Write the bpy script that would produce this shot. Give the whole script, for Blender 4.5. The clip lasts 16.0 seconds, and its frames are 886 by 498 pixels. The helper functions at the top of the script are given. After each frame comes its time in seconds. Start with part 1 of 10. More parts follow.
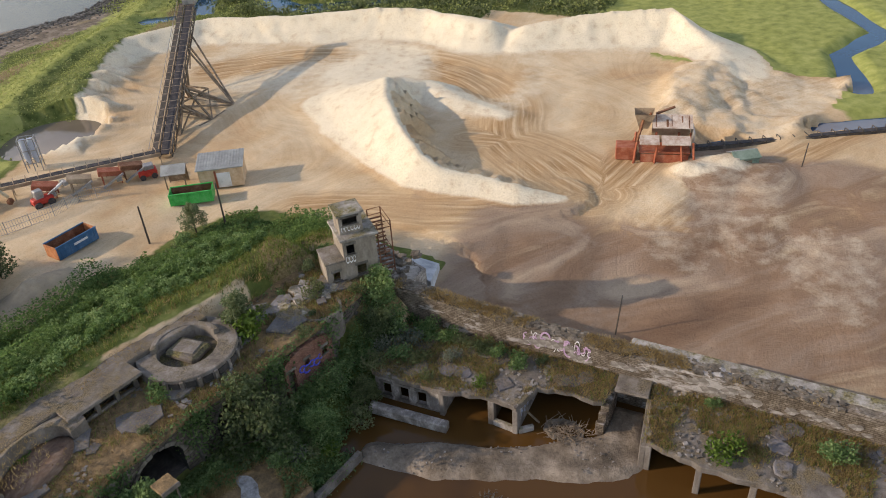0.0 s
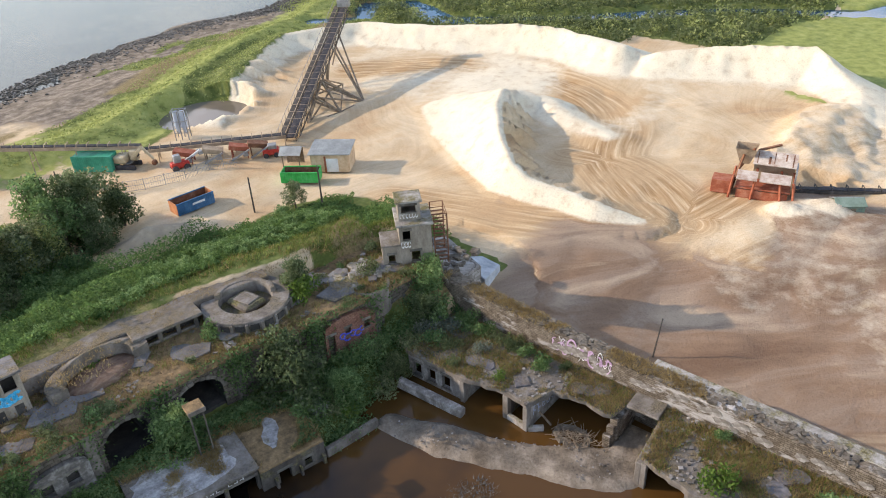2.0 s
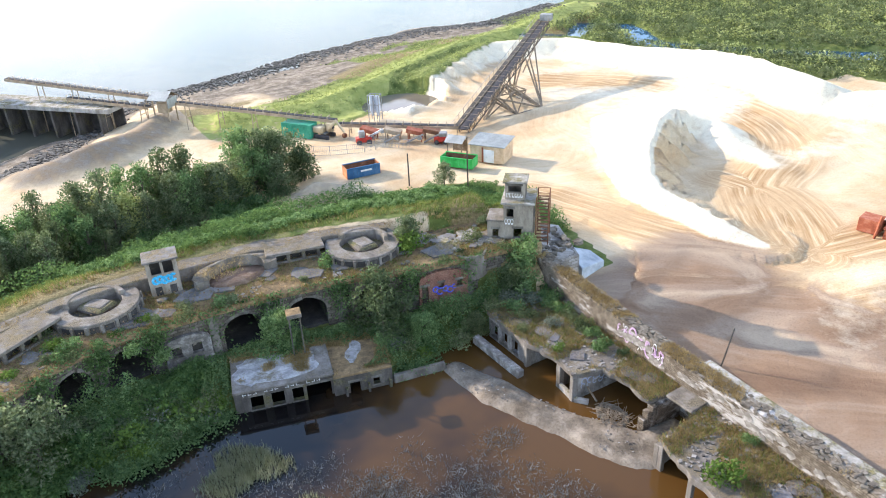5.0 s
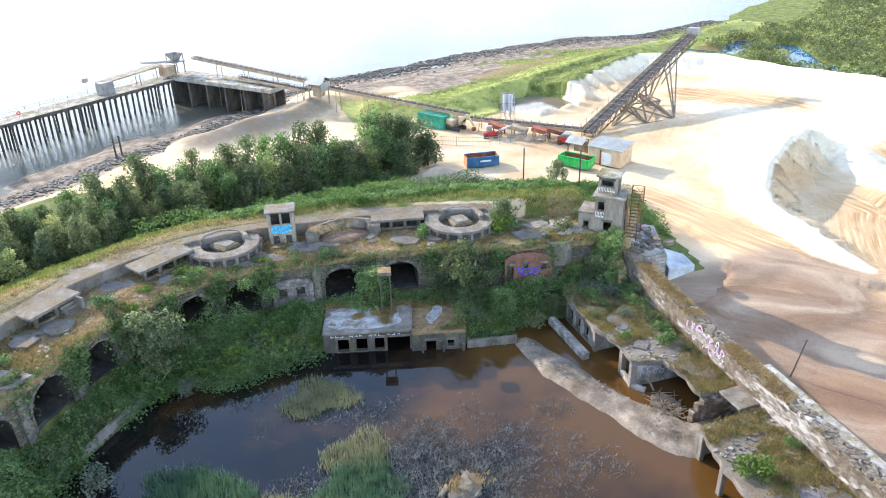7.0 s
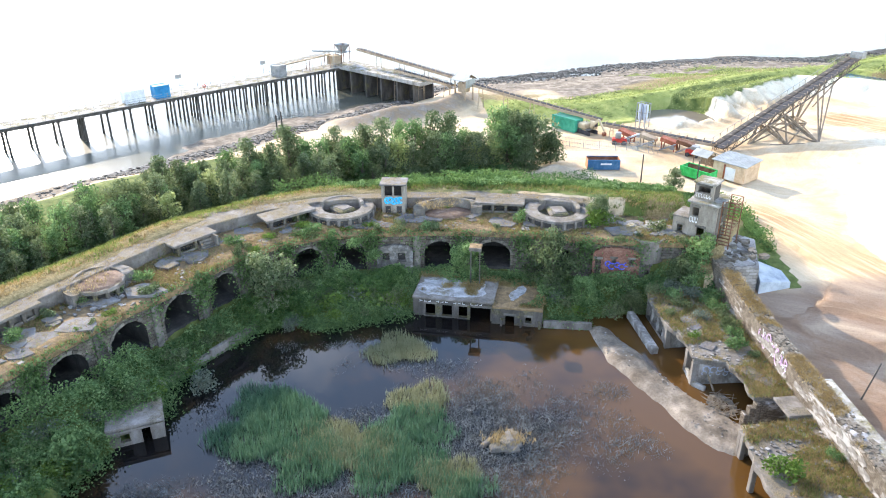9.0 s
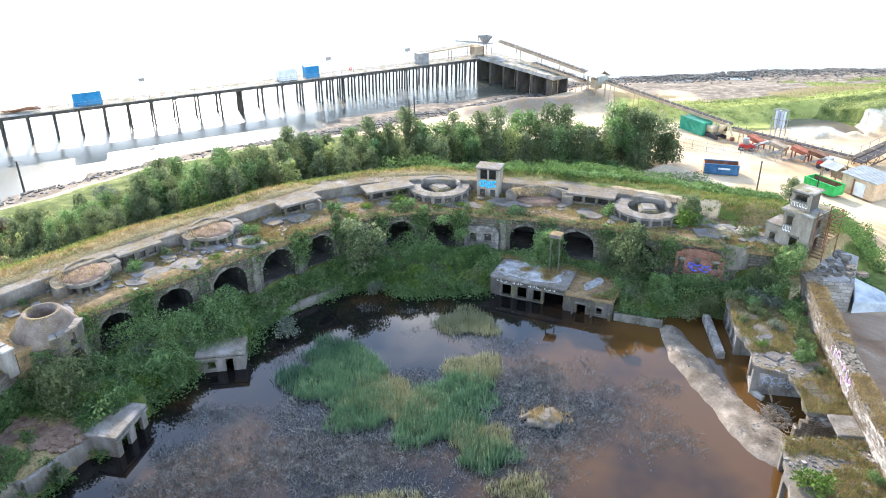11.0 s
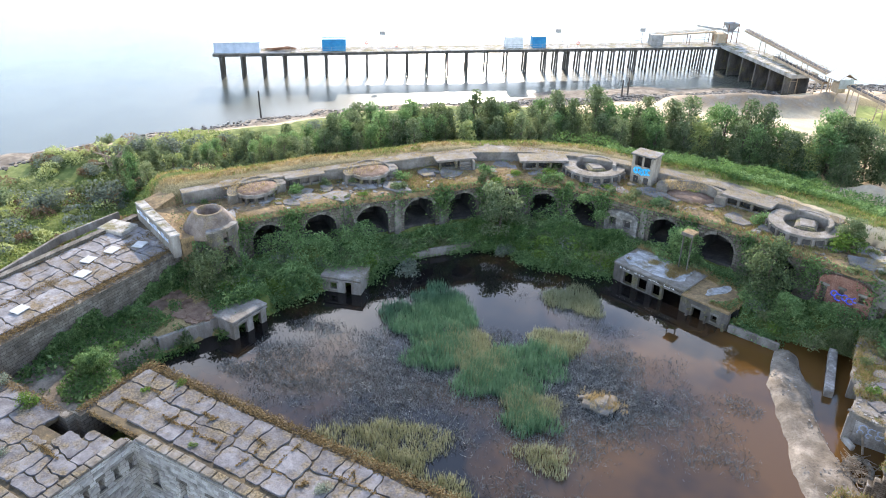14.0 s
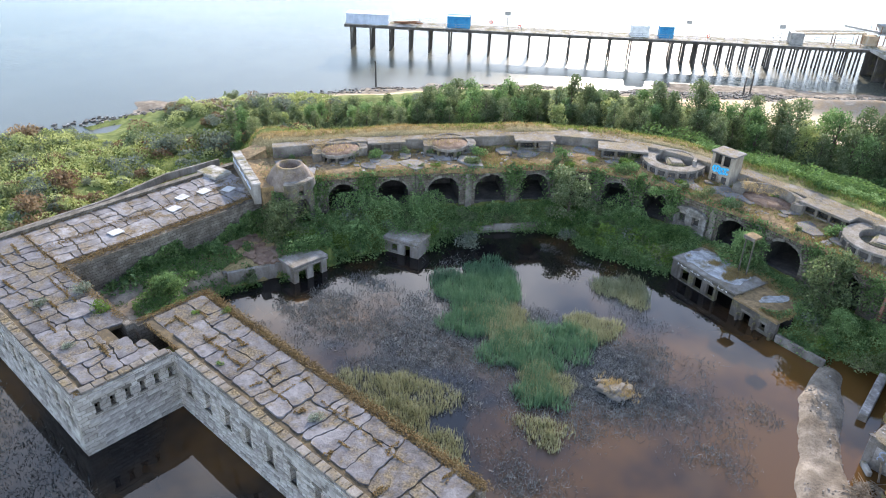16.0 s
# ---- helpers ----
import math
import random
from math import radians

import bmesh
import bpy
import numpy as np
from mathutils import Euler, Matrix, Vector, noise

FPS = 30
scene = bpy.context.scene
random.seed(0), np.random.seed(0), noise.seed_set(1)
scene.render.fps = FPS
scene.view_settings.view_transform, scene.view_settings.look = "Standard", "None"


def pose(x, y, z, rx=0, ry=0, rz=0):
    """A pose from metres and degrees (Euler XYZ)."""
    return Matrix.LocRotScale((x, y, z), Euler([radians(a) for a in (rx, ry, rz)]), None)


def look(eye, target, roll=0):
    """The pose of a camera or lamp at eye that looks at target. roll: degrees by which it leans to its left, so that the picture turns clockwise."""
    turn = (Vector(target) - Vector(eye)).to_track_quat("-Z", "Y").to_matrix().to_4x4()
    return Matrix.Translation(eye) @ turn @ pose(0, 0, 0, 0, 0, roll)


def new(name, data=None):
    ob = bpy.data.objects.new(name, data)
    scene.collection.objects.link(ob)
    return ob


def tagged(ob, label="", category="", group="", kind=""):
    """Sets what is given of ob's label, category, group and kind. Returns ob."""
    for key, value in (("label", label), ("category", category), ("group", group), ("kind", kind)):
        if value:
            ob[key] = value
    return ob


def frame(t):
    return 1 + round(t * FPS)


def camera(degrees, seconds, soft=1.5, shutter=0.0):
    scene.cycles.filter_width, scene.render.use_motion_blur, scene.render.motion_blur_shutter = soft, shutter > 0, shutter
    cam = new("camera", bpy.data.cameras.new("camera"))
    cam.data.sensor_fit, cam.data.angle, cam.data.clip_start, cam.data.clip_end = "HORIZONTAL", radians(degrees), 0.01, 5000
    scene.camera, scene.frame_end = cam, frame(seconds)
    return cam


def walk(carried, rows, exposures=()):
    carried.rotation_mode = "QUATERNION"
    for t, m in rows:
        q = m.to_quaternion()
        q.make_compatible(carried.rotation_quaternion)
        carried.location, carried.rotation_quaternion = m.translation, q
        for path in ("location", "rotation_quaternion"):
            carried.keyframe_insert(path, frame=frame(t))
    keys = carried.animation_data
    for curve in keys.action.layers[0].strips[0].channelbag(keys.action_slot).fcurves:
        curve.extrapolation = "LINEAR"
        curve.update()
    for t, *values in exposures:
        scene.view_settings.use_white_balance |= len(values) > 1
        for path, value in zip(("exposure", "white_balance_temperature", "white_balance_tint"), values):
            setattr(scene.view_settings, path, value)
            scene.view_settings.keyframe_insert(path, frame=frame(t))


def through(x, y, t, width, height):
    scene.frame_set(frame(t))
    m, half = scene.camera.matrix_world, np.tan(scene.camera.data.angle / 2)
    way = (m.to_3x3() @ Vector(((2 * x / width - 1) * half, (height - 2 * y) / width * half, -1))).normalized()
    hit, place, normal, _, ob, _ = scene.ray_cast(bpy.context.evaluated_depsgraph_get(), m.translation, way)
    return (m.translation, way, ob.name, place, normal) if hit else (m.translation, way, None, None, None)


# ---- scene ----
cam = camera(61.9, 16.0, 1.0)
PATH = [
    (0, (-23.203, 68.817, 49.515), (-21.678, 69.521, 48.428), -4.0),
    (2, (-22.157, 57.526, 49.074), (-20.814, 58.6, 48.053), -3.1),
    (3.5, (-21.068, 49.074, 48.487), (-19.909, 50.38, 47.511), -2.9),
    (7, (-16.84, 31.816, 46.774), (-16.255, 33.506, 45.879), -1.8),
    (8, (-14.439, 27.067, 46.557), (-14.058, 28.824, 45.68), -1.2),
    (9, (-11.273, 22.615, 46.337), (-11.094, 24.41, 45.473), -0.6),
    (11.5, (0.392, 17.88, 46.234), (0.043, 19.644, 45.358), -0.4),
    (12.5, (5.77, 17.96, 46.316), (5.195, 19.653, 45.42), 0.0),
    (14.5, (16.823, 19.682, 47.16), (15.871, 21.166, 46.216), 1.1),
    (16, (24.77, 22.006, 47.705), (23.608, 23.306, 46.725), 1.7),
]
EXPOSURES = [(0, 0.9, 7950, 18), (2, 1.4, 7350, 16), (4, 1.92, 6950, 14), (7, 2.3, 6750, 13), (11, 2.52, 6750, 12), (16, 2.17, 6800, 14)]
walk(cam, [(t, look(eye, target, roll)) for t, eye, target, roll in PATH], EXPOSURES)

# ---- world, sun ----
SUN_TRAVEL = Vector((0.47, -0.86, -0.42)).normalized()
world = bpy.data.worlds.new("sky")
scene.world = world
world.use_nodes = True
wn = world.node_tree.nodes
sky = wn.new("ShaderNodeTexSky")
sky.sky_type = "NISHITA"
sky.sun_disc = False
sky.sun_elevation = math.asin(-SUN_TRAVEL.z)
sky.sun_rotation = math.atan2(-SUN_TRAVEL.x, -SUN_TRAVEL.y)
sky.air_density, sky.dust_density, sky.ozone_density = 1.0, 0.15, 2.0
# broken cloud over the whole sky, on a flat layer seen in perspective
wl = world.node_tree.links
w_tc, w_sep, w_up, w_px, w_py, w_pos = (wn.new("ShaderNode" + k) for k in ("TexCoord", "SeparateXYZ", "Math", "Math", "Math", "CombineXYZ"))
w_up.inputs[1].default_value = 0.12
w_px.operation = w_py.operation = "DIVIDE"
wl.new(w_tc.outputs["Generated"], w_sep.inputs[0])
wl.new(w_sep.outputs[2], w_up.inputs[0])
for k, q in ((0, w_px), (1, w_py)):
    wl.new(w_sep.outputs[k], q.inputs[0])
    wl.new(w_up.outputs[0], q.inputs[1])
    wl.new(q.outputs[0], w_pos.inputs[k])
w_noise, w_ramp, w_mix = wn.new("ShaderNodeTexNoise"), wn.new("ShaderNodeValToRGB"), wn.new("ShaderNodeMixRGB")
w_pos.inputs[2].default_value = 38.8
w_noise.inputs["Scale"].default_value, w_noise.inputs["Detail"].default_value, w_noise.inputs["Roughness"].default_value = 1.25, 7, 0.55
wl.new(w_pos.outputs[0], w_noise.inputs["Vector"])
w_ramp.color_ramp.elements[0].position, w_ramp.color_ramp.elements[1].position = 0.51, 0.72
w_ramp.color_ramp.elements[1].color = (0.85, 0.85, 0.85, 1)
wl.new(w_noise.outputs[0], w_ramp.inputs[0])
wl.new(w_ramp.outputs[0], w_mix.inputs[0])
wl.new(sky.outputs[0], w_mix.inputs[1])
w_mix.inputs[2].default_value = (13.0, 13.2, 13.6, 1)
wl.new(w_mix.outputs[0], wn["Background"].inputs[0])
wn["Background"].inputs[1].default_value = 0.12
lamp = bpy.data.lights.new("sun", "SUN")
lamp.energy, lamp.angle, lamp.color = 2.0, radians(0.6), (1.0, 0.90, 0.76)
new("sun", lamp).matrix_world = look((0, 0, 60), Vector((0, 0, 60)) + SUN_TRAVEL)


# ---- mesh helpers ----
class Geo:
    """Collects vertices and faces of one mesh."""

    def __init__(self):
        self.v, self.f = [], []

    def add(self, v, f):
        n = len(self.v)
        self.v += [tuple(p) for p in v]
        self.f += [tuple(i + n for i in q) for q in f]

    def box(self, c, s, rz=0.0, ch=0.0, m=None):
        hx, hy, hz = s[0] / 2, s[1] / 2, s[2] / 2
        ch = min(ch, hx * 0.6, hy * 0.6, hz * 0.6)
        m = m if m is not None else Matrix.Translation(c) @ Matrix.Rotation(radians(rz), 4, "Z")
        signs = [(i, j, k) for i in (-1, 1) for j in (-1, 1) for k in (-1, 1)]
        if ch <= 0:
            v = [m @ Vector((i * hx, j * hy, k * hz)) for i, j, k in signs]
            self.add(v, [(0, 1, 3, 2), (4, 6, 7, 5), (0, 4, 5, 1), (2, 3, 7, 6), (0, 2, 6, 4), (1, 5, 7, 3)])
            return
        loc, h = [], (hx, hy, hz)
        for sg in signs:
            for a in range(3):
                loc.append(Vector([sg[b] * (h[b] if b == a else h[b] - ch) for b in range(3)]))
        idx = {sg: n * 3 for n, sg in enumerate(signs)}
        faces = []
        for a in range(3):
            o = [b for b in range(3) if b != a]
            for s_ in (-1, 1):
                q = []
                for p, r in ((-1, -1), (1, -1), (1, 1), (-1, 1)):
                    sg = [0, 0, 0]
                    sg[a], sg[o[0]], sg[o[1]] = s_, p, r
                    q.append(idx[tuple(sg)] + a)
                faces.append(q)
        for a, b, c3 in ((0, 1, 2), (0, 2, 1), (1, 2, 0)):
            for sa in (-1, 1):
                for sb in (-1, 1):
                    s1, s2 = [0, 0, 0], [0, 0, 0]
                    s1[a] = s2[a] = sa
                    s1[b] = s2[b] = sb
                    s1[c3], s2[c3] = -1, 1
                    i1, i2 = idx[tuple(s1)], idx[tuple(s2)]
                    faces.append([i1 + a, i2 + a, i2 + b, i1 + b])
        for sg in signs:
            faces.append([idx[sg], idx[sg] + 1, idx[sg] + 2])
        out = []
        for q in faces:
            p = [loc[i] for i in q]
            nrm = (p[1] - p[0]).cross(p[2] - p[0])
            out.append(q if nrm.dot(sum(p, Vector()) / len(p)) > 0 else q[::-1])
        self.add([m @ p for p in loc], out)

    def beam(self, p0, p1, w, h, ch=0.0):
        p0, p1 = Vector(p0), Vector(p1)
        d = p1 - p0
        m = Matrix.Translation((p0 + p1) / 2) @ d.to_track_quat("X", "Z").to_matrix().to_4x4()
        self.box(None, (d.length, w, h), ch=ch, m=m)

    def tube(self, p0, p1, r0, r1=None, n=8):
        r1 = r0 if r1 is None else r1
        p0, p1 = Vector(p0), Vector(p1)
        q = (p1 - p0).to_track_quat("Z", "Y")
        a = [2 * math.pi * i / n for i in range(n)]
        v = [p0 + q @ Vector((r0 * math.cos(t), r0 * math.sin(t), 0)) for t in a]
        v += [p1 + q @ Vector((r1 * math.cos(t), r1 * math.sin(t), 0)) for t in a]
        f = [(i, (i + 1) % n, n + (i + 1) % n, n + i) for i in range(n)]
        self.add(v, f + [tuple(range(n))[::-1], tuple(range(n, 2 * n))])

    def prism(self, pts, z0, z1, inset=0.0):
        """Upright prism over a counter-clockwise outline; z1 may be a list of heights."""
        n = len(pts)
        zs = z1 if isinstance(z1, (list, tuple)) else [z1] * n
        v = [(x, y, z0) for x, y in pts]
        if inset:
            cx, cy = sum(p[0] for p in pts) / n, sum(p[1] for p in pts) / n
            v += [(x, y, z - inset) for (x, y), z in zip(pts, zs)]
            for (x, y), z in zip(pts, zs):
                d = math.hypot(x - cx, y - cy) or 1
                v.append((x - (x - cx) / d * inset, y - (y - cy) / d * inset, z))
            f = [(i, (i + 1) % n, n + (i + 1) % n, n + i) for i in range(n)]
            f += [(n + i, n + (i + 1) % n, 2 * n + (i + 1) % n, 2 * n + i) for i in range(n)]
            self.add(v, f + [tuple(range(2 * n, 3 * n)), tuple(range(n))[::-1]])
            return
        v += [(x, y, z) for (x, y), z in zip(pts, zs)]
        f = [(i, (i + 1) % n, n + (i + 1) % n, n + i) for i in range(n)]
        self.add(v, f + [tuple(range(n, 2 * n)), tuple(range(n))[::-1]])

    def mesh(self, name):
        me = bpy.data.meshes.new(name)
        me.from_pydata(self.v, [], self.f)
        me.update()
        return me


def part(name, geo, material, parent=None, label="", smooth=False):
    """Links a Geo (or a mesh) as one mesh object, under a thing or a part."""
    me = geo.mesh(name) if isinstance(geo, Geo) else geo
    if material and not me.materials:
        me.materials.append(material)
    if smooth:
        me.polygons.foreach_set("use_smooth", [True] * len(me.polygons))
    ob = new(name, me)
    ob.parent = parent
    if label:
        ob["label"] = label
    return ob


def thing(name, label, category, group="", kind="", at=(0, 0, 0), rz=0):
    ob = new(name)
    ob.matrix_basis = pose(*at, 0, 0, rz)
    ob.empty_display_size = 0.3
    return tagged(ob, label, category, group, kind)


# ---- materials ----
def material(name, stops, scale=1.0, fine=8.0, rough=0.9, bump=0.3, metal=0.0, detail=6.0, vary=0.0, island=False,
             streak=0.0, course=None, spec=0.3, moss=None, coat=None):
    """A surface of two noises (stains and grain), with relief; stops are colours from dark to light."""
    m = bpy.data.materials.new(name)
    m.use_nodes = True
    nt = m.node_tree
    n, l = nt.nodes, nt.links
    b = n["Principled BSDF"]
    b.inputs["Roughness"].default_value, b.inputs["Metallic"].default_value = rough, metal
    b.inputs["Specular IOR Level"].default_value = spec
    tc = n.new("ShaderNodeTexCoord")
    src = tc.outputs["Object"]
    big = n.new("ShaderNodeTexNoise")
    big.inputs["Scale"].default_value, big.inputs["Detail"].default_value, big.inputs["Roughness"].default_value = scale, detail, 0.65
    small = n.new("ShaderNodeTexNoise")
    small.inputs["Scale"].default_value, small.inputs["Detail"].default_value = fine, 4.0
    l.new(src, small.inputs["Vector"])
    if streak:
        mp = n.new("ShaderNodeMapping")
        mp.inputs["Scale"].default_value = (1, 1, streak)
        l.new(src, mp.inputs[0])
        l.new(mp.outputs[0], big.inputs["Vector"])
    else:
        l.new(src, big.inputs["Vector"])
    mixv = n.new("ShaderNodeMath")
    mixv.operation = "MULTIPLY_ADD"
    l.new(small.outputs[0], mixv.inputs[0])
    mixv.inputs[1].default_value = 0.35
    add = n.new("ShaderNodeMath")
    add.operation = "MULTIPLY_ADD"
    l.new(big.outputs[0], add.inputs[0])
    add.inputs[1].default_value, add.inputs[2].default_value = 1.5, -0.43
    l.new(add.outputs[0], mixv.inputs[2])
    val = mixv.outputs[0]
    if vary or island:
        if island:
            r = n.new("ShaderNodeNewGeometry").outputs["Random Per Island"]
        else:
            r = n.new("ShaderNodeObjectInfo").outputs["Random"]
        k = n.new("ShaderNodeMath")
        k.operation = "MULTIPLY_ADD"
        l.new(r, k.inputs[0])
        k.inputs[1].default_value = vary
        k2 = n.new("ShaderNodeMath")
        k2.operation = "SUBTRACT"
        l.new(val, k2.inputs[0])
        k2.inputs[1].default_value = vary / 2
        l.new(k2.outputs[0], k.inputs[2])
        val = k.outputs[0]
    ramp = n.new("ShaderNodeValToRGB")
    cr = ramp.color_ramp
    while len(cr.elements) < len(stops):
        cr.elements.new(0.5)
    for i, c in enumerate(stops):
        cr.elements[i].position = 0.12 + 0.76 * i / max(1, len(stops) - 1)
        cr.elements[i].color = (*c, 1)
    l.new(val, ramp.inputs[0])
    colour = ramp.outputs[0]
    height = val
    if course:
        br = n.new("ShaderNodeTexBrick")
        br.inputs["Scale"].default_value = 1.0
        br.inputs["Brick Width"].default_value, br.inputs["Row Height"].default_value = course
        br.inputs["Mortar Size"].default_value = 0.025
        br.inputs["Color1"].default_value, br.inputs["Color2"].default_value = (1, 1, 1, 1), (0.72, 0.7, 0.66, 1)
        br.inputs["Mortar"].default_value = (0.42, 0.4, 0.37, 1)
        sep = n.new("ShaderNodeSeparateXYZ")
        l.new(src, sep.inputs[0])
        su = n.new("ShaderNodeMath")
        l.new(sep.outputs[0], su.inputs[0])
        l.new(sep.outputs[1], su.inputs[1])
        cb = n.new("ShaderNodeCombineXYZ")
        l.new(su.outputs[0], cb.inputs[0])
        l.new(sep.outputs[2], cb.inputs[1])
        # uneven courses
        wv_ = n.new("ShaderNodeTexNoise")
        wv_.inputs["Scale"].default_value, wv_.inputs["Detail"].default_value = 1.1, 3.0
        l.new(src, wv_.inputs["Vector"])
        va = n.new("ShaderNodeVectorMath")
        va.operation = "MULTIPLY_ADD"
        l.new(wv_.outputs["Color"], va.inputs[0])
        va.inputs[1].default_value = (course[0] * 0.7, course[1] * 0.9, 0)
        l.new(cb.outputs[0], va.inputs[2])
        l.new(va.outputs[0], br.inputs["Vector"])
        mul = n.new("ShaderNodeMixRGB")
        mul.blend_type = "MULTIPLY"
        mul.inputs[0].default_value = 1.0
        l.new(colour, mul.inputs[1])
        l.new(br.outputs[0], mul.inputs[2])
        colour = mul.outputs[0]
        hh = n.new("ShaderNodeMath")
        hh.operation = "MULTIPLY_ADD"
        l.new(br.outputs[1], hh.inputs[0])
        hh.inputs[1].default_value = -0.6
        l.new(val, hh.inputs[2])
        height = hh.outputs[0]
    if moss:
        # growth on level faces, in patches
        gm = n.new("ShaderNodeTexNoise")
        gm.inputs["Scale"].default_value, gm.inputs["Detail"].default_value, gm.inputs["Roughness"].default_value = 0.55, 7, 0.7
        l.new(n.new("ShaderNodeNewGeometry").outputs["Position"], gm.inputs["Vector"])
        up = n.new("ShaderNodeSeparateXYZ")
        l.new(n.new("ShaderNodeNewGeometry").outputs["Normal"], up.inputs[0])
        lv = n.new("ShaderNodeMapRange")
        lv.inputs[1].default_value, lv.inputs[2].default_value = 0.2, 0.8
        lv.inputs[3].default_value, lv.inputs[4].default_value = moss[1] - 0.62, moss[1] - 0.5
        l.new(up.outputs[2], lv.inputs[0])
        sm = n.new("ShaderNodeMath")
        l.new(gm.outputs[0], sm.inputs[0])
        l.new(lv.outputs[0], sm.inputs[1])
        mk = n.new("ShaderNodeMapRange")
        mk.inputs[1].default_value, mk.inputs[2].default_value = 0.44, 0.6
        l.new(sm.outputs[0], mk.inputs[0])
        gr = n.new("ShaderNodeValToRGB")
        for e, p_, k_ in zip(gr.color_ramp.elements, (0.35, 0.65), (0.45, 1.5)):
            e.position, e.color = p_, (*[q * k_ for q in moss[0]], 1)
        l.new(small.outputs[0], gr.inputs[0])
        mm = n.new("ShaderNodeMixRGB")
        l.new(mk.outputs[0], mm.inputs[0])
        l.new(colour, mm.inputs[1])
        l.new(gr.outputs[0], mm.inputs[2])
        colour = mm.outputs[0]
    if coat:
        # old limewash, flaking off in long patches
        cm = n.new("ShaderNodeMapping")
        cm.inputs["Scale"].default_value = (0.2, 0.2, 0.62)
        l.new(src, cm.inputs[0])
        cn = n.new("ShaderNodeTexNoise")
        cn.inputs["Scale"].default_value, cn.inputs["Detail"].default_value, cn.inputs["Roughness"].default_value = 1.0, 9, 0.66
        l.new(cm.outputs[0], cn.inputs["Vector"])
        ck = n.new("ShaderNodeMapRange")
        ck.inputs[1].default_value, ck.inputs[2].default_value, ck.inputs[4].default_value = 0.555, 0.62, 0.65
        l.new(cn.outputs[0], ck.inputs[0])
        cc = n.new("ShaderNodeMixRGB")
        l.new(ck.outputs[0], cc.inputs[0])
        l.new(colour, cc.inputs[1])
        cc.inputs[2].default_value = (*coat, 1)
        colour = cc.outputs[0]
    l.new(colour, b.inputs["Base Color"])
    if bump:
        bp = n.new("ShaderNodeBump")
        bp.inputs["Strength"].default_value, bp.inputs["Distance"].default_value = bump, 0.12
        l.new(height, bp.inputs["Height"])
        l.new(bp.outputs[0], b.inputs["Normal"])
    return m


def leafy(name, dark, mid, light, through=0.35):
    """Foliage: each leaf takes its own green, and lets some light through."""
    m = bpy.data.materials.new(name)
    m.use_nodes = True
    n, l = m.node_tree.nodes, m.node_tree.links
    n.remove(n["Principled BSDF"])
    geo = n.new("ShaderNodeNewGeometry")
    oi = n.new("ShaderNodeObjectInfo")
    ns = n.new("ShaderNodeTexNoise")
    ns.inputs["Scale"].default_value = 0.8
    l.new(n.new("ShaderNodeTexCoord").outputs["Object"], ns.inputs["Vector"])
    a = n.new("ShaderNodeMath")
    a.operation = "MULTIPLY_ADD"
    l.new(geo.outputs["Random Per Island"], a.inputs[0])
    a.inputs[1].default_value = 0.4
    c = n.new("ShaderNodeMath")
    c.operation = "MULTIPLY_ADD"
    l.new(oi.outputs["Random"], c.inputs[0])
    c.inputs[1].default_value = 0.3
    d = n.new("ShaderNodeMath")
    d.operation = "MULTIPLY_ADD"
    l.new(ns.outputs[0], d.inputs[0])
    d.inputs[1].default_value, d.inputs[2].default_value = 0.9, -0.3
    l.new(d.outputs[0], c.inputs[2])
    l.new(c.outputs[0], a.inputs[2])
    ramp = n.new("ShaderNodeValToRGB")
    ramp.color_ramp.elements.new(0.5)
    for e, p, (r_, g_, b_) in zip(ramp.color_ramp.elements, (0.1, 0.5, 0.95), (dark, mid, light)):
        e.position, e.color = p, (r_, g_, b_, 1)
    l.new(a.outputs[0], ramp.inputs[0])
    df, tr = n.new("ShaderNodeBsdfDiffuse"), n.new("ShaderNodeBsdfTranslucent")
    gl = n.new("ShaderNodeBsdfGlossy")
    gl.inputs["Roughness"].default_value = 0.5
    gl.inputs["Color"].default_value = (0.5, 0.5, 0.5, 1)
    l.new(ramp.outputs[0], df.inputs[0])
    l.new(ramp.outputs[0], tr.inputs[0])
    mx, mg = n.new("ShaderNodeMixShader"), n.new("ShaderNodeMixShader")
    mx.inputs[0].default_value, mg.inputs[0].default_value = through, 0.02
    l.new(df.outputs[0], mx.inputs[1])
    l.new(tr.outputs[0], mx.inputs[2])
    l.new(mx.outputs[0], mg.inputs[1])
    l.new(gl.outputs[0], mg.inputs[2])
    l.new(mg.outputs[0], n["Material Output"].inputs["Surface"])
    return m


CONCRETE = material("weathered_concrete", [(0.07, 0.06, 0.05), (0.185, 0.165, 0.145), (0.31, 0.292, 0.275)], 0.7, 9, 0.9, 0.5, streak=0.35, moss=((0.14, 0.118, 0.082), 0.48))
CONCRETE_PALE = material("pale_concrete", [(0.13, 0.12, 0.105), (0.33, 0.31, 0.285), (0.52, 0.5, 0.47)], 0.6, 7, 0.9, 0.5, streak=0.5, moss=((0.15, 0.13, 0.06), 0.5))
# a darker tone of the weathered concrete
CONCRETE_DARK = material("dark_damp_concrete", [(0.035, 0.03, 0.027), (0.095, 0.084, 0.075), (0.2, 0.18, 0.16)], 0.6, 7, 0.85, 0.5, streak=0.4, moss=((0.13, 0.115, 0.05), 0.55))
SLAB = material("roof_slab_concrete", [(0.045, 0.041, 0.042), (0.126, 0.12, 0.127), (0.215, 0.21, 0.221)], 0.8, 6, 0.9, 0.8, detail=10.0, vary=0.3, moss=((0.125, 0.098, 0.062), 0.48))
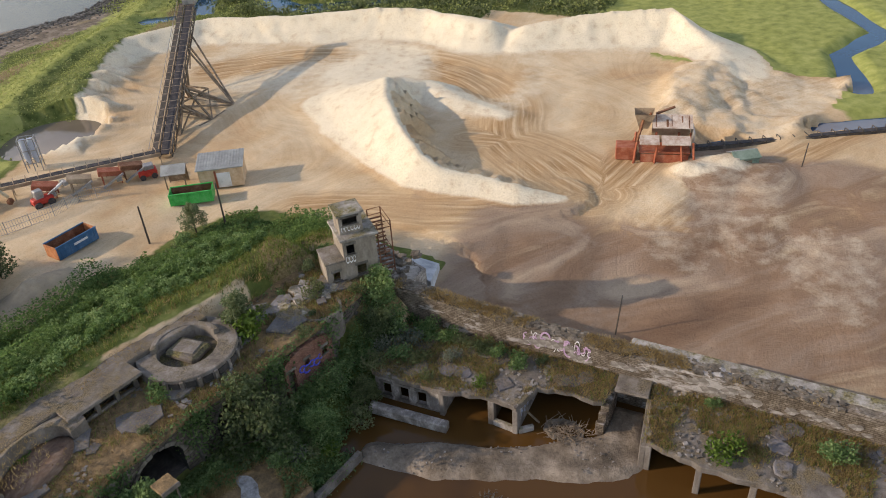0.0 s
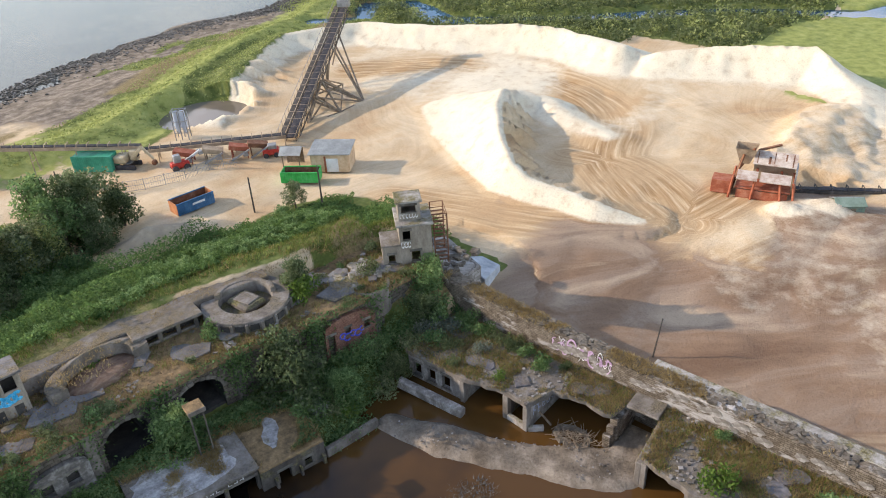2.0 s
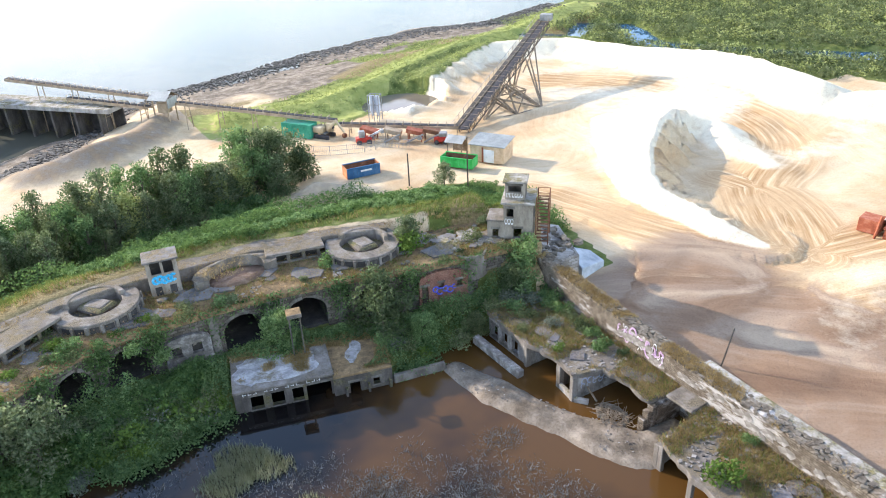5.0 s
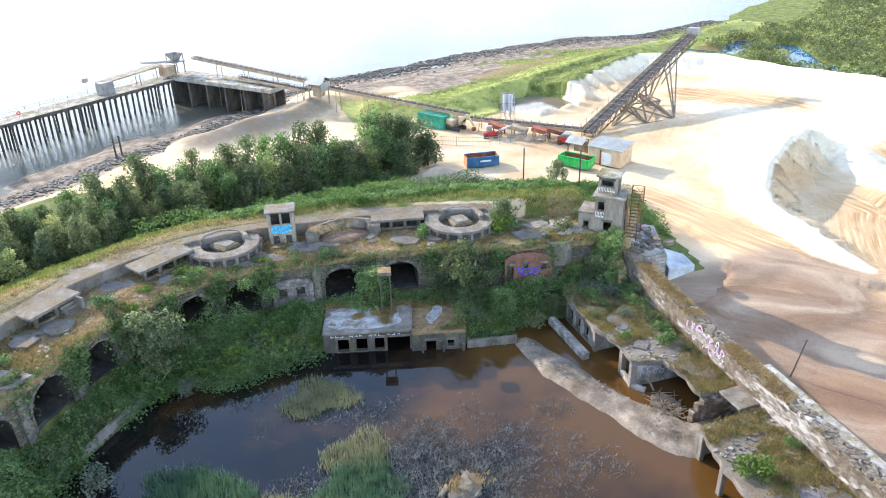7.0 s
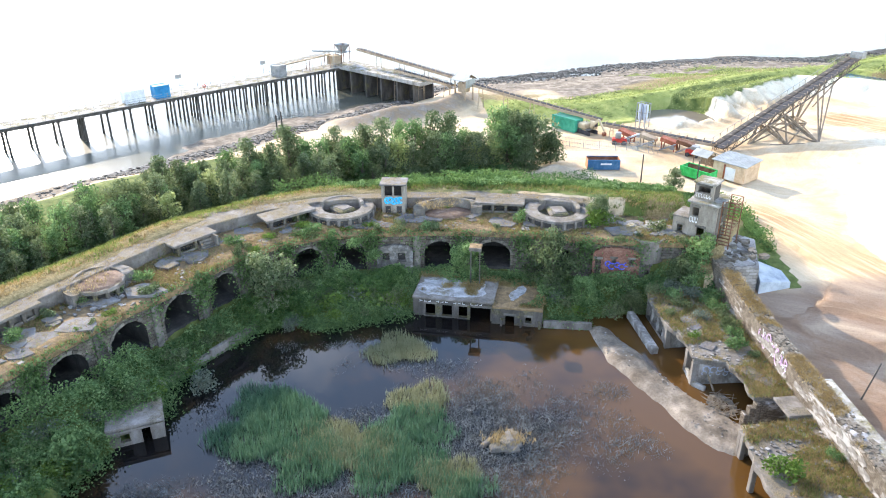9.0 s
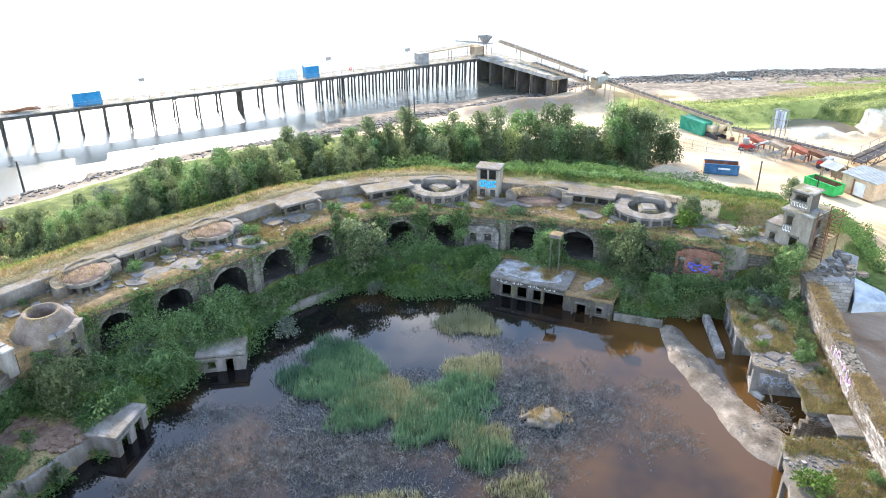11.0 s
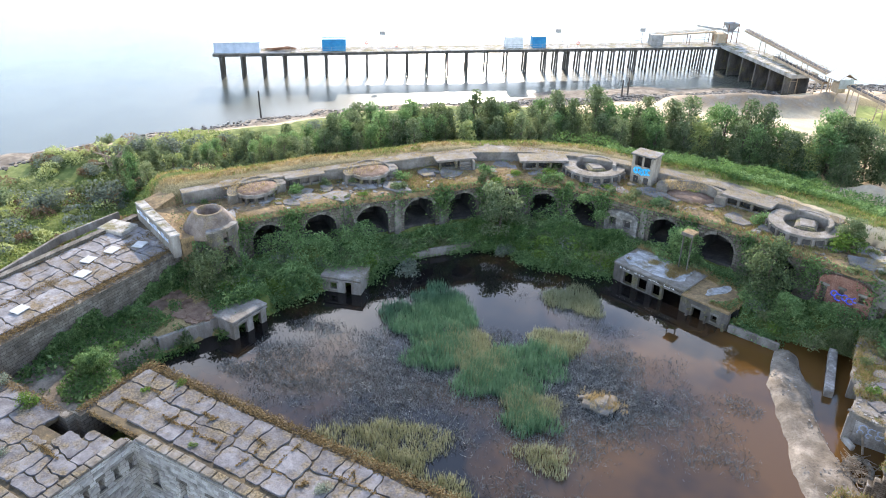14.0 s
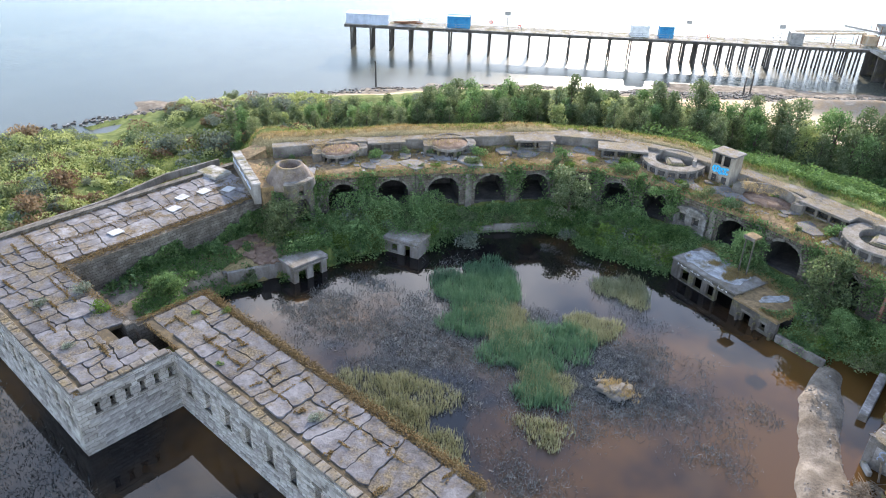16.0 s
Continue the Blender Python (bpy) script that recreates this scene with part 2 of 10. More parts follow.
STONE = material("rag_stone", [(0.06, 0.053, 0.045), (0.15, 0.132, 0.112), (0.28, 0.255, 0.225)], 0.7, 5, 0.95, 0.8, course=(0.75, 0.36))
STONE_PALE = material("pale_ashlar", [(0.15, 0.14, 0.13), (0.36, 0.34, 0.325), (0.58, 0.56, 0.54)], 0.5, 5, 0.9, 0.6, course=(0.9, 0.42))
RUBBLE = material("rubble_wall_top", [(0.07, 0.058, 0.045), (0.155, 0.132, 0.105), (0.27, 0.24, 0.2)], 1.2, 6, 0.95, 0.9, island=True, vary=0.3)
FLANK_STONE = material("rubble_masonry", [(0.06, 0.05, 0.04), (0.15, 0.122, 0.095), (0.25, 0.212, 0.172), (0.42, 0.385, 0.34)], 1.3, 5, 0.95, 1.0, detail=10.0, course=(0.5, 0.2), coat=(0.56, 0.54, 0.53))
BRICK_RED = material("red_brick", [(0.22, 0.105, 0.08), (0.42, 0.215, 0.165), (0.56, 0.36, 0.3)], 0.8, 7, 0.9, 0.6, course=(0.23, 0.08))
WHITEWASH = material("flaking_whitewash", [(0.075, 0.065, 0.055), (0.23, 0.21, 0.19), (0.54, 0.52, 0.5)], 1.1, 6, 0.9, 0.6, detail=10.0, streak=0.5)
# near-black, so that the shade inside chambers and openings is in the colour
INNER_SHADE = material("sooty_vault", [(0.02, 0.02, 0.02), (0.05, 0.047, 0.045), (0.11, 0.10, 0.095)], 0.5, 5, 0.95, 0.3)
RUST = material("rusty_steel", [(0.07, 0.035, 0.02), (0.2, 0.09, 0.05), (0.34, 0.19, 0.12)], 1.0, 8, 0.8, 0.3, metal=0.2)
RED_STEEL = material("red_oxide_steel", [(0.2, 0.05, 0.025), (0.36, 0.11, 0.06), (0.48, 0.24, 0.16)], 0.9, 7, 0.75, 0.25, metal=0.1)
STEEL = material("grey_galvanised_steel", [(0.16, 0.16, 0.16), (0.3, 0.3, 0.3), (0.45, 0.45, 0.44)], 0.8, 9, 0.55, 0.15, metal=0.4)
STEEL_TAN = material("sand_dusted_steel", [(0.2, 0.15, 0.1), (0.38, 0.29, 0.2), (0.52, 0.42, 0.31)], 0.8, 7, 0.85, 0.2, metal=0.1)
BELT = material("black_rubber_belt", [(0.02, 0.02, 0.022), (0.05, 0.047, 0.05), (0.12, 0.10, 0.09)], 1.5, 8, 0.8, 0.2)
TIMBER = material("tarred_timber", [(0.03, 0.026, 0.024), (0.08, 0.07, 0.06), (0.17, 0.15, 0.13)], 1.0, 12, 0.9, 0.4, streak=0.15)
WOOD = material("grey_weathered_wood", [(0.1, 0.075, 0.05), (0.22, 0.17, 0.12), (0.36, 0.3, 0.24)], 1.5, 12, 0.9, 0.3)
ROOF_GREY = material("grey_sheet_roof", [(0.2, 0.21, 0.2), (0.33, 0.345, 0.335), (0.46, 0.475, 0.465)], 0.5, 6, 0.6, 0.15)
GREEN_PAINT = material("green_container_paint", [(0.015, 0.16, 0.10), (0.03, 0.30, 0.19), (0.10, 0.40, 0.28)], 0.6, 6, 0.5, 0.1)
GREEN_BRIGHT = material("bright_green_paint", [(0.01, 0.22, 0.04), (0.02, 0.42, 0.09), (0.10, 0.5, 0.18)], 0.8, 6, 0.5, 0.1)
BLUE_PAINT = material("blue_container_paint", [(0.02, 0.07, 0.14), (0.035, 0.13, 0.26), (0.12, 0.24, 0.38)], 0.6, 6, 0.5, 0.1)
BLUE_BRIGHT = material("bright_blue_paint", [(0.01, 0.13, 0.29), (0.02, 0.23, 0.45), (0.09, 0.34, 0.54)], 0.6, 6, 0.5, 0.1)
WHITE_PAINT = material("white_painted_metal", [(0.45, 0.46, 0.46), (0.7, 0.71, 0.71), (0.82, 0.82, 0.82)], 0.7, 6, 0.5, 0.1)
DUSTY_SHEET = material("dusty_rusting_sheet", [(0.3, 0.17, 0.12), (0.48, 0.4, 0.34), (0.66, 0.6, 0.54)], 1.1, 6, 0.8, 0.2, streak=0.6)
BUFF = material("buff_boarding", [(0.4, 0.27, 0.16), (0.58, 0.42, 0.27), (0.7, 0.56, 0.4)], 0.9, 8, 0.8, 0.2)
YELLOW = material("faded_yellow_paint", [(0.3, 0.23, 0.14), (0.47, 0.39, 0.26), (0.58, 0.51, 0.38)], 0.9, 7, 0.6, 0.15)
SPRAY_BLUE = material("cyan_spray_paint", [(0.0, 0.25, 0.5), (0.01, 0.42, 0.75), (0.3, 0.65, 0.85)], 2.0, 8, 0.6, 0.0)
SPRAY_DEEP = material("deep_blue_spray_paint", [(0.02, 0.03, 0.3), (0.05, 0.08, 0.6), (0.25, 0.3, 0.7)], 2.0, 8, 0.6, 0.0)
LIMEWASH = material("dirty_limewash", [(0.05, 0.045, 0.04), (0.15, 0.138, 0.128), (0.42, 0.405, 0.39)], 1.2, 6, 0.9, 0.7, detail=10.0)
SPRAY_PALE = material("pale_blue_spray_paint", [(0.22, 0.28, 0.42), (0.36, 0.43, 0.58), (0.55, 0.6, 0.68)], 2.0, 8, 0.6, 0.0)
SPRAY_WHITE = material("white_spray_paint", [(0.5, 0.5, 0.5), (0.72, 0.72, 0.72), (0.85, 0.85, 0.85)], 2.0, 8, 0.6, 0.0)
SPRAY_PINK = material("pink_spray_paint", [(0.36, 0.2, 0.36), (0.5, 0.34, 0.5), (0.66, 0.55, 0.66)], 2.0, 8, 0.6, 0.0)
BARK = material("bark", [(0.05, 0.04, 0.03), (0.12, 0.1, 0.075), (0.2, 0.17, 0.13)], 2.0, 12, 0.95, 0.5)
ROCK = material("dark_shore_rock", [(0.04, 0.038, 0.034), (0.11, 0.105, 0.095), (0.22, 0.21, 0.2)], 0.8, 5, 0.9, 0.6, island=True, vary=0.5)
LEAF_TREE = leafy("tree_leaves", (0.049, 0.075, 0.032), (0.131, 0.175, 0.081), (0.301, 0.345, 0.203), 0.5)
LEAF_NETTLE = leafy("nettle_leaves", (0.034, 0.075, 0.023), (0.1, 0.18, 0.055), (0.21, 0.32, 0.1), 0.42)
LEAF_RUSSET = leafy("russet_scrub", (0.1, 0.062, 0.036), (0.21, 0.14, 0.08), (0.34, 0.255, 0.16), 0.35)
LEAF_LIME = leafy("yellow_green_growth", (0.16, 0.2, 0.06), (0.33, 0.37, 0.135), (0.5, 0.53, 0.26), 0.42)
LEAF_BRIGHT = leafy("young_leaves", (0.049, 0.090, 0.016), (0.107, 0.180, 0.034), (0.194, 0.290, 0.068))
LEAF_IVY = leafy("ivy_and_bramble", (0.044, 0.092, 0.032), (0.138, 0.23, 0.085), (0.3, 0.42, 0.18), 0.45)
LEAF_GREY = leafy("grey_green_scrub", (0.073, 0.090, 0.068), (0.175, 0.205, 0.155), (0.301, 0.340, 0.270))
LEAF_SCRUB = leafy("salt_marsh_scrub", (0.058, 0.080, 0.035), (0.150, 0.185, 0.081), (0.291, 0.320, 0.169), 0.45)
GRASS_DRY = leafy("dry_grass", (0.17, 0.118, 0.05), (0.345, 0.25, 0.115), (0.52, 0.41, 0.22), 0.35)
GRASS_GREEN = leafy("green_grass", (0.075, 0.11, 0.025), (0.18, 0.225, 0.06), (0.33, 0.36, 0.125), 0.4)
REED_GREEN = leafy("pond_reed", (0.042, 0.1, 0.055), (0.085, 0.175, 0.1), (0.17, 0.28, 0.17), 0.3)
REED_DRY = leafy("dry_reed", (0.14, 0.15, 0.085), (0.25, 0.26, 0.15), (0.38, 0.38, 0.25), 0.3)
WEED = leafy("drowned_weed", (0.035, 0.037, 0.035), (0.09, 0.095, 0.092), (0.27, 0.28, 0.27), 0.1)
MOSS = leafy("yellow_moss", (0.075, 0.05, 0.022), (0.165, 0.108, 0.045), (0.25, 0.175, 0.085), 0.15)


def water(name, dark, light, scale, ripple, rough=0.03, spec=0.5, silt=None):
    """Water over a bed; silt: the eastings between which the brown silt grows thicker, and by how much."""
    m = bpy.data.materials.new(name)
    m.use_nodes = True
    n, l = m.node_tree.nodes, m.node_tree.links
    b = n["Principled BSDF"]
    tc = n.new("ShaderNodeTexCoord")
    big = n.new("ShaderNodeTexNoise")
    big.inputs["Scale"].default_value, big.inputs["Detail"].default_value, big.inputs["Roughness"].default_value = scale, 4, 0.55
    l.new(tc.outputs["Object"], big.inputs["Vector"])
    ramp = n.new("ShaderNodeValToRGB")
    ramp.color_ramp.elements[0].position, ramp.color_ramp.elements[1].position = 0.42, 0.64
    ramp.color_ramp.elements[0].color, ramp.color_ramp.elements[1].color = (*dark, 1), (*light, 1)
    l.new(big.outputs[0], ramp.inputs[0])
    l.new(ramp.outputs[0], b.inputs["Base Color"])
    b.inputs["Roughness"].default_value, b.inputs["IOR"].default_value = rough, 1.33
    b.inputs["Specular IOR Level"].default_value = spec
    rp = n.new("ShaderNodeTexNoise")
    rp.inputs["Scale"].default_value, rp.inputs["Detail"].default_value = 1.4, 3
    l.new(tc.outputs["Object"], rp.inputs["Vector"])
    bp = n.new("ShaderNodeBump")
    bp.inputs["Strength"].default_value, bp.inputs["Distance"].default_value = ripple, 0.1
    l.new(rp.outputs[0], bp.inputs["Height"])
    l.new(bp.outputs[0], b.inputs["Normal"])
    if silt:
        sp, mr, ad = n.new("ShaderNodeSeparateXYZ"), n.new("ShaderNodeMapRange"), n.new("ShaderNodeMath")
        l.new(tc.outputs["Object"], sp.inputs[0])
        l.new(sp.outputs[0], mr.inputs[0])
        mr.inputs[1].default_value, mr.inputs[2].default_value = silt[0]
        mr.inputs[3].default_value, mr.inputs[4].default_value = -silt[1] / 3, silt[1]
        l.new(mr.outputs[0], ad.inputs[0])
        l.new(big.outputs[0], ad.inputs[1])
        l.new(ad.outputs[0], ramp.inputs[0])
    return m


POND_WATER = water("peaty_water", (0.008, 0.007, 0.007), (0.088, 0.044, 0.013), 0.055, 0.02, 0.02, 0.72, silt=((-8.0, 22.0), 0.24))
RIVER_WATER = water("silty_river", (0.075, 0.078, 0.062), (0.105, 0.105, 0.084), 0.012, 0.25, 0.24, 0.3)
MUDDY_WATER = water("muddy_settling_water", (0.15, 0.125, 0.10), (0.21, 0.18, 0.145), 0.05, 0.03, 0.08, 0.4)
# blue of the reflected sky is put into the base colour
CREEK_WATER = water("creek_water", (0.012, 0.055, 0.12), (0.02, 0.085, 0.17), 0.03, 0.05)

# ---- plan of the place ----
# casemate front, bay by bay, from the domed end round to the tower end
FRONT = [(-50.6, 72.2), (-47.3, 77.5), (-43.9, 82.9), (-39.6, 88.6), (-35.4, 94.2), (-31.4, 99.3), (-27.4, 103.8), (-22.6, 106.8),
         (-17.3, 108.6), (-11.9, 108.9), (-6.1, 108.3), (-0.2, 107.7), (7.4, 106.2), (14.8, 103.6), (21.4, 101.7), (27.3, 100.6)]
SHORE = [(-150, -250), (-120, 0), (-113, 60), (-109, 80), (-103, 100), (-94, 118), (-81, 136), (-63, 155), (-47, 167), (-31, 180),
         (-12, 194), (-2, 205), (5, 215), (22, 226), (42, 231), (60, 238), (84, 242), (108, 243), (126, 239), (160, 250), (300, 330), (900, 560), (3200, 900)]
POND = [(-36.5, 53), (-43.4, 55.2), (-43.3, 60.6), (-40.5, 67.4), (-40.4, 73.2), (-36.8, 79.4), (-33.4, 84.2), (-34.7, 88.4), (-30.3, 93.9), (-25.6, 99.6),
        (-21.1, 101.5), (-18.3, 98.8), (-7.3, 101.4), (7.8, 96.8), (19, 98), (28.0, 96), (28.0, 40), (5, 40), (-20, 30), (-20, 52)]
BANK = [(13.4, 95.2), (15.2, 95.2), (17.3, 87.8), (19.9, 81.8), (22.0, 78.2), (23.0, 76.6), (27, 76), (27, 72.6), (20.6, 71.6), (18.4, 72.8), (16.9, 76.0), (15.0, 82), (13.1, 88.2)]
CREST = [(91, 128, 3.4), (82.3, 125.6, 7.2), (74.2, 121.7, 7.6), (64.3, 114.7, 7.2), (58.5, 108.9, 6), (57.1, 105.3, 5), (57.4, 99.8, 4.6), (56.9, 94.6, 4.2), (58.1, 89.0, 3.0)]
CREST_WIDTH = [(91, 128, 18), (82.3, 125.6, 18), (74.2, 121.7, 13), (64.3, 114.7, 7.5), (58.5, 108.9, 5), (57.1, 105.3, 4), (57.4, 99.8, 4), (56.9, 94.6, 4), (58.1, 89.0, 3)]
CREST_RUN = [(x, y, 13.0 * i) for i, (x, y, z) in enumerate(CREST)]
SPUR = [(82.3, 125.6, 6.6), (87.5, 121.0, 4.8), (83.8, 113.4, 4.0), (81.5, 104.9, 3.2)]
RIM = [(56.2, 169.5, 4.0), (69.8, 183.9, 5.2), (91.9, 193.0, 6.2), (107.9, 182.8, 6.4), (112.0, 167.0, 7.0), (116.2, 154.1, 7.5), (119.1, 134.2, 7.6),
       (117.1, 120.0, 7.6)]
RIM_EAST = [(117.5, 112.0, 6.5), (122.8, 99.7, 7.6), (126.0, 85.8, 8.2), (118, 76.0, 5.0), (108.0, 70.7, 3.4)]
SEA_WALL = [(20, 186), (37, 181), (56, 188), (80, 200.5), (121, 216.5), (160, 236)]


def to_line(X, Y, pts):
    """Distance to a polyline, side of it (left is positive), and the value carried along it."""
    best = np.full(X.shape, 1e9)
    side = np.zeros(X.shape)
    val = np.zeros(X.shape)
    inside = np.zeros(X.shape)
    last = len(pts) - 2
    for i in range(len(pts) - 1):
        a, b = pts[i], pts[i + 1]
        dx, dy = b[0] - a[0], b[1] - a[1]
        ll = dx * dx + dy * dy
        tt = ((X - a[0]) * dx + (Y - a[1]) * dy) / ll
        t = np.clip(tt, 0, 1)
        d = np.hypot(X - a[0] - t * dx, Y - a[1] - t * dy)
        w = d < best
        best = np.where(w, d, best)
        side = np.where(w, np.sign(dx * (Y - a[1]) - dy * (X - a[0])), side)
        if len(a) > 2:
            val = np.where(w, a[2] + t * (b[2] - a[2]), val)
        over = np.where((i == 0) & (tt < 0), -tt, 0) + np.where((i == last) & (tt > 1), tt - 1, 0)
        inside = np.where(w, over * math.sqrt(ll), inside)
    return best, side, val, inside


def in_poly(X, Y, pts):
    r = np.zeros(X.shape, bool)
    n = len(pts)
    for i in range(n):
        (x0, y0), (x1, y1) = pts[i], pts[(i + 1) % n]
        c = (y0 > Y) != (y1 > Y)
        with np.errstate(divide="ignore", invalid="ignore"):
            xx = (x1 - x0) * (Y - y0) / ((y1 - y0) or 1e-9) + x0
        r ^= c & (X < xx)
    return r


def poly_dist(X, Y, pts):
    """Signed distance to a closed outline, positive inside."""
    d = to_line(X, Y, list(pts) + [pts[0]])[0]
    return np.where(in_poly(X, Y, pts), d, -d)


WAVES = [(math.cos(a) * k, math.sin(a) * k, p) for a, k, p in
         [(random.uniform(0, 6.28), f * random.uniform(0.8, 1.25), random.uniform(0, 6.28)) for f in (0.12, 0.12, 0.25, 0.25, 0.5, 0.5, 0.5, 0.9, 0.9, 0.9, 1.7, 1.7, 1.7)]]


def rough_noise(X, Y, lo=0, hi=13):
    s = np.zeros(np.shape(X))
    for kx, ky, p in WAVES[lo:hi]:
        s = s + np.sin(kx * X + ky * Y + p + 1.3 * np.sin(0.37 * ky * X - 0.41 * kx * Y + p)) / (math.hypot(kx, ky) * 6 + 0.6)
    return s


def smooth(a, b, x):
    t = np.clip((x - a) / (b - a), 0, 1)
    return t * t * (3 - 2 * t)


def terrain(X, Y):
    """Ground height and what covers it: grass, wet, mud, pale sand, marsh, straw (0 to 1)."""
    X, Y = np.asarray(X, float), np.asarray(Y, float)
    n1 = rough_noise(X, Y)
    n2 = rough_noise(X, Y, 0, 5)
    z = 2.4 + 0.18 * n1
    z = z - 1.5 * smooth(100, 72, Y) * smooth(24, 34, X) * smooth(75, 50, X)
    grass, wet, mud, pale, marsh, straw = (np.zeros(X.shape) for _ in range(6))
    # shore of the river
    d, s, _, _ = to_line(X, Y, SHORE)
    s = -d * s
    s = np.where((X > 20) & (X < 140), s + 2.2 * n2, s + 0.8 * n2)
    flat = np.interp(s, [-60, -8, 0, 6, 22, 32], [-5, -0.6, 0.0, 0.35, 1.0, 2.4])
    steep = np.interp(s, [-60, -8, 0, 4, 12], [-5, -0.8, 0.0, 0.9, 2.6])
    steep = steep + 0.78 * smooth(-62, -46, X) * smooth(18, 2, X) * smooth(-14, -5, s) * smooth(5, 0, s) + 0.12 * n1 * (s < 2)
    k = smooth(8, 30, X)
    z = np.minimum(z, steep * (1 - k) + flat * k + 0.10 * n1)
    mud = np.maximum(mud, k * smooth(44, 30, s) * smooth(30, 40, X) + k * smooth(34, 22, s) * smooth(40, 30, X))
    mud = np.maximum(mud, (1 - k) * smooth(9, 5, s))
    # sea wall bank
    d, sd, _, ov = to_line(X, Y, SEA_WALL)
    bank = np.clip(1 - d / 7.5, 0, 1) * (ov < 1)
    z = z + 2.1 * bank
    east = smooth(30, 55, X) * smooth(180, 190, Y + 0.0 * X)
    grass = np.maximum(grass, smooth(0.0, 0.35, bank + 0.1 * n2) * (bank > 0.02))
    gw = smooth(15, 9, d) * (s > 16) * smooth(22, 40, X)
    grass = np.maximum(grass, gw)
    tuft = smooth(0.15, 0.5, rough_noise(X * 0.9 + 2, Y * 0.9, 0, 8)) * smooth(10, 14, s) * smooth(34, 24, s) * smooth(28, 40, X) * smooth(125, 110, X)
    grass = np.maximum(grass, 0.85 * tuft)
    # scrub and berm round the fort
    d, sd, _, ov = to_line(X, Y, FRONT)
    out = d * sd
    along = smooth(5, 0, ov)
    berm = np.interp(out, [-60, -0.6, 0, 7.2, 8.2, 9.5, 12.0, 16, 24, 30], [0, 0, 0, 0, 6.3, 7.0, 7.1, 5.4, 1.8, 0]) + 0.22 * n1 * (out > 9)
    z = np.where((out > -0.6) & (out < 29) & (ov < 6), np.maximum(z, 2.4 + berm * along), z)
    inner = (out <= 0) & (ov < 3)
    pd = poly_dist(X, Y, POND)
    z = np.where(inner & (pd < 0) & (X < 28), np.interp(-pd, [0, 0.8, 3, 6], [-0.2, 0.9, 1.9, 2.2]) + 0.15 * n1, z)
    g = smooth(9.5, 11, out + 0.5 * n2) * smooth(34, 28, out - 4 * n2) * (ov < 14)
    grass = np.maximum(grass, g)
    straw = np.maximum(straw, smooth(16, 12.5, out + n2) * (out > 8) * (ov < 8) * (1 - 0.75 * smooth(-20, 6, X)))
    grass = np.maximum(grass, ((out < 0.2) & (out > -22) & (X < 27.5) & (pd < 0.5)) * 1.0)
    vault = (out > 0.2) & (out < 8) & (ov < 2)
    grass, straw, mud = np.where(vault, 0, grass), np.where(vault, 0, straw), np.where(vault, 1, mud)
    # land between fort and river on the west, and the scrub strip
    west = smooth(12, 4, X) * smooth(5, 12, s) * ((Y < 158) | (X < -52)) * smooth(172, 150, Y + 0.35 * X)
    grass = np.maximum(grass, west)
    # mound under the tower
    dt = np.hypot((X - 31.5), (Y - 106))
    z = np.where(dt < 15, np.maximum(z, np.interp(dt + 0.7 * n2, [0, 5.0, 7, 14], [7.6, 7.6, 6.6, 0.0])), z)
    yard_side = ((X - 29) * 10 - (Y - 98) * 8) / 12.8
    z = np.where((dt < 15) & (yard_side > 0), np.minimum(z, np.interp(yard_side + 0.5 * n1, [0, 3.5], [5.0, 2.0])), z)
    grass = np.maximum(grass, smooth(13, 11, dt + n2) * (yard_side < -1.5))
    straw = np.maximum(straw, smooth(10, 7, dt + n2) * (yard_side < 0))
    de = np.hypot((X - 26) / 1.9, (Y - 124))
    grass = np.maximum(grass, smooth(10, 7.5, de + 1.2 * n2))
    z = z + 0.9 * smooth(9, 3, de + n2)
    thick = poly_dist(X, Y, [(-24, 128), (4, 124), (27, 115), (32, 124), (31, 131), (25, 136), (14, 138), (10, 146), (-14, 143)]) + 1.2 * n2
    grass = np.maximum(grass, smooth(-0.5, 1.0, thick))
    # floor of the waterside store
    along_, into_ = (X + 7.2) * 0.958 - (Y - 100.9) * 0.2856, (X + 7.2) * 0.2856 + (Y - 100.9) * 0.958
    z = np.where((along_ > 0.3) & (along_ < 15.4) & (into_ > -0.3) & (into_ < 5.2), np.minimum(z, -0.35), z)
    # flooded court and moat
    z = np.where(pd > -0.8, np.minimum(z, np.interp(pd, [-0.8, 0.5, 3], [0.9, -0.35, -0.9])), z)
    moat = (X > -66) & (X < 24) & (Y < 45) & (Y > -30)
    z = np.where(moat | ((X > -29) & (X < 24) & (Y < 53) & (Y > -30)), -0.8, z)
    bd = poly_dist(X, Y, BANK)
    z = np.where(bd > -1.2, np.maximum(z, np.interp(bd + 0.45 * n1, [-1.2, 0, 0.7, 2], [-0.6, 0.05, 0.45, 0.6]) + 0.2 * n1 + 0.14 * np.sin(3.1 * bd + 1.5 * n2)), z)
    mud = np.maximum(mud, np.clip(bd + 1.2, 0, 1))
    ridge = 0.5 + 0.5 * np.sin(2.6 * bd - 0.9 + 1.2 * n2)
    z = z + 0.16 * ridge * (bd > 0.2)
    pale = np.maximum(pale, 0.16 * smooth(0.35, 0.9, ridge) * smooth(0.15, 0.6, bd))
    # terrace of the west wing
    z = np.where((X < -41 + 0.42 * (Y - 67.4)) & (X > -50) & (Y > 60.4) & (Y < 73), np.maximum(z, 2.2 + 0.2 * n1), z)
    red = smooth(0, 1, np.minimum(X + 49, -38.5 - X)) * smooth(0, 1, np.minimum(Y - 60, 69 - Y))
    straw = np.maximum(straw, red * 0.9)
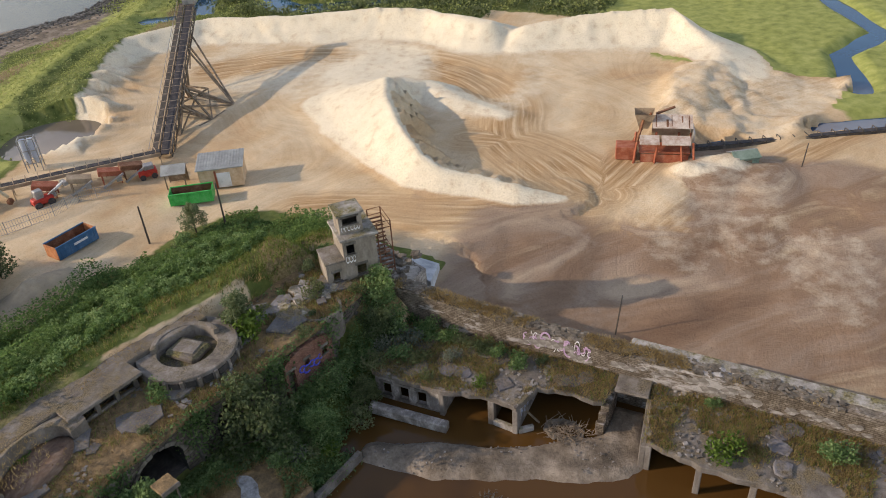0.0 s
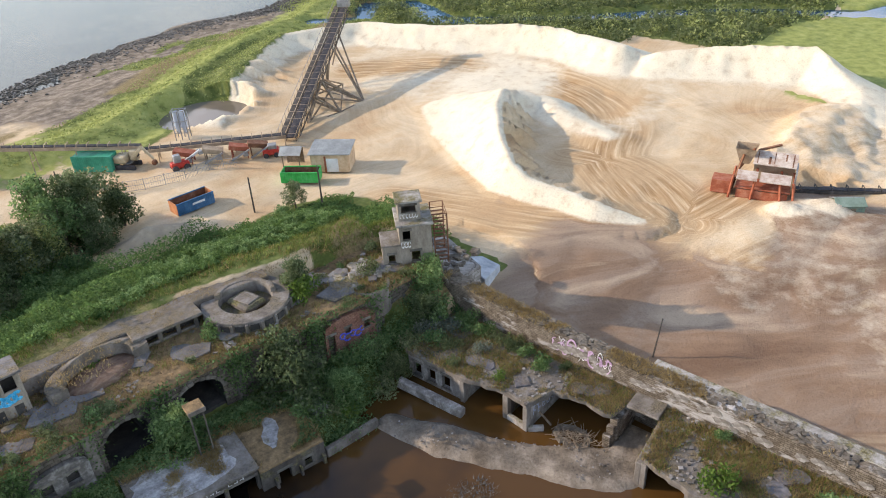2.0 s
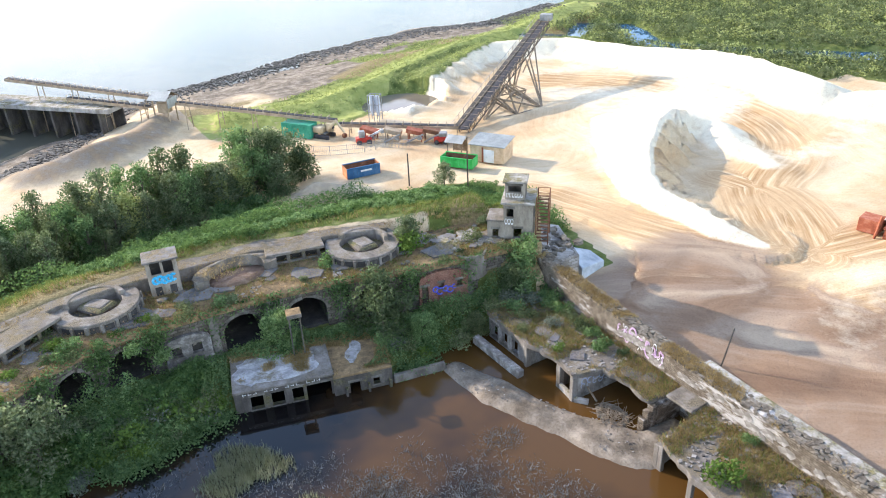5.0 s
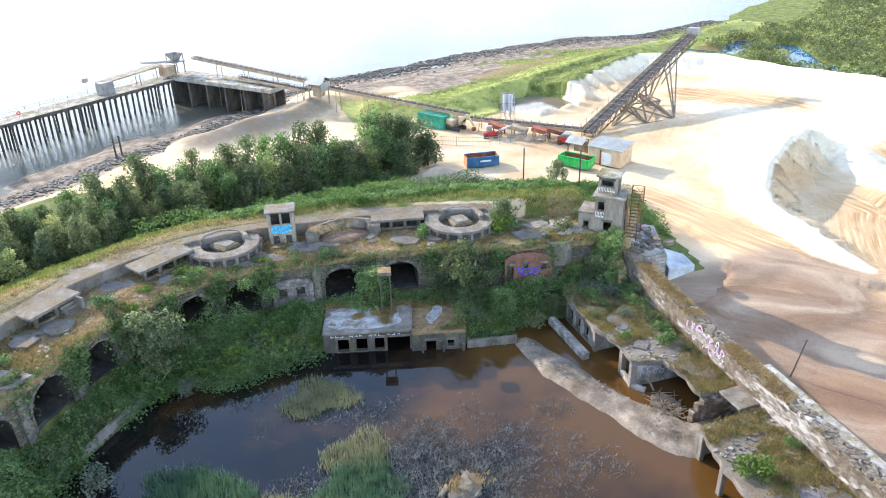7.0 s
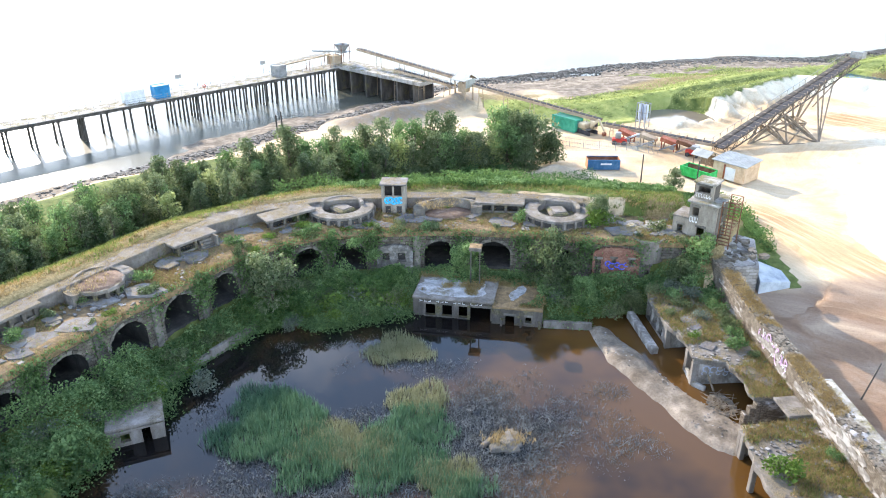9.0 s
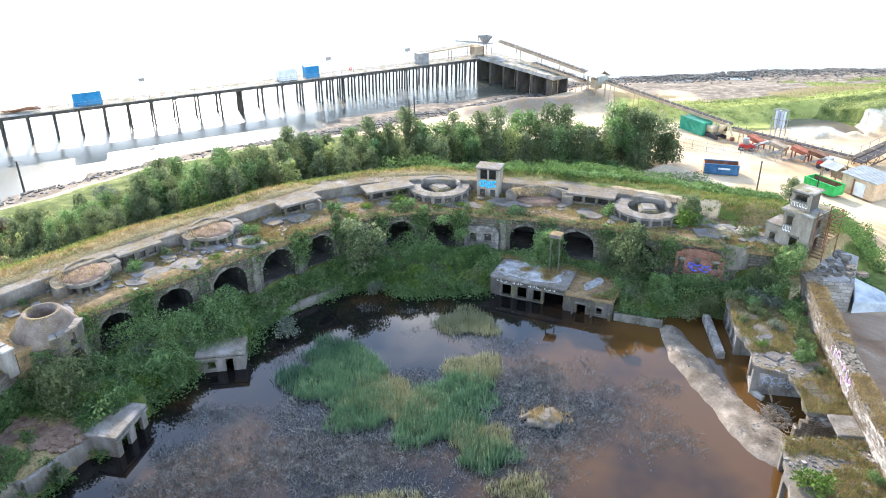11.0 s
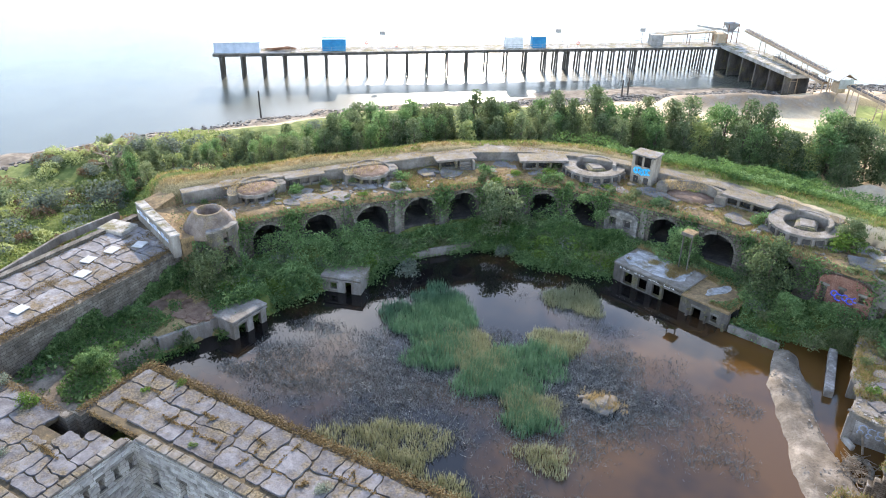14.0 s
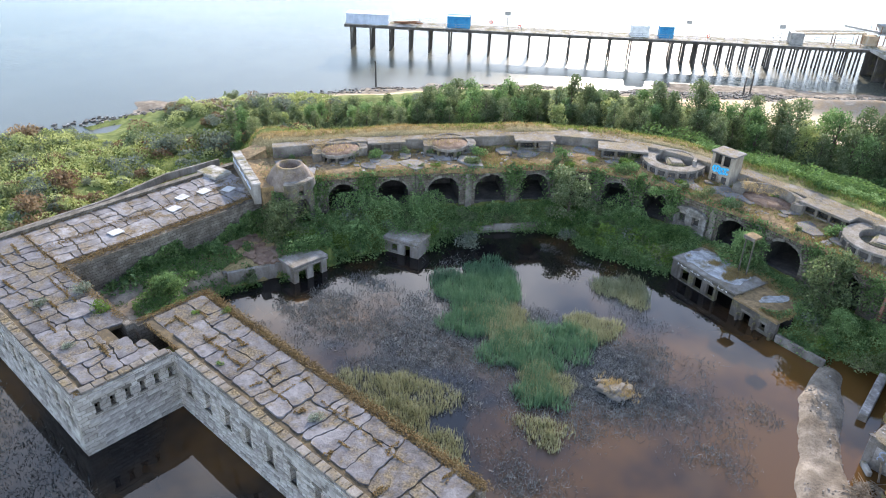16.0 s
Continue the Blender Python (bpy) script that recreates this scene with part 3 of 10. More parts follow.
    grass = grass * (1 - 0.9 * red)
    # mud and wet cover darken the hollow in place of its shade
    hollow = (X > -50) & (X < -36) & (Y > 45) & (Y < 61)
    grass, mud = np.where(hollow, 0.15 * grass, grass), np.where(hollow, 0.85, mud)
    wet = np.where(hollow, 1.0, wet)
    wet = np.maximum(wet, red)
    mud = mud * (1 - 0.8 * red)
    # west side outside the wing
    wild = (X < -62) & (Y < 90)
    grass = np.where(wild & (s > 0.6), 1, grass)
    mud = np.where(wild & (s > 0.6), 0, mud)
    z = np.where(wild & (s > 3), z + 0.5 * n2, z)
    # quarry: crescent heap
    d, sd, cz, ov = to_line(X, Y, CREST)
    wl = np.maximum(to_line(X, Y, CREST_WIDTH)[2], 3)
    run = to_line(X, Y, CREST_RUN)[2]
    scar = (0.55 * np.sin(2.0 * run + 2 * n2) + 0.4 * np.sin(3.3 * run + 1.7) + 0.5 * np.sin(0.9 * run)) * 1.5 * smooth(0.2, 1.6, d) * smooth(3.2, 5.0, cz)
    lit = np.interp(d / wl, [0, 0.3, 0.66, 1], [1, 0.66, 0.22, 0])
    shade = np.interp(d + scar, [0, 0.9, 4.6, 6.8], [1, 0.80, 0.12, 0])
    hgt = (cz - 2.3) * np.where(sd < 0, lit, shade) * smooth(5, 0, ov)
    z = np.where(hgt > 0.02, np.maximum(z, 2.3 + hgt + 0.10 * n1 * (hgt > 0.2)), z)
    # paler on the sunlit side: light and shade of the heap put into colour
    pale = np.maximum(pale, smooth(0.15, 0.9, hgt) * np.where(sd < 0, 1.0, smooth(1.2, 0.4, d)))
    d, sd, cz, ov = to_line(X, Y, SPUR)
    hgt = (cz - 2.3) * np.clip(1 - (d + 0.5 * n1) / 5.5, 0, 1)
    z = np.where(hgt > 0.02, np.maximum(z, 2.3 + hgt), z)
    pale = np.maximum(pale, 0.7 * smooth(0.2, 0.9, hgt))
    ang = np.arctan2(Y - 140, X - 88)
    gully = (0.7 * np.sin(ang * 41 + 3 * n2) + 0.6 * np.sin(ang * 67 + 1.3 + 4 * n2) + 0.4 * np.sin(ang * 103 + 2)) * (0.12 * smooth(0.5, 1.0, ang) + 1.5 * smooth(1.4, 1.9, ang))
    for line, win, wout in ((RIM, 13, 11), (RIM_EAST, 14, 9)):
        d, sd, cz, ov = to_line(X, Y, line)
        if line is RIM:
            grass = np.maximum(grass, smooth(8, 13, d + 2 * n2) * (sd > 0) * (d < 60) * (X > 66) * (s > 18) * (Y > 128) * (ov < 1))
        prof = np.where(sd < 0, np.interp(d + 0.7 * n1 + 1.7 * gully * smooth(0.3, 3, d), [0, 0.8, 3.2, 6.5, win], [1, 0.95, 0.52, 0.16, 0]), np.interp(d, [0, 2, wout], [1, 0.85, 0]))
        hgt = (cz - 2.3) * prof
        z = np.where(hgt > 0.02, np.maximum(z, 2.3 + hgt * (1 + 0.06 * n1)), z)
        pale = np.maximum(pale, smooth(0.1, 1.2, hgt) * np.where(sd < 0, 1 - 0.45 * smooth(1.5, 1.9, ang + 0.1 * n2) * smooth(0.6, 1.6, d), 1))
    n3 = rough_noise(X * 2.1 + 3, Y * 2.1)
    bumps = np.zeros(X.shape)
    for hx, hy, hz, hr, st in ((61.5, 76.5, 0.8, 6.0, 1.6), (69.4, 71.4, 1.3, 6.0, 1.3), (68.5, 66.4, 1.0, 6.0, 1.5), (56.5, 73.0, 0.5, 7, 1.8), (59.5, 66.5, 0.6, 7, 1.8), (70.0, 74.8, 1.5, 3.0, 0.7),
                               (52.5, 57.5, 0.7, 8, 1.8), (73.4, 70.4, 1.5, 3.0, 0.8)):
        d = np.hypot((X - hx) / st, Y - hy) + 0.8 * n2 + 0.12 * n3
        bumps = np.maximum(bumps, hz * np.clip(1 - d / hr, 0, 1) ** 0.9 * 1.2)
        pale = np.maximum(pale, (0.6 if hz == 1.5 else 0.34) * smooth(hr, hr * 0.5, d))
    spoil = smooth(80, 86, X) * smooth(118, 108, X) * smooth(58, 62, Y + 0.35 * (X - 90)) * smooth(86, 80, Y)
    bumps = np.maximum(bumps, spoil * np.clip(0.9 + 0.8 * n2 + 0.5 * n3, 0, 2.4))
    pale = np.maximum(pale, 0.45 * spoil)
    z = z + bumps
    # the bank behind the sea wall is part bleached
    d, sd, cz, ov = to_line(X, Y, SEA_WALL)
    straw = np.maximum(straw, 0.8 * smooth(-0.5, 0.7, n2 + 0.4 * n1) * smooth(19, 12, d) * (X > 15) * smooth(0.3, 0.1, pale))
    marsh = np.maximum(marsh, 0.62 * smooth(13, 8, d + n2) * (X > 15) * smooth(0.3, 0.1, pale))
    # stockpile by the landing
    d, sd, cz, ov = to_line(X, Y, [(-15, 177, 4), (-6, 179, 5.6), (4, 184, 5.0), (9, 190, 5.4), (12, 196, 4)])
    z = np.where(d < 6.8, np.maximum(z, 2.3 + (cz - 2.3) * np.clip(1.05 - d / 6.5, 0, 1)), z)
    mud = np.maximum(mud, 0.62 * smooth(8, 3, d))
    # reddish mound near the fort
    d = np.hypot((X - 19.5) / 1.7, Y - 139.5) + 0.4 * n1
    grass, mud, straw = np.where(d < 4.0, 0, grass), np.where(d < 4.0, 0.5, mud), np.where(d < 4.0, 0, straw)
    z = np.where(d < 3.8, np.maximum(z, 2.4 + 3.2 * np.clip(1 - d / 3.8, 0, 1)), z)
    # settling pond beside the heap
    d = np.hypot((X - 55.8) / 1.1, Y - 176.0) + 0.5 * n2
    z = np.where(d < 9.0, np.minimum(z, np.interp(d, [6.0, 9.0], [0.6, 2.3])), z)
    # wet ground and lorry ways
    w = smooth(0.1, 1.3, rough_noise(X * 0.55 + 7, Y * 0.55 - 3, 0, 6))
    # near yard: damp sand, whose colour also stands in for cloud shade
    wet = np.maximum(wet, np.clip(w * 1.2 + 0.62, 0, 1) * smooth(29, 33, X) * np.maximum(smooth(66, 52, X), smooth(88, 74, X) * smooth(82, 70, Y)) * smooth(108, 94, Y))
    wet = np.maximum(wet, 0.4 * smooth(0.0, 1.2, n2) * (X > 40) * (X < 115) * (Y > 85))
    floor_ = smooth(72, 84, X) * smooth(116, 108, X) * smooth(96, 108, Y) * smooth(182, 170, Y)
    pale = np.maximum(pale, floor_ * np.clip(0.5 + 0.25 * n2, 0, 0.75))
    # marsh beyond the quarry
    mz = smooth(0, 6, (X - 95) * 0.75 - (Y - 66) * 0.35 + 2.5 * n2) * (Y < 90)
    far_e = smooth(2, 8, X - 132 - 0.05 * np.abs(Y - 140) + 2 * n2)
    marsh = np.maximum(marsh, np.maximum(mz * smooth(94, 104, X + 0.6 * (60 - Y)), far_e * (Y < 97 + 3 * n2)) * (pale < 0.3))
    grass = np.maximum(grass, np.maximum(far_e, smooth(0, 8, Y - 203 - 0.1 * X + 2 * n2) * smooth(120, 132, X)) * (Y >= 95) * (pale < 0.4))
    far = smooth(190, 260, np.hypot(X - 40, Y - 100)) * (s > 10)
    grass = np.maximum(grass, far)
    straw = np.clip(straw + 0.25 * smooth(0.2, 1.2, rough_noise(X * 0.8, Y * 0.8, 0, 7)) * grass, 0, 1)
    pit = (X > 60) & (X < 114) & (Y > 86) & (Y < 176)
    grass, marsh = np.where(pit, 0, grass), np.where(pit, 0, marsh)
    # creeks
    for line, wd in (([(118, 208), (126, 199), (139, 209), (146, 200), (134, 178), (150, 150), (175, 118), (186, 85), (230, 70)], 3.0),
                     ([(84, 72.5), (92, 57.5), (97, 48), (110, 30)], 1.4), ([(109, 53), (126, 55), (141, 47.5), (165, 57)], 1.7)):
        d = to_line(X, Y, line)[0] + 0.5 * n2
        ok = ~(pale > 0.3)
        z = np.where(ok & (d < wd + 2), np.minimum(z, np.interp(d, [wd - 1, wd + 2], [0.4, 2.3])), z)
    # far land falls gently so that the horizon stays low
    return z, grass, wet, mud, pale, marsh, straw


# lorry ways: round the front of the heap, through the hollow, along the yard
LANES = [[(46, 122), (49, 114), (50, 104), (54, 92), (62, 85), (74, 82), (88, 78), (104, 66), (120, 50)],
         [(60, 86), (66, 94), (74, 103), (88, 106), (99, 116), (104, 134), (100, 154), (88, 170)],
         [(62, 84), (70, 92), (74, 100), (73, 108)],
         [(31, 92), (40, 84), (52, 76), (66, 70), (82, 60), (100, 46)]]
LANE_WIDTH = [6.5, 9, 8, 5]


def rounded(line, times=3):
    """The line with its corners cut, again and again."""
    for _ in range(times):
        out = [line[0]]
        for (x0, y0), (x1, y1) in zip(line, line[1:]):
            out += [(0.75 * x0 + 0.25 * x1, 0.75 * y0 + 0.25 * y1), (0.25 * x0 + 0.75 * x1, 0.25 * y0 + 0.75 * y1)]
        line = out + [line[-1]]
    return line


def lanes(X, Y):
    """Offset from the nearest lorry way, the way travelled along it, and how worn it is."""
    best, off, run, worn = (np.full(X.shape, v) for v in (1e9, 0.0, 0.0, 0.0))
    for line, wd in zip([rounded(q) for q in LANES], LANE_WIDTH):
        cum, pts = 0.0, []
        for i, (x, y) in enumerate(line):
            cum += math.dist(line[i - 1], (x, y)) if i else 0.0
            pts.append((x, y, cum))
        d, sd, v, ov = to_line(X, Y, pts)
        q = d / wd
        k = q < best
        best, off, run = np.where(k, q, best), np.where(k, d * sd, off), np.where(k, v, run)
        worn = np.maximum(worn, smooth(1.0, 0.35, q) * smooth(4.0, 0.0, ov))
    return off, run, worn


def spread(parts):
    out = []
    for a, b, st in parts:
        out += list(np.arange(a, b, st))
    return np.array(out)


GX = np.concatenate([-np.geomspace(3200, 135, 18), spread([(-130, -64, 1.5), (-64, 30, 0.8), (30, 130, 0.6), (130, 200, 1.6)]), np.geomspace(200, 3400, 20)])
GY = np.concatenate([-np.geomspace(2500, 40, 12), spread([(-35, 30, 4), (30, 66, 0.9), (66, 130, 0.6), (130, 215, 0.75), (215, 262, 1.5)]), np.geomspace(264, 3400, 22)])
XX, YY = np.meshgrid(GX, GY)
C_LANE = lanes(XX, YY)
ZZ, C_GRASS, C_WET, C_MUD, C_PALE, C_MARSH, C_STRAW = terrain(XX, YY)


def ground_at(x, y):
    return float(terrain(np.array([x]), np.array([y]))[0][0])


def ground_material():
    m = bpy.data.materials.new("ground_cover")
    m.use_nodes = True
    n, l = m.node_tree.nodes, m.node_tree.links
    b = n["Principled BSDF"]
    b.inputs["Roughness"].default_value = 0.95
    b.inputs["Specular IOR Level"].default_value = 0.15
    tc = n.new("ShaderNodeTexCoord")
    at1, at2 = n.new("ShaderNodeAttribute"), n.new("ShaderNodeAttribute")
    at1.attribute_name, at2.attribute_name = "cover_a", "cover_b"
    s1, s2 = n.new("ShaderNodeSeparateColor"), n.new("ShaderNodeSeparateColor")
    l.new(at1.outputs["Color"], s1.inputs[0])
    l.new(at2.outputs["Color"], s2.inputs[0])

    def noise_of(scale, detail=6, rgh=0.6, vec=None):
        q = n.new("ShaderNodeTexNoise")
        q.inputs["Scale"].default_value, q.inputs["Detail"].default_value, q.inputs["Roughness"].default_value = scale, detail, rgh
        l.new(vec or tc.outputs["Object"], q.inputs["Vector"])
        return q.outputs[0]

    def ramp_of(v, stops):
        r = n.new("ShaderNodeValToRGB")
        while len(r.color_ramp.elements) < len(stops):
            r.color_ramp.elements.new(0.5)
        for e, (p, c) in zip(r.color_ramp.elements, stops):
            e.position, e.color = p, (*c, 1)
        l.new(v, r.inputs[0])
        return r.outputs[0]

    def mixed(a, c, f):
        x = n.new("ShaderNodeMixRGB")
        l.new(f, x.inputs[0])
        l.new(a, x.inputs[1])
        l.new(c, x.inputs[2])
        return x.outputs[0]

    def edge(mask, nz, sharp=4.0, amt=0.8):
        """A mask with a broken edge."""
        a = n.new("ShaderNodeMath")
        a.operation = "MULTIPLY_ADD"
        l.new(nz, a.inputs[0])
        a.inputs[1].default_value, a.inputs[2].default_value = amt, -0.5 * amt - 0.5
        c = n.new("ShaderNodeMath")
        l.new(mask, c.inputs[0])
        l.new(a.outputs[0], c.inputs[1])
        d = n.new("ShaderNodeMath")
        d.operation, d.use_clamp = "MULTIPLY_ADD", True
        l.new(c.outputs[0], d.inputs[0])
        d.inputs[1].default_value, d.inputs[2].default_value = sharp, 0.5
        return d.outputs[0]

    nb, nm, nf = noise_of(0.08), noise_of(0.5, 8), noise_of(4.0, 6, 0.7)
    wob = n.new("ShaderNodeTexNoise")
    wob.inputs["Scale"].default_value, wob.inputs["Detail"].default_value = 0.022, 1.5
    l.new(tc.outputs["Object"], wob.inputs["Vector"])
    sc = n.new("ShaderNodeVectorMath")
    sc.operation = "MULTIPLY_ADD"
    l.new(wob.outputs["Color"], sc.inputs[0])
    sc.inputs[1].default_value = (120, 120, 0)
    l.new(tc.outputs["Object"], sc.inputs[2])
    mp = n.new("ShaderNodeMapping")
    mp.inputs["Rotation"].default_value = (0, 0, radians(20))
    mp.inputs["Scale"].default_value = (0.035, 0.55, 1.0)
    l.new(sc.outputs[0], mp.inputs[0])
    wv = n.new("ShaderNodeTexNoise")
    wv.inputs["Scale"].default_value, wv.inputs["Detail"].default_value, wv.inputs["Roughness"].default_value = 1.0, 4, 0.6
    l.new(mp.outputs[0], wv.inputs["Vector"])
    mp2 = n.new("ShaderNodeMapping")
    mp2.inputs["Rotation"].default_value = (0, 0, radians(64))
    mp2.inputs["Scale"].default_value = (0.09, 1.5, 1.0)
    l.new(sc.outputs[0], mp2.inputs[0])
    rut = noise_of(1.0, 3, 0.5, mp2.outputs[0])
    both = n.new("ShaderNodeMath")
    both.operation = "MULTIPLY_ADD"
    l.new(rut, both.inputs[0])
    both.inputs[1].default_value = 0.5
    hf = n.new("ShaderNodeMath")
    hf.operation = "MULTIPLY"
    l.new(wv.outputs[0], hf.inputs[0])
    hf.inputs[1].default_value = 0.5
    l.new(hf.outputs[0], both.inputs[2])
    tracks = both.outputs[0]
    sand = ramp_of(nb, [(0.3, (0.52, 0.335, 0.18)), (0.45, (0.6, 0.45, 0.28)), (0.58, (0.7, 0.575, 0.4)), (0.7, (0.62, 0.44, 0.255))])
    dark = ramp_of(tracks, [(0.4, (0.26, 0.165, 0.095)), (0.6, (0.55, 0.42, 0.29))])
    half = n.new("ShaderNodeValue")
    half.outputs[0].default_value = 0.22
    col = mixed(sand, dark, half.outputs[0])
    # tyre marks along the lorry ways
    at3 = n.new("ShaderNodeAttribute")
    at3.attribute_name = "lane"
    s3 = n.new("ShaderNodeSeparateXYZ")
    l.new(at3.outputs["Vector"], s3.inputs[0])
    lm = n.new("ShaderNodeMapping")
    lm.inputs["Scale"].default_value = (1.5, 0.07, 0)
    l.new(at3.outputs["Vector"], lm.inputs[0])
    tyre = noise_of(1.0, 3, 0.6, lm.outputs[0])
    wn_ = n.new("ShaderNodeMath")
    wn_.operation = "MULTIPLY"
    l.new(s3.outputs[2], wn_.inputs[0])
    l.new(ramp_of(nb, [(0.33, (0.25, 0.25, 0.25)), (0.55, (0.95, 0.95, 0.95))]), wn_.inputs[1])
    tyrec = ramp_of(tyre, [(0.33, (0.3, 0.18, 0.085)), (0.45, (0.42, 0.265, 0.135)), (0.54, (0.5, 0.34, 0.19)), (0.66, (0.66, 0.515, 0.34))])
    col = mixed(col, tyrec, wn_.outputs[0])
    cr_ = n.new("ShaderNodeMath")
    cr_.operation = "MULTIPLY"
    l.new(tyre, cr_.inputs[0])
    l.new(wn_.outputs[0], cr_.inputs[1])
    # (grit is laid over all bare ground below)
    grit = ramp_of(nf, [(0.34, (0.5, 0.48, 0.46)), (0.44, (0.88, 0.87, 0.86)), (0.56, (1, 1, 1)), (0.68, (1.18, 1.16, 1.12))])
    # damp ground dries in long swathes along the way the lorries run
    mp4 = n.new("ShaderNodeMapping")
    mp4.vector_type = "TEXTURE"
    mp4.inputs["Rotation"].default_value = (0, 0, radians(-48))
    mp4.inputs["Scale"].default_value = (38, 8.5, 1.0)
    l.new(tc.outputs["Object"], mp4.inputs[0])
    swathe_ = n.new("ShaderNodeTexNoise")
    for k_, v_ in (("Scale", 1.0), ("Detail", 6), ("Roughness", 0.58), ("Distortion", 0.9)):
        swathe_.inputs[k_].default_value = v_
    l.new(mp4.outputs[0], swathe_.inputs["Vector"])
    swathe = swathe_.outputs[0]
    # damp brown, set darker still to carry cloud shade over the near yard
    wetc = ramp_of(swathe, [(0.36, (0.185, 0.115, 0.075)), (0.47, (0.26, 0.17, 0.112)), (0.55, (0.305, 0.222, 0.162)), (0.68, (0.45, 0.345, 0.245))])
    col = mixed(col, wetc, edge(s1.outputs[1], swathe, 6.0, 0.9))
    palec = ramp_of(nm, [(0.3, (0.62, 0.515, 0.375)), (0.45, (0.72, 0.648, 0.5)), (0.7, (0.77, 0.7, 0.555))])
    col = mixed(col, palec, edge(s2.outputs[0], nm, 2.5, 0.5))
    mudc = ramp_of(nm, [(0.3, (0.1, 0.082, 0.063)), (0.47, (0.185, 0.152, 0.118)), (0.7, (0.35, 0.298, 0.24))])
    col = mixed(col, mudc, edge(s1.outputs[2], nm, 2.5))
    gm_ = n.new("ShaderNodeMixRGB")
    gm_.blend_type = "MULTIPLY"
    gm_.inputs[0].default_value = 0.42
    l.new(col, gm_.inputs[1])
    l.new(grit, gm_.inputs[2])
    col = gm_.outputs[0]
    grassc = ramp_of(nm, [(0.3, (0.055, 0.08, 0.02)), (0.5, (0.12, 0.15, 0.042)), (0.72, (0.23, 0.25, 0.09))])
    col = mixed(col, grassc, edge(s1.outputs[0], nm, 5.0))
    strawc = ramp_of(nf, [(0.3, (0.11, 0.09, 0.045)), (0.5, (0.24, 0.185, 0.09)), (0.7, (0.38, 0.3, 0.165))])
    col = mixed(col, strawc, edge(s2.outputs[2], nm, 3.0))
    marshc = ramp_of(nm, [(0.3, (0.17, 0.2, 0.06)), (0.5, (0.27, 0.305, 0.09)), (0.72, (0.37, 0.38, 0.14))])
    col = mixed(col, marshc, edge(s2.outputs[1], nm, 5.0))
    l.new(col, b.inputs["Base Color"])
    hs = n.new("ShaderNodeMath")
    hs.operation = "MULTIPLY_ADD"
    l.new(tracks, hs.inputs[0])
    hs.inputs[1].default_value = 0.7
    h2 = n.new("ShaderNodeMath")
    h2.operation = "MULTIPLY_ADD"
    l.new(cr_.outputs[0], h2.inputs[0])
    h2.inputs[1].default_value = 0.8
    l.new(nf, h2.inputs[2])
    l.new(h2.outputs[0], hs.inputs[2])
    bp = n.new("ShaderNodeBump")
    bp.inputs["Strength"].default_value, bp.inputs["Distance"].default_value = 0.55, 0.22
    l.new(hs.outputs[0], bp.inputs["Height"])
    l.new(bp.outputs[0], b.inputs["Normal"])
    return m


def build_ground():
    ny, nx = XX.shape
    me = bpy.data.meshes.new("ground")
    co = np.stack([XX, YY, ZZ], -1).reshape(-1, 3)
    i = np.arange(ny * nx).reshape(ny, nx)
    q = np.stack([i[:-1, :-1], i[:-1, 1:], i[1:, 1:], i[1:, :-1]], -1).reshape(-1, 4)
    me.vertices.add(len(co))
    me.vertices.foreach_set("co", co.ravel())
    me.loops.add(q.size)
    me.loops.foreach_set("vertex_index", q.ravel())
    me.polygons.add(len(q))
    me.polygons.foreach_set("loop_start", np.arange(0, q.size, 4))
    me.polygons.foreach_set("use_smooth", np.ones(len(q), bool))
    me.update(calc_edges=True)
    for nm, a, b_, c in (("cover_a", C_GRASS, C_WET, C_MUD), ("cover_b", C_PALE, C_MARSH, C_STRAW), ("lane", *C_LANE)):
        lay = me.color_attributes.new(nm, "FLOAT_COLOR", "POINT")
        lay.data.foreach_set("color", np.stack([a, b_, c, np.ones_like(a)], -1).ravel().astype(np.float32))
    me.materials.append(ground_material())
    return tagged(new("ground", me), "sandy yard, grassy banks and mud shore, one uneven sheet", "ground", kind="structure")


build_ground()


def sheet(name, pts, z, mat, label):
    g = Geo()
    g.add([(x, y, z) for x, y in pts], [tuple(range(len(pts)))])
    me = g.mesh(name)
    bm = bmesh.new()
    bm.from_mesh(me)
    bmesh.ops.triangulate(bm, faces=bm.faces[:])
    bm.to_mesh(me)
    bm.free()
    return tagged(part(name, me, mat), label, "water", kind="structure")


sheet("river", [(p[0] + 14 if p[1] < 200 else p[0], p[1] - (3 if p[1] < 200 else 14)) for p in SHORE] + [(3300, 3300), (-3300, 3300), (-3300, -250)], 0.0, RIVER_WATER,
      "wide pale silty tidal river in glare")
sheet("pond_water", [(-49, 53), (-49, 76), (-30, 108), (0, 108), (28.3, 104), (28.3, -30), (-66, -30), (-66, 53)], 0.0, POND_WATER,
      "still peat-brown flood water in the fort court and moat")
sheet("settling_pond", [(46, 168), (66, 168), (66, 184), (46, 184)], 1.35, MUDDY_WATER, "murky grey settling pond beside the sand heap")
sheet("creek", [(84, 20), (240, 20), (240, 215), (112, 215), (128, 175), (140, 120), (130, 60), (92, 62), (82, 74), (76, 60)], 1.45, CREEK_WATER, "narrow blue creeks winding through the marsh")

# ---- fort: casemate rampart ----
def offset_line(pts, d):
    """The polyline moved d to its left."""
    out = []
    for i, p in enumerate(pts):
        a, b = pts[max(0, i - 1)], pts[min(len(pts) - 1, i + 1)]
        dx, dy = b[0] - a[0], b[1] - a[1]
        ll = math.hypot(dx, dy)
        out.append((p[0] - dy / ll * d, p[1] + dx / ll * d))
    return out


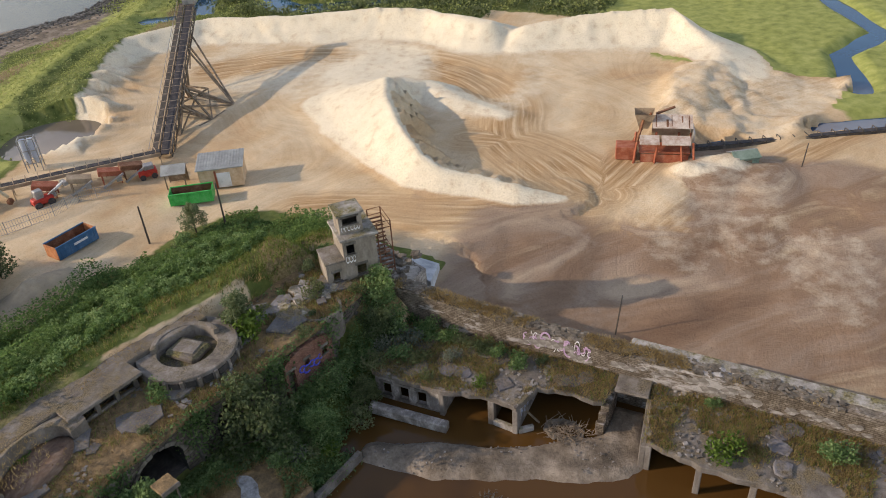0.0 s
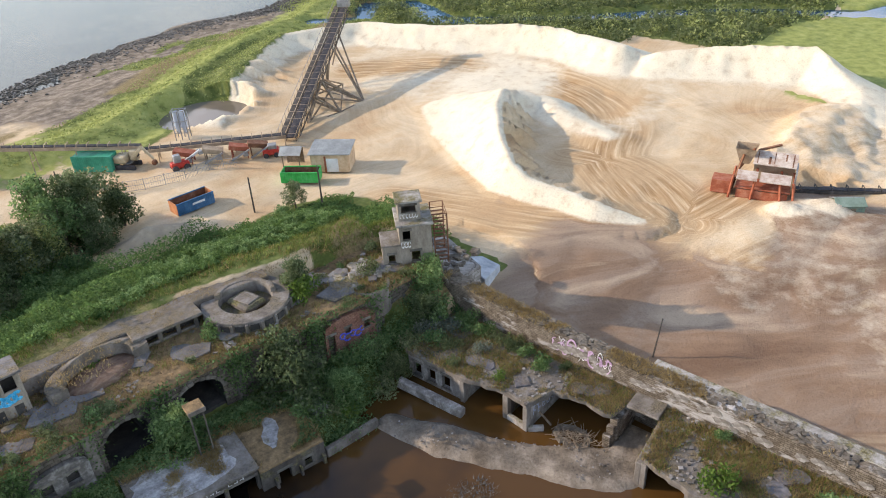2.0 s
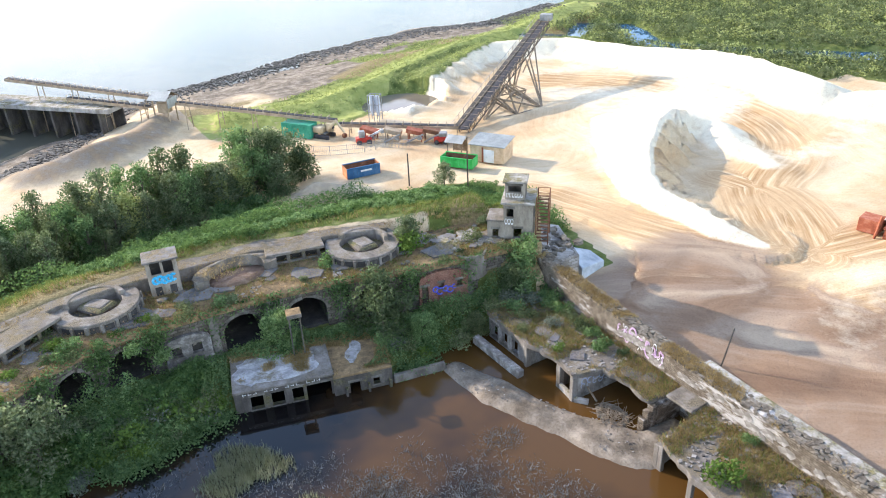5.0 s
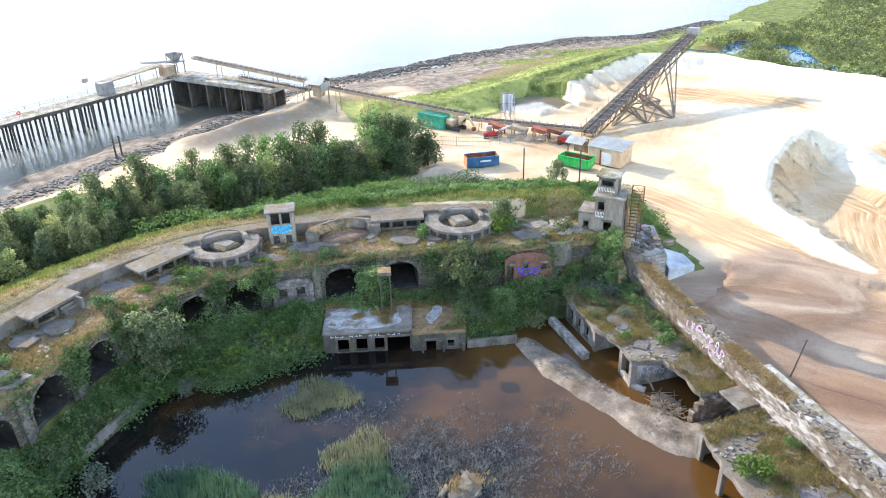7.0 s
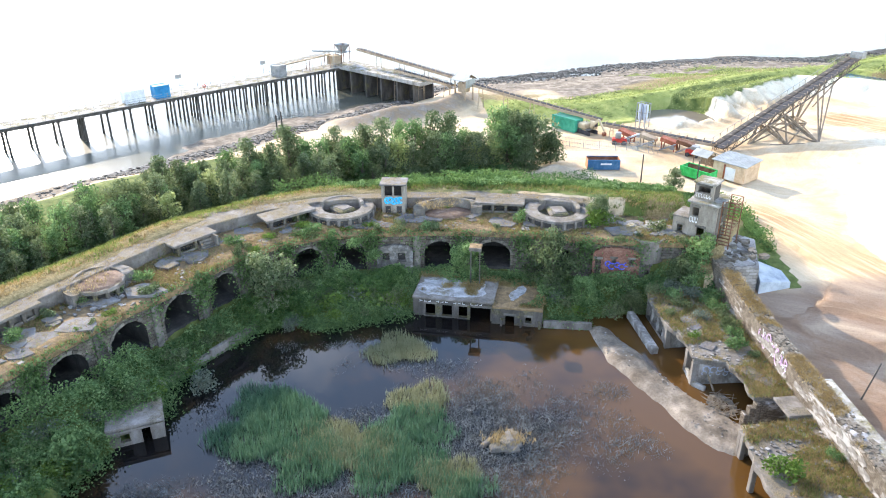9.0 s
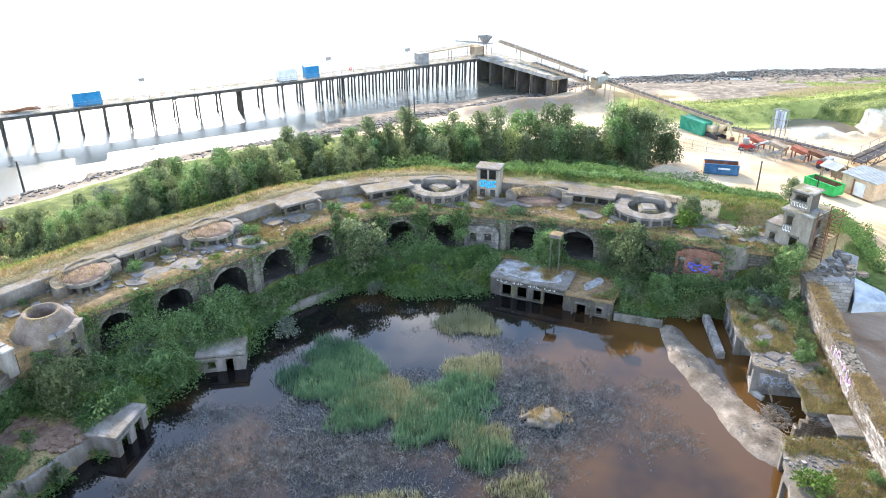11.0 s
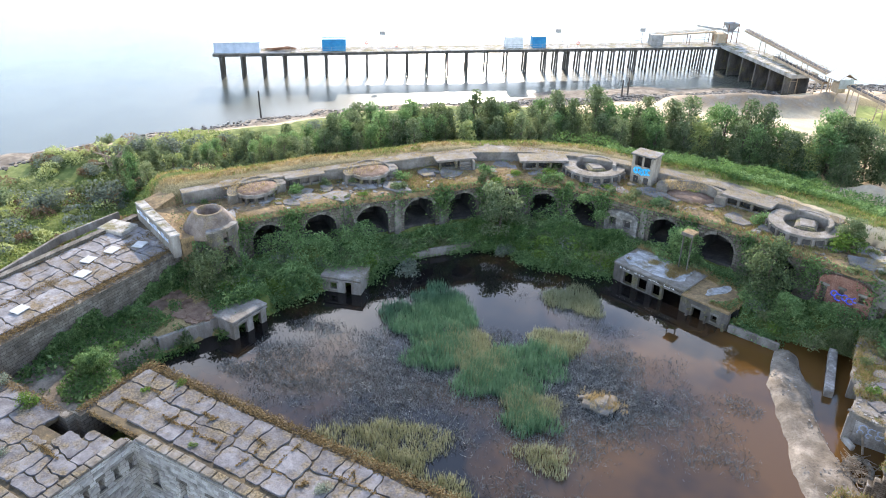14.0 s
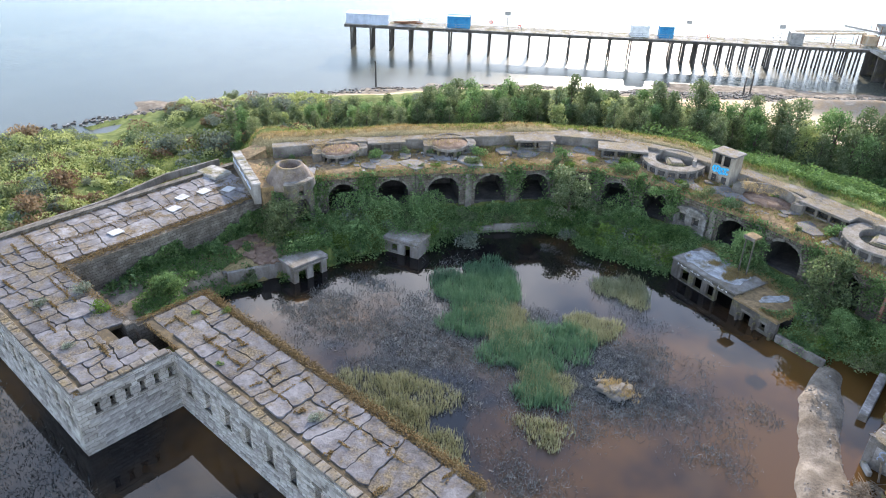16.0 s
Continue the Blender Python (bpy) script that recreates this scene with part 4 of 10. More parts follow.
def ribbon(geo, rows):
    """Skin over rows of points of equal length."""
    n = len(rows[0])
    v = [p for r in rows for p in r]
    f = []
    for j in range(len(rows) - 1):
        for i in range(n - 1):
            f.append((j * n + i, j * n + i + 1, (j + 1) * n + i + 1, (j + 1) * n + i))
    geo.add(v, f)


def resample(pts, step):
    out = [pts[0]]
    for a, b in zip(pts, pts[1:]):
        k = max(1, round(math.dist(a, b) / step))
        out += [tuple(a[c] + (b[c] - a[c]) * i / k for c in range(len(a))) for i in range(1, k + 1)]
    return out


rampart = thing("casemate_rampart", "long curved stone rampart of arched gun casemates, overgrown", "fort rampart", kind="structure")
DECK_Z = 7.8


def bay_frame(i):
    a, b = Vector((*FRONT[i], 0)), Vector((*FRONT[i + 1], 0))
    u = (b - a).normalized()
    return a, u, Vector((-u.y, u.x, 0)), (b - a).length


def casemate(i, w, spring, rise, deep=6.4, floor=1.6):
    a, u, nrm, ln = bay_frame(i)
    c = ln / 2
    arc = [(c - w / 2, floor)] + [(c - w / 2 * math.cos(t), spring + rise * math.sin(t)) for t in [math.pi * k / 14 for k in range(15)]] + [(c + w / 2, floor)]

    def p(s, z, d=0.0):
        return a + u * s + nrm * d + Vector((0, 0, z))
    g = Geo()
    top = DECK_Z - 0.02
    g.add([p(0, floor), p(c - w / 2, floor), p(c - w / 2, top), p(0, top)], [(0, 1, 2, 3)])
    g.add([p(c + w / 2, floor), p(ln, floor), p(ln, top), p(c + w / 2, top)], [(0, 1, 2, 3)])
    for (s0, z0), (s1, z1) in zip(arc[1:-2], arc[2:-1]):
        g.add([p(s0, z0), p(s1, z1), p(s1, top), p(s0, top)], [(0, 1, 2, 3)])
    wall = part("casemate_front", g, STONE, rampart)
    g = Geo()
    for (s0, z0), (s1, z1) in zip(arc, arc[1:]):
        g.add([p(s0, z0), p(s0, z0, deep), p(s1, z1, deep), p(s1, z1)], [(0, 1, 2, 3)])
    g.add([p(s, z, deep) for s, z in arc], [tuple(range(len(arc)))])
    part("vault", g, INNER_SHADE, wall, "dark empty vaulted gun chamber")
    # floor takes the same near-black, for the shade under the vault
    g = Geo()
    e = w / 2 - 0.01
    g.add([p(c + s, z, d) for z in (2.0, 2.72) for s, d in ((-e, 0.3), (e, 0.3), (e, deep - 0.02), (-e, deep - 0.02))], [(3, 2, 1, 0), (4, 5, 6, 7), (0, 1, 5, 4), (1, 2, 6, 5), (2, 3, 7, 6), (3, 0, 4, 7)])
    part("vault_floor", g, INNER_SHADE, wall, "near-black floor of the gun chamber")
    # ring of arch stones standing proud
    k = 13
    for j in range(k):
        t0, t1 = math.pi * (j + 0.04) / k, math.pi * (j + 0.96) / k
        if (j * 5 + i * 3) % 7 == 0:
            continue
        out_ = 0.26 + 0.05 * ((j * 3 + i * 5) % 4)
        v = []
        for d in (-0.10 - 0.03 * ((j * 7) % 3), 0.25):
            for t, ex in ((t0, 0.0), (t1, 0.0), (t1, out_), (t0, out_)):
                v.append(p(c - (w / 2 + ex) * math.cos(t), spring + (rise + ex) * math.sin(t), d))
        q = Geo()
        q.add(v, [(0, 1, 2, 3)[::-1], (4, 5, 6, 7), (0, 1, 5, 4), (1, 2, 6, 5), (2, 3, 7, 6), (3, 0, 4, 7)])
        part("arch_stone", q, STONE_GREY, wall)
    return wall


STONE_GREY = material("grey_arch_stone", [(0.06, 0.054, 0.046), (0.14, 0.128, 0.112), (0.26, 0.24, 0.21)], 1.1, 6, 0.95, 0.6, vary=0.35)
# pilasters between bays
BAYS = [(0, 2.9, 4.3, 1.2), (1, 3.7, 4.2, 1.75), (2, 4.1, 4.2, 1.9), (3, 4.2, 4.2, 1.9), (4, 4.3, 4.2, 1.95), (5, 3.9, 4.2, 1.9), (6, 3.4, 4.2, 1.6),
        (7, 3.6, 4.2, 1.7), (8, 3.7, 4.2, 1.75), (9, 1.2, 3.9, 0.5), (10, 3.9, 4.2, 1.7), (11, 4.2, 4.2, 1.7), (12, 4.2, 4.2, 1.7), (14, 3.6, 3.6, 1.5)]
for i, w, sp, rise in BAYS:
    casemate(i, w * 1.05, sp + 0.42, rise + 0.1)
a, u, nrm, ln = bay_frame(13)
g = Geo()
g.add([a + Vector((0, 0, 1.6)), a + u * ln + Vector((0, 0, 1.6)), a + u * ln + Vector((0, 0, DECK_Z)), a + Vector((0, 0, DECK_Z))], [(0, 1, 2, 3)])
part("casemate_front", g, STONE, rampart)
for i, (x, y) in enumerate(FRONT[1:-1]):
    a, u, nrm, ln = bay_frame(i)
    g = Geo()
    g.box((x + nrm.x * 0.1, y + nrm.y * 0.1, 4.6), (0.9, 0.7, 6.2), math.degrees(math.atan2(u.y, u.x)), 0.06)
    part("pier", g, STONE_GREY, rampart)

# terreplein deck, with a lip over the front, uneven
fine = resample([(x, y) for x, y in FRONT], 1.1)
rows = []
for d, z in ((-0.28, DECK_Z - 0.55), (-0.32, DECK_Z - 0.05), (0.2, DECK_Z + 0.12), (1.2, DECK_Z + 0.2), (2.6, DECK_Z + 0.1), (4.2, DECK_Z + 0.08), (6.0, DECK_Z + 0.06), (9.2, DECK_Z + 0.05)):
    rows.append([(x, y, z + 0.10 * float(rough_noise(np.array(x * 1.7), np.array(y * 1.7))) * (d > -0.3)) for x, y in offset_line(fine, d)])
g = Geo()
ribbon(g, rows)
EARTH_DECK = material("dry_overgrown_earth", [(0.06, 0.048, 0.03), (0.16, 0.112, 0.062), (0.27, 0.18, 0.092), (0.38, 0.29, 0.17)], 1.5, 7, 0.95, 1.0, detail=10.0)
JOINT = material("dark_mossy_joint", [(0.035, 0.03, 0.022), (0.085, 0.065, 0.04), (0.19, 0.135, 0.065)], 0.8, 6, 0.95, 0.8)
part("terreplein", g, EARTH_DECK, rampart, "dry grassy terrace over the vaults", True)


TERRACE_SLAB = material("dark_terrace_slab", [(0.08, 0.075, 0.074), (0.165, 0.158, 0.158), (0.26, 0.252, 0.252)], 0.6, 6, 0.9, 0.6, vary=0.4, moss=((0.17, 0.13, 0.07), 0.45))
rs = random.Random(61)
for k in range(78):
    i = rs.randrange(0, len(FRONT) - 1)
    a, u, nrm, ln = bay_frame(i)
    q = a + u * rs.uniform(0, ln) + nrm * rs.uniform(1.6, 6.4)
    n_ = rs.randrange(4, 8)
    r_ = rs.choice((rs.uniform(0.6, 1.4), rs.uniform(1.3, 2.5)))
    g = Geo()
    g.prism([(q.x + r_ * rs.uniform(0.65, 1.2) * math.cos(2 * math.pi * j / n_), q.y + r_ * rs.uniform(0.5, 1.0) * math.sin(2 * math.pi * j / n_)) for j in range(n_)], DECK_Z - 0.1, DECK_Z + rs.uniform(0.24, 0.36), 0.04)
    part("terrace_slab", g, TERRACE_SLAB, rampart)


APRON = material("overgrown_apron_concrete", [(0.06, 0.052, 0.044), (0.155, 0.138, 0.122), (0.28, 0.258, 0.235)], 0.7, 9, 0.9, 0.6, detail=9.0, moss=((0.155, 0.122, 0.072), 0.5))


# parapet: inner face, sloping concrete apron
def parapet(i0, i1, d0, top, name="parapet"):
    g = Geo()
    rows = []
    for d, z in ((d0, DECK_Z - 0.4), (d0, top), (d0 + 0.12, top + 0.1), (d0 + 2.2, top + 0.05), (d0 + 4.4, top - 0.1), (d0 + 4.6, DECK_Z - 0.5)):
        rows.append([(x, y, z) for x, y in offset_line(fine, d)[i0:i1]])
    ribbon(g, rows)
    for e in (0, -1):
        g.add([r[e] for r in rows], [tuple(range(len(rows)))])
    return part(name, g, APRON, rampart)


NF = len(fine)
parapet(1, NF - 12, 7.4, 9.35)


def ring(geo, c, r0, r1, z0, z1, a0=0.0, a1=360.0, n=40, ch=0.08):
    """A thick round wall, or part of one (degrees)."""
    full = a1 - a0 >= 359.9
    k = n if full else n + 1
    ang = [radians(a0 + (a1 - a0) * i / n) for i in range(k)]
    prof = [(r0, z0), (r0, z1 - ch), (r0 + ch, z1), (r1 - ch, z1), (r1, z1 - ch), (r1, z0)]
    v = [(c[0] + r * math.cos(t), c[1] + r * math.sin(t), z) for t in ang for r, z in prof]
    m = len(prof)
    f = []
    for i in range(n):
        j = (i + 1) % k
        for q in range(m):
            f.append((i * m + q, i * m + (q + 1) % m, j * m + (q + 1) % m, j * m + q)[::-1])
    if not full:
        f += [tuple(range(m)), tuple(range(n * m, n * m + m))[::-1]]
    geo.add(v, f)


def gun_pit(x, y, face, name, label):
    """Round open concrete gun platform with a pedestal block; face: degrees towards the sea."""
    t = thing(name, label, "gun emplacement", "gun emplacements on the rampart")
    t.matrix_basis = pose(x, y, DECK_Z) @ Matrix.Diagonal((1, 1, 0.78, 1)) @ Matrix.Translation((0, 0, -DECK_Z))
    g = Geo()
    ring(g, (0, 0), 2.55, 4.3, DECK_Z - 0.3, 9.4, n=48)
    part("ring_wall", g, CONCRETE, t)
    g = Geo()
    ring(g, (0, 0), 2.5, 3.0, 9.35, 10.0, face - 100, face + 60, 30)
    part("raised_parapet", g, CONCRETE, t)
    g = Geo()
    ring(g, (0, 0), 0.02, 2.6, 8.0, 8.3, n=40)
    part("pit_floor", g, CONCRETE_DARK, t)
    g = Geo()
    g.box((0.1, 0.1, 8.75), (3.3, 2.5, 0.95), face + 20, 0.35)
    part("pedestal_block", g, CONCRETE_DARK, t)
    g = Geo()
    g.box((0.15, 0.1, 9.25), (2.1, 1.6, 0.2), face + 26, 0.09)
    part("pedestal_cap", g, CONCRETE, t)
    for k in range(9):
        aa = radians(face + 180 - 75 + k * 18.7)
        g = Geo()
        g.box((4.38 * math.cos(aa), 4.38 * math.sin(aa), 8.35), (0.3, 0.32, 1.7), math.degrees(aa), 0.04)
        part("buttress", g, CONCRETE, t)
    # dark panels on the ring wall stand in for shaded slots
    for k in range(8):
        aa = radians(face + 180 - 75 + 9.35 + k * 18.7)
        g = Geo()
        g.box((4.28 * math.cos(aa), 4.28 * math.sin(aa), 8.6), (0.22, 0.85, 0.75), math.degrees(aa))
        part("recess", g, INNER_SHADE, t)
    return t


gun_pit(-15.6, 114.9, 105, "gun_emplacement", "round concrete gun emplacement with central pedestal, beside the graffitied hut")
gun_pit(12.6, 110.3, 70, "gun_emplacement", "round concrete gun emplacement with central pedestal, near the tower")


RUSSET_EARTH = material("russet_dry_earth", [(0.085, 0.05, 0.036), (0.18, 0.118, 0.085), (0.3, 0.22, 0.17)], 0.9, 7, 0.95, 0.8, detail=9.0)


def half_pit(x, y, face, label, broken=False):
    """Half-round roofed recess with a low arched back and posts in front."""
    t = thing("gun_recess", label, "gun emplacement", "gun emplacements on the rampart")
    u_ = radians(face - 90)
    back = radians(face)
    t.matrix_basis = pose(x + 1.1 * math.cos(u_) - 1.2 * math.cos(back), y + 1.1 * math.sin(u_) - 1.2 * math.sin(back), 0, 0, 0, face) @ Matrix.Diagonal((0.6, 1, 1, 1)) @ Matrix.Rotation(-back, 4, "Z")
    g = Geo()
    n = 28
    v = []
    for i in range(n + 1):
        f = i / n
        aa = radians(face - 105 + 210 * f)
        top = 9.0 + 0.6 * math.sin(math.pi * f) ** 0.9 + 0.05 * math.sin(i * 2.3)
        v += [(r * math.cos(aa), r * math.sin(aa), z) for r, z in ((3.15, 7.6), (3.15, top - 0.05), (3.25, top), (3.6, top - 0.05), (4.6, 9.2), (4.6, 7.6))]
    g.add(v, [(i * 6 + q, i * 6 + (q + 1) % 6, i * 6 + 6 + (q + 1) % 6, i * 6 + 6 + q)[::-1] for i in range(n) for q in range(6)] + [tuple(range(6)), tuple(range(n * 6, n * 6 + 6))[::-1]])
    part("back_wall", g, APRON, t)
    g = Geo()
    n = 30
    z_ = 8.2 if broken else 9.1
    v = [(0, 0, z_ + 0.3)] + [(r * math.cos(2 * math.pi * k / n), r * math.sin(2 * math.pi * k / n), z_ + q + 0.05 * math.sin(k * 2.1 + r)) for r, q in ((1.1, 0.26), (2.2, 0.16), (3.1, 0.02), (3.1, -0.3)) for k in range(n)]
    f = [(0, 1 + k, 1 + (k + 1) % n) for k in range(n)]
    for r in range(3):
        f += [(1 + r * n + k, 1 + (r + 1) * n + k, 1 + (r + 1) * n + (k + 1) % n, 1 + r * n + (k + 1) % n) for k in range(n)]
    g.add(v, f)
    part("earth_filled_top", g, RUSSET_EARTH, t, smooth=True)
    if broken:
        return t
    g = Geo()
    ring(g, (0, 0), 2.75, 3.3, 8.75, 9.14, face + 95, face + 265, 7)
    part("lintel", g, APRON, t)
    g = Geo()
    ring(g, (0, 0), 2.2, 2.5, DECK_Z - 0.2, 8.96, face + 95, face + 265, 20)
    part("inner_wall", g, INNER_SHADE, t)
    for k in range(6):
        aa = radians(face + 180 - 70 + k * 28)
        g = Geo()
        g.box((3.02 * math.cos(aa), 3.02 * math.sin(aa), 8.3), (0.45, 0.5, 1.1), math.degrees(aa), 0.05)
        part("post", g, CONCRETE_DARK, t)
    return t


half_pit(-51.9, 83.6, 148, "half-round ruined concrete gun recess filled with dry earth")
half_pit(-42.9, 96.6, 138, "half-round ruined concrete gun recess with an arched back")
half_pit(-2.6, 114.2, 88, "half-round ruined concrete gun recess, crumbling and overgrown", True)


def magazine_front(x, y, rz, ln, n, label="low concrete shelter in the parapet with dark slots"):
    t = thing("expense_shelter", label, "shelter", "shelters along the parapet", at=(x, y, 0), rz=rz)
    g = Geo()
    g.box((0, 0.75, 9.27), (ln + 1.0, 3.1, 0.34), 0, 0.06)
    part("roof_slab", g, APRON, t)
    g = Geo()
    g.box((0, 0.45, 8.4), (ln - 0.1, 0.3, 1.4))
    part("back_wall", g, INNER_SHADE, t)
    for k in range(n + 1):
        g = Geo()
        g.box((-ln / 2 + 0.2 + k * (ln - 0.4) / n, -0.45, 8.4), (0.38, 0.4, 1.42), 0, 0.03)
        part("pier", g, CONCRETE_DARK, t)
    g = Geo()
    g.box((0, -0.42, 7.95), (ln - 0.2, 0.3, 0.55), 0, 0.03)
    part("sill_wall", g, CONCRETE, t)


magazine_front(5.4, 113.0, -14, 5.6, 3)
magazine_front(-22.3, 112.4, 32, 6.0, 3)
magazine_front(-47.6, 90.2, 54, 4.4, 3)
magazine_front(-33.3, 106.3, 44, 5.0, 2, "low concrete shelter in the parapet, roof broken")


# ---- hut on the rampart ----
def hut():
    t = thing("observation_hut", "small flat-roofed concrete hut with cyan graffiti", "hut", at=(-8.5, 115.3, 7.8), rz=-10)
    w, d, h = 3.6, 2.7, 4.9
    for nm, c, s in (("side_wall", (-w / 2 + 0.12, 0, h / 2), (0.24, d, h)), ("side_wall", (w / 2 - 0.12, 0, h / 2), (0.24, d, h)),
                     ("back_wall", (0, d / 2 - 0.12, h / 2), (w - 0.48, 0.24, h)), ("front_wall", (0, -d / 2 + 0.12, 1.55), (w - 0.48, 0.24, 3.1))):
        g = Geo()
        g.box(c, s, 0, 0.03)
        part(nm, g, BUFF_CONC, t)
    for x in (-w / 2 + 0.36, 0, w / 2 - 0.36):
        g = Geo()
        g.box((x, -d / 2 + 0.12, 3.85), (0.3, 0.26, 1.5), 0, 0.02)
        part("window_post", g, BUFF_CONC, t)
    g = Geo()
    g.box((0, 0, h + 0.02), (w + 0.5, d + 0.5, 0.26), 0, 0.05)
    part("roof_slab", g, TERRACE_SLAB, t)
    g = Geo()
    g.box((0, 0.2, 2.5), (w - 0.6, 0.1, h - 0.4))
    part("inner_wall", g, INNER_SHADE, t)
    # two dark panels on the front wall in place of shaded openings
    for x in (-0.85, 0.85):
        g = Geo()
        g.box((x, -d / 2 - 0.01, 0.8), (0.8, 0.06, 1.2))
        part("low_opening", g, INNER_SHADE, t)
    t.matrix_basis = t.matrix_basis @ Matrix.Diagonal((0.87, 0.87, 0.86, 1))
    # sprayed tag: looping strokes
    for k in range(5):
        g = Geo()
        ring(g, (0, 0), 0.2, 0.5, 0, 0.02, 0 if k % 2 else 40, 360 if k % 2 else 320, 18, 0.004)
        ob = part("graffiti", g, SPRAY_BLUE, t, "cyan sprayed loops")
        ob.matrix_basis = pose(-0.95 + 0.5 * k, -d / 2 - 0.012, 2.3 + 0.12 * math.sin(k * 2.1), 90, 0, 0) @ Matrix.Diagonal((1.0, 1.15, 1, 1))


BUFF_CONC = material("buff_rendered_concrete", [(0.12, 0.1, 0.08), (0.26, 0.225, 0.185), (0.4, 0.36, 0.31)], 0.9, 7, 0.9, 0.4, streak=0.4)
hut()


# ---- dome at the west end ----
def dome():
    t = thing("domed_turret", "squat mossy concrete dome with a round hole in its crown", "turret", at=(-49.0, 74.3, 0))
    prof = [(2.95, 7.4), (2.9, 8.0), (2.7, 8.6), (2.4, 9.2), (2.05, 9.62), (1.82, 9.82), (1.78, 9.98), (1.64, 10.06), (1.36, 10.02), (1.3, 9.5), (1.3, 8.7)]
    n = 40
    g = Geo()
    v = []
    for i in range(n):
        a_ = 2 * math.pi * i / n
        # the landward side runs out in a long skirt of earth
        back = 0.5 - 0.5 * math.cos(a_ - radians(-40))
        for r, z in prof:
            r += (0.05 * math.sin(5 * i) + 0.7 * back * smooth(9.0, 7.4, z)) * (r > 2)
            v.append((r * math.cos(a_), r * math.sin(a_), z))
    m = len(prof)
    g.add(v, [(i * m + q, ((i + 1) % n) * m + q, ((i + 1) % n) * m + q + 1, i * m + q + 1) for i in range(n) for q in range(m - 1)])
    part("shell", g, material("russet_mossed_concrete", [(0.075, 0.055, 0.045), (0.17, 0.135, 0.115), (0.29, 0.245, 0.215)], 0.8, 8, 0.95, 0.6, moss=((0.17, 0.125, 0.065), 0.53)), t, smooth=True)
    g = Geo()
    ring(g, (0, 0), 0.02, 1.4, 8.5, 8.8, n=24)
    part("shaft_floor", g, INNER_SHADE, t)
    # front wall below, with an arched doorway and a slit over it
    for a0, a1, z0, z1, r1 in ((-125, -52, 1.4, 7.6, 2.95), (-52, -32, 1.4, 8.5, 3.3), (8, 26, 1.4, 8.5, 3.3), (26, 50, 1.4, 7.6, 2.95), (-32, -19, 6.3, 8.5, 3.3), (-7, 8, 6.3, 8.5, 3.3), (-19, -7, 6.3, 6.9, 3.3), (-19, -7, 8.2, 8.5, 3.3),
                               (-32, -27, 5.3, 6.3, 3.3), (3, 8, 5.3, 6.3, 3.3), (-27, -22, 5.9, 6.3, 3.3), (-2, 3, 5.9, 6.3, 3.3)):
        g = Geo()
        ring(g, (0, 0), 2.5, r1, z0, z1, a0, a1, max(2, int((a1 - a0) / 6)), 0.03)
        part("drum_wall", g, CONCRETE_DARK, t)
    for k in range(6):
        g = Geo()
        ring(g, (0, 0), 2.6, 3.4 + 0.05 * (k % 2), 8.46 + 0.04 * (k % 3), 8.72, -52 + 13 * k, -40 + 13 * k, 2, 0.03)
        part("coping_stone", g, CONCRETE, t)
    g = Geo()
    ring(g, (0, 0), 1.9, 2.1, 1.4, 7.4, -60, 60, 14, 0.02)
    part("inner_wall", g, INNER_SHADE, t)


dome()
g = Geo()
g.beam((-60.6, 73.8, 7.2), (-49.3, 69.3, 7.2), 1.0, 2.7, 0.08)
w = part("end_wall", g, CONCRETE, None)
tagged(w, "low graffitied retaining wall ending the rampart", "wall", kind="structure")
for k in range(9):
    g = Geo()
    f0 = 0.06 + k * 0.1
    x, y = -60.6 + 11.3 * f0, 73.8 - 4.5 * f0
    g.box((0, 0, 0), (0.86 + 0.12 * (k % 3), 0.02, 0.42 + 0.24 * (k % 2)))
    ob = part("graffiti", g, SPRAY_PALE if k % 3 else SPRAY_WHITE, w)
    ob.matrix_basis = pose(x - 0.19, y - 0.49, 7.65 + 0.1 * (k % 2), 0, 0, -21.7)
for k in range(10):
    g = Geo()
    g.box((-60.6 + 11.3 * (k + 0.5) / 10, 73.8 - 4.5 * (k + 0.5) / 10, 8.62 + 0.03 * (k % 3)), (1.12, 1.2, 0.2), -21.7 + 1.5 * math.sin(5 * k), 0.05)
    part("coping_stone", g, CONCRETE_PALE, w)
for pts, zs in (([(-60.8, 74.5), (-57.3, 73.1), (-56.8, 76.2), (-60.0, 78.2)], [8.45, 8.4, 9.3, 9.15]), ([(-57.3, 73.1), (-49.2, 69.9), (-48.6, 71.5), (-50.3, 72.6), (-56.8, 76.2)], [8.35, 7.95, 7.9, 8.0, 8.1])):
    g = Geo()
    g.prism(pts, 5.0, zs)
    part("earth_fill", g, EARTH_DECK, rampart, "bare russet earth behind the end wall")


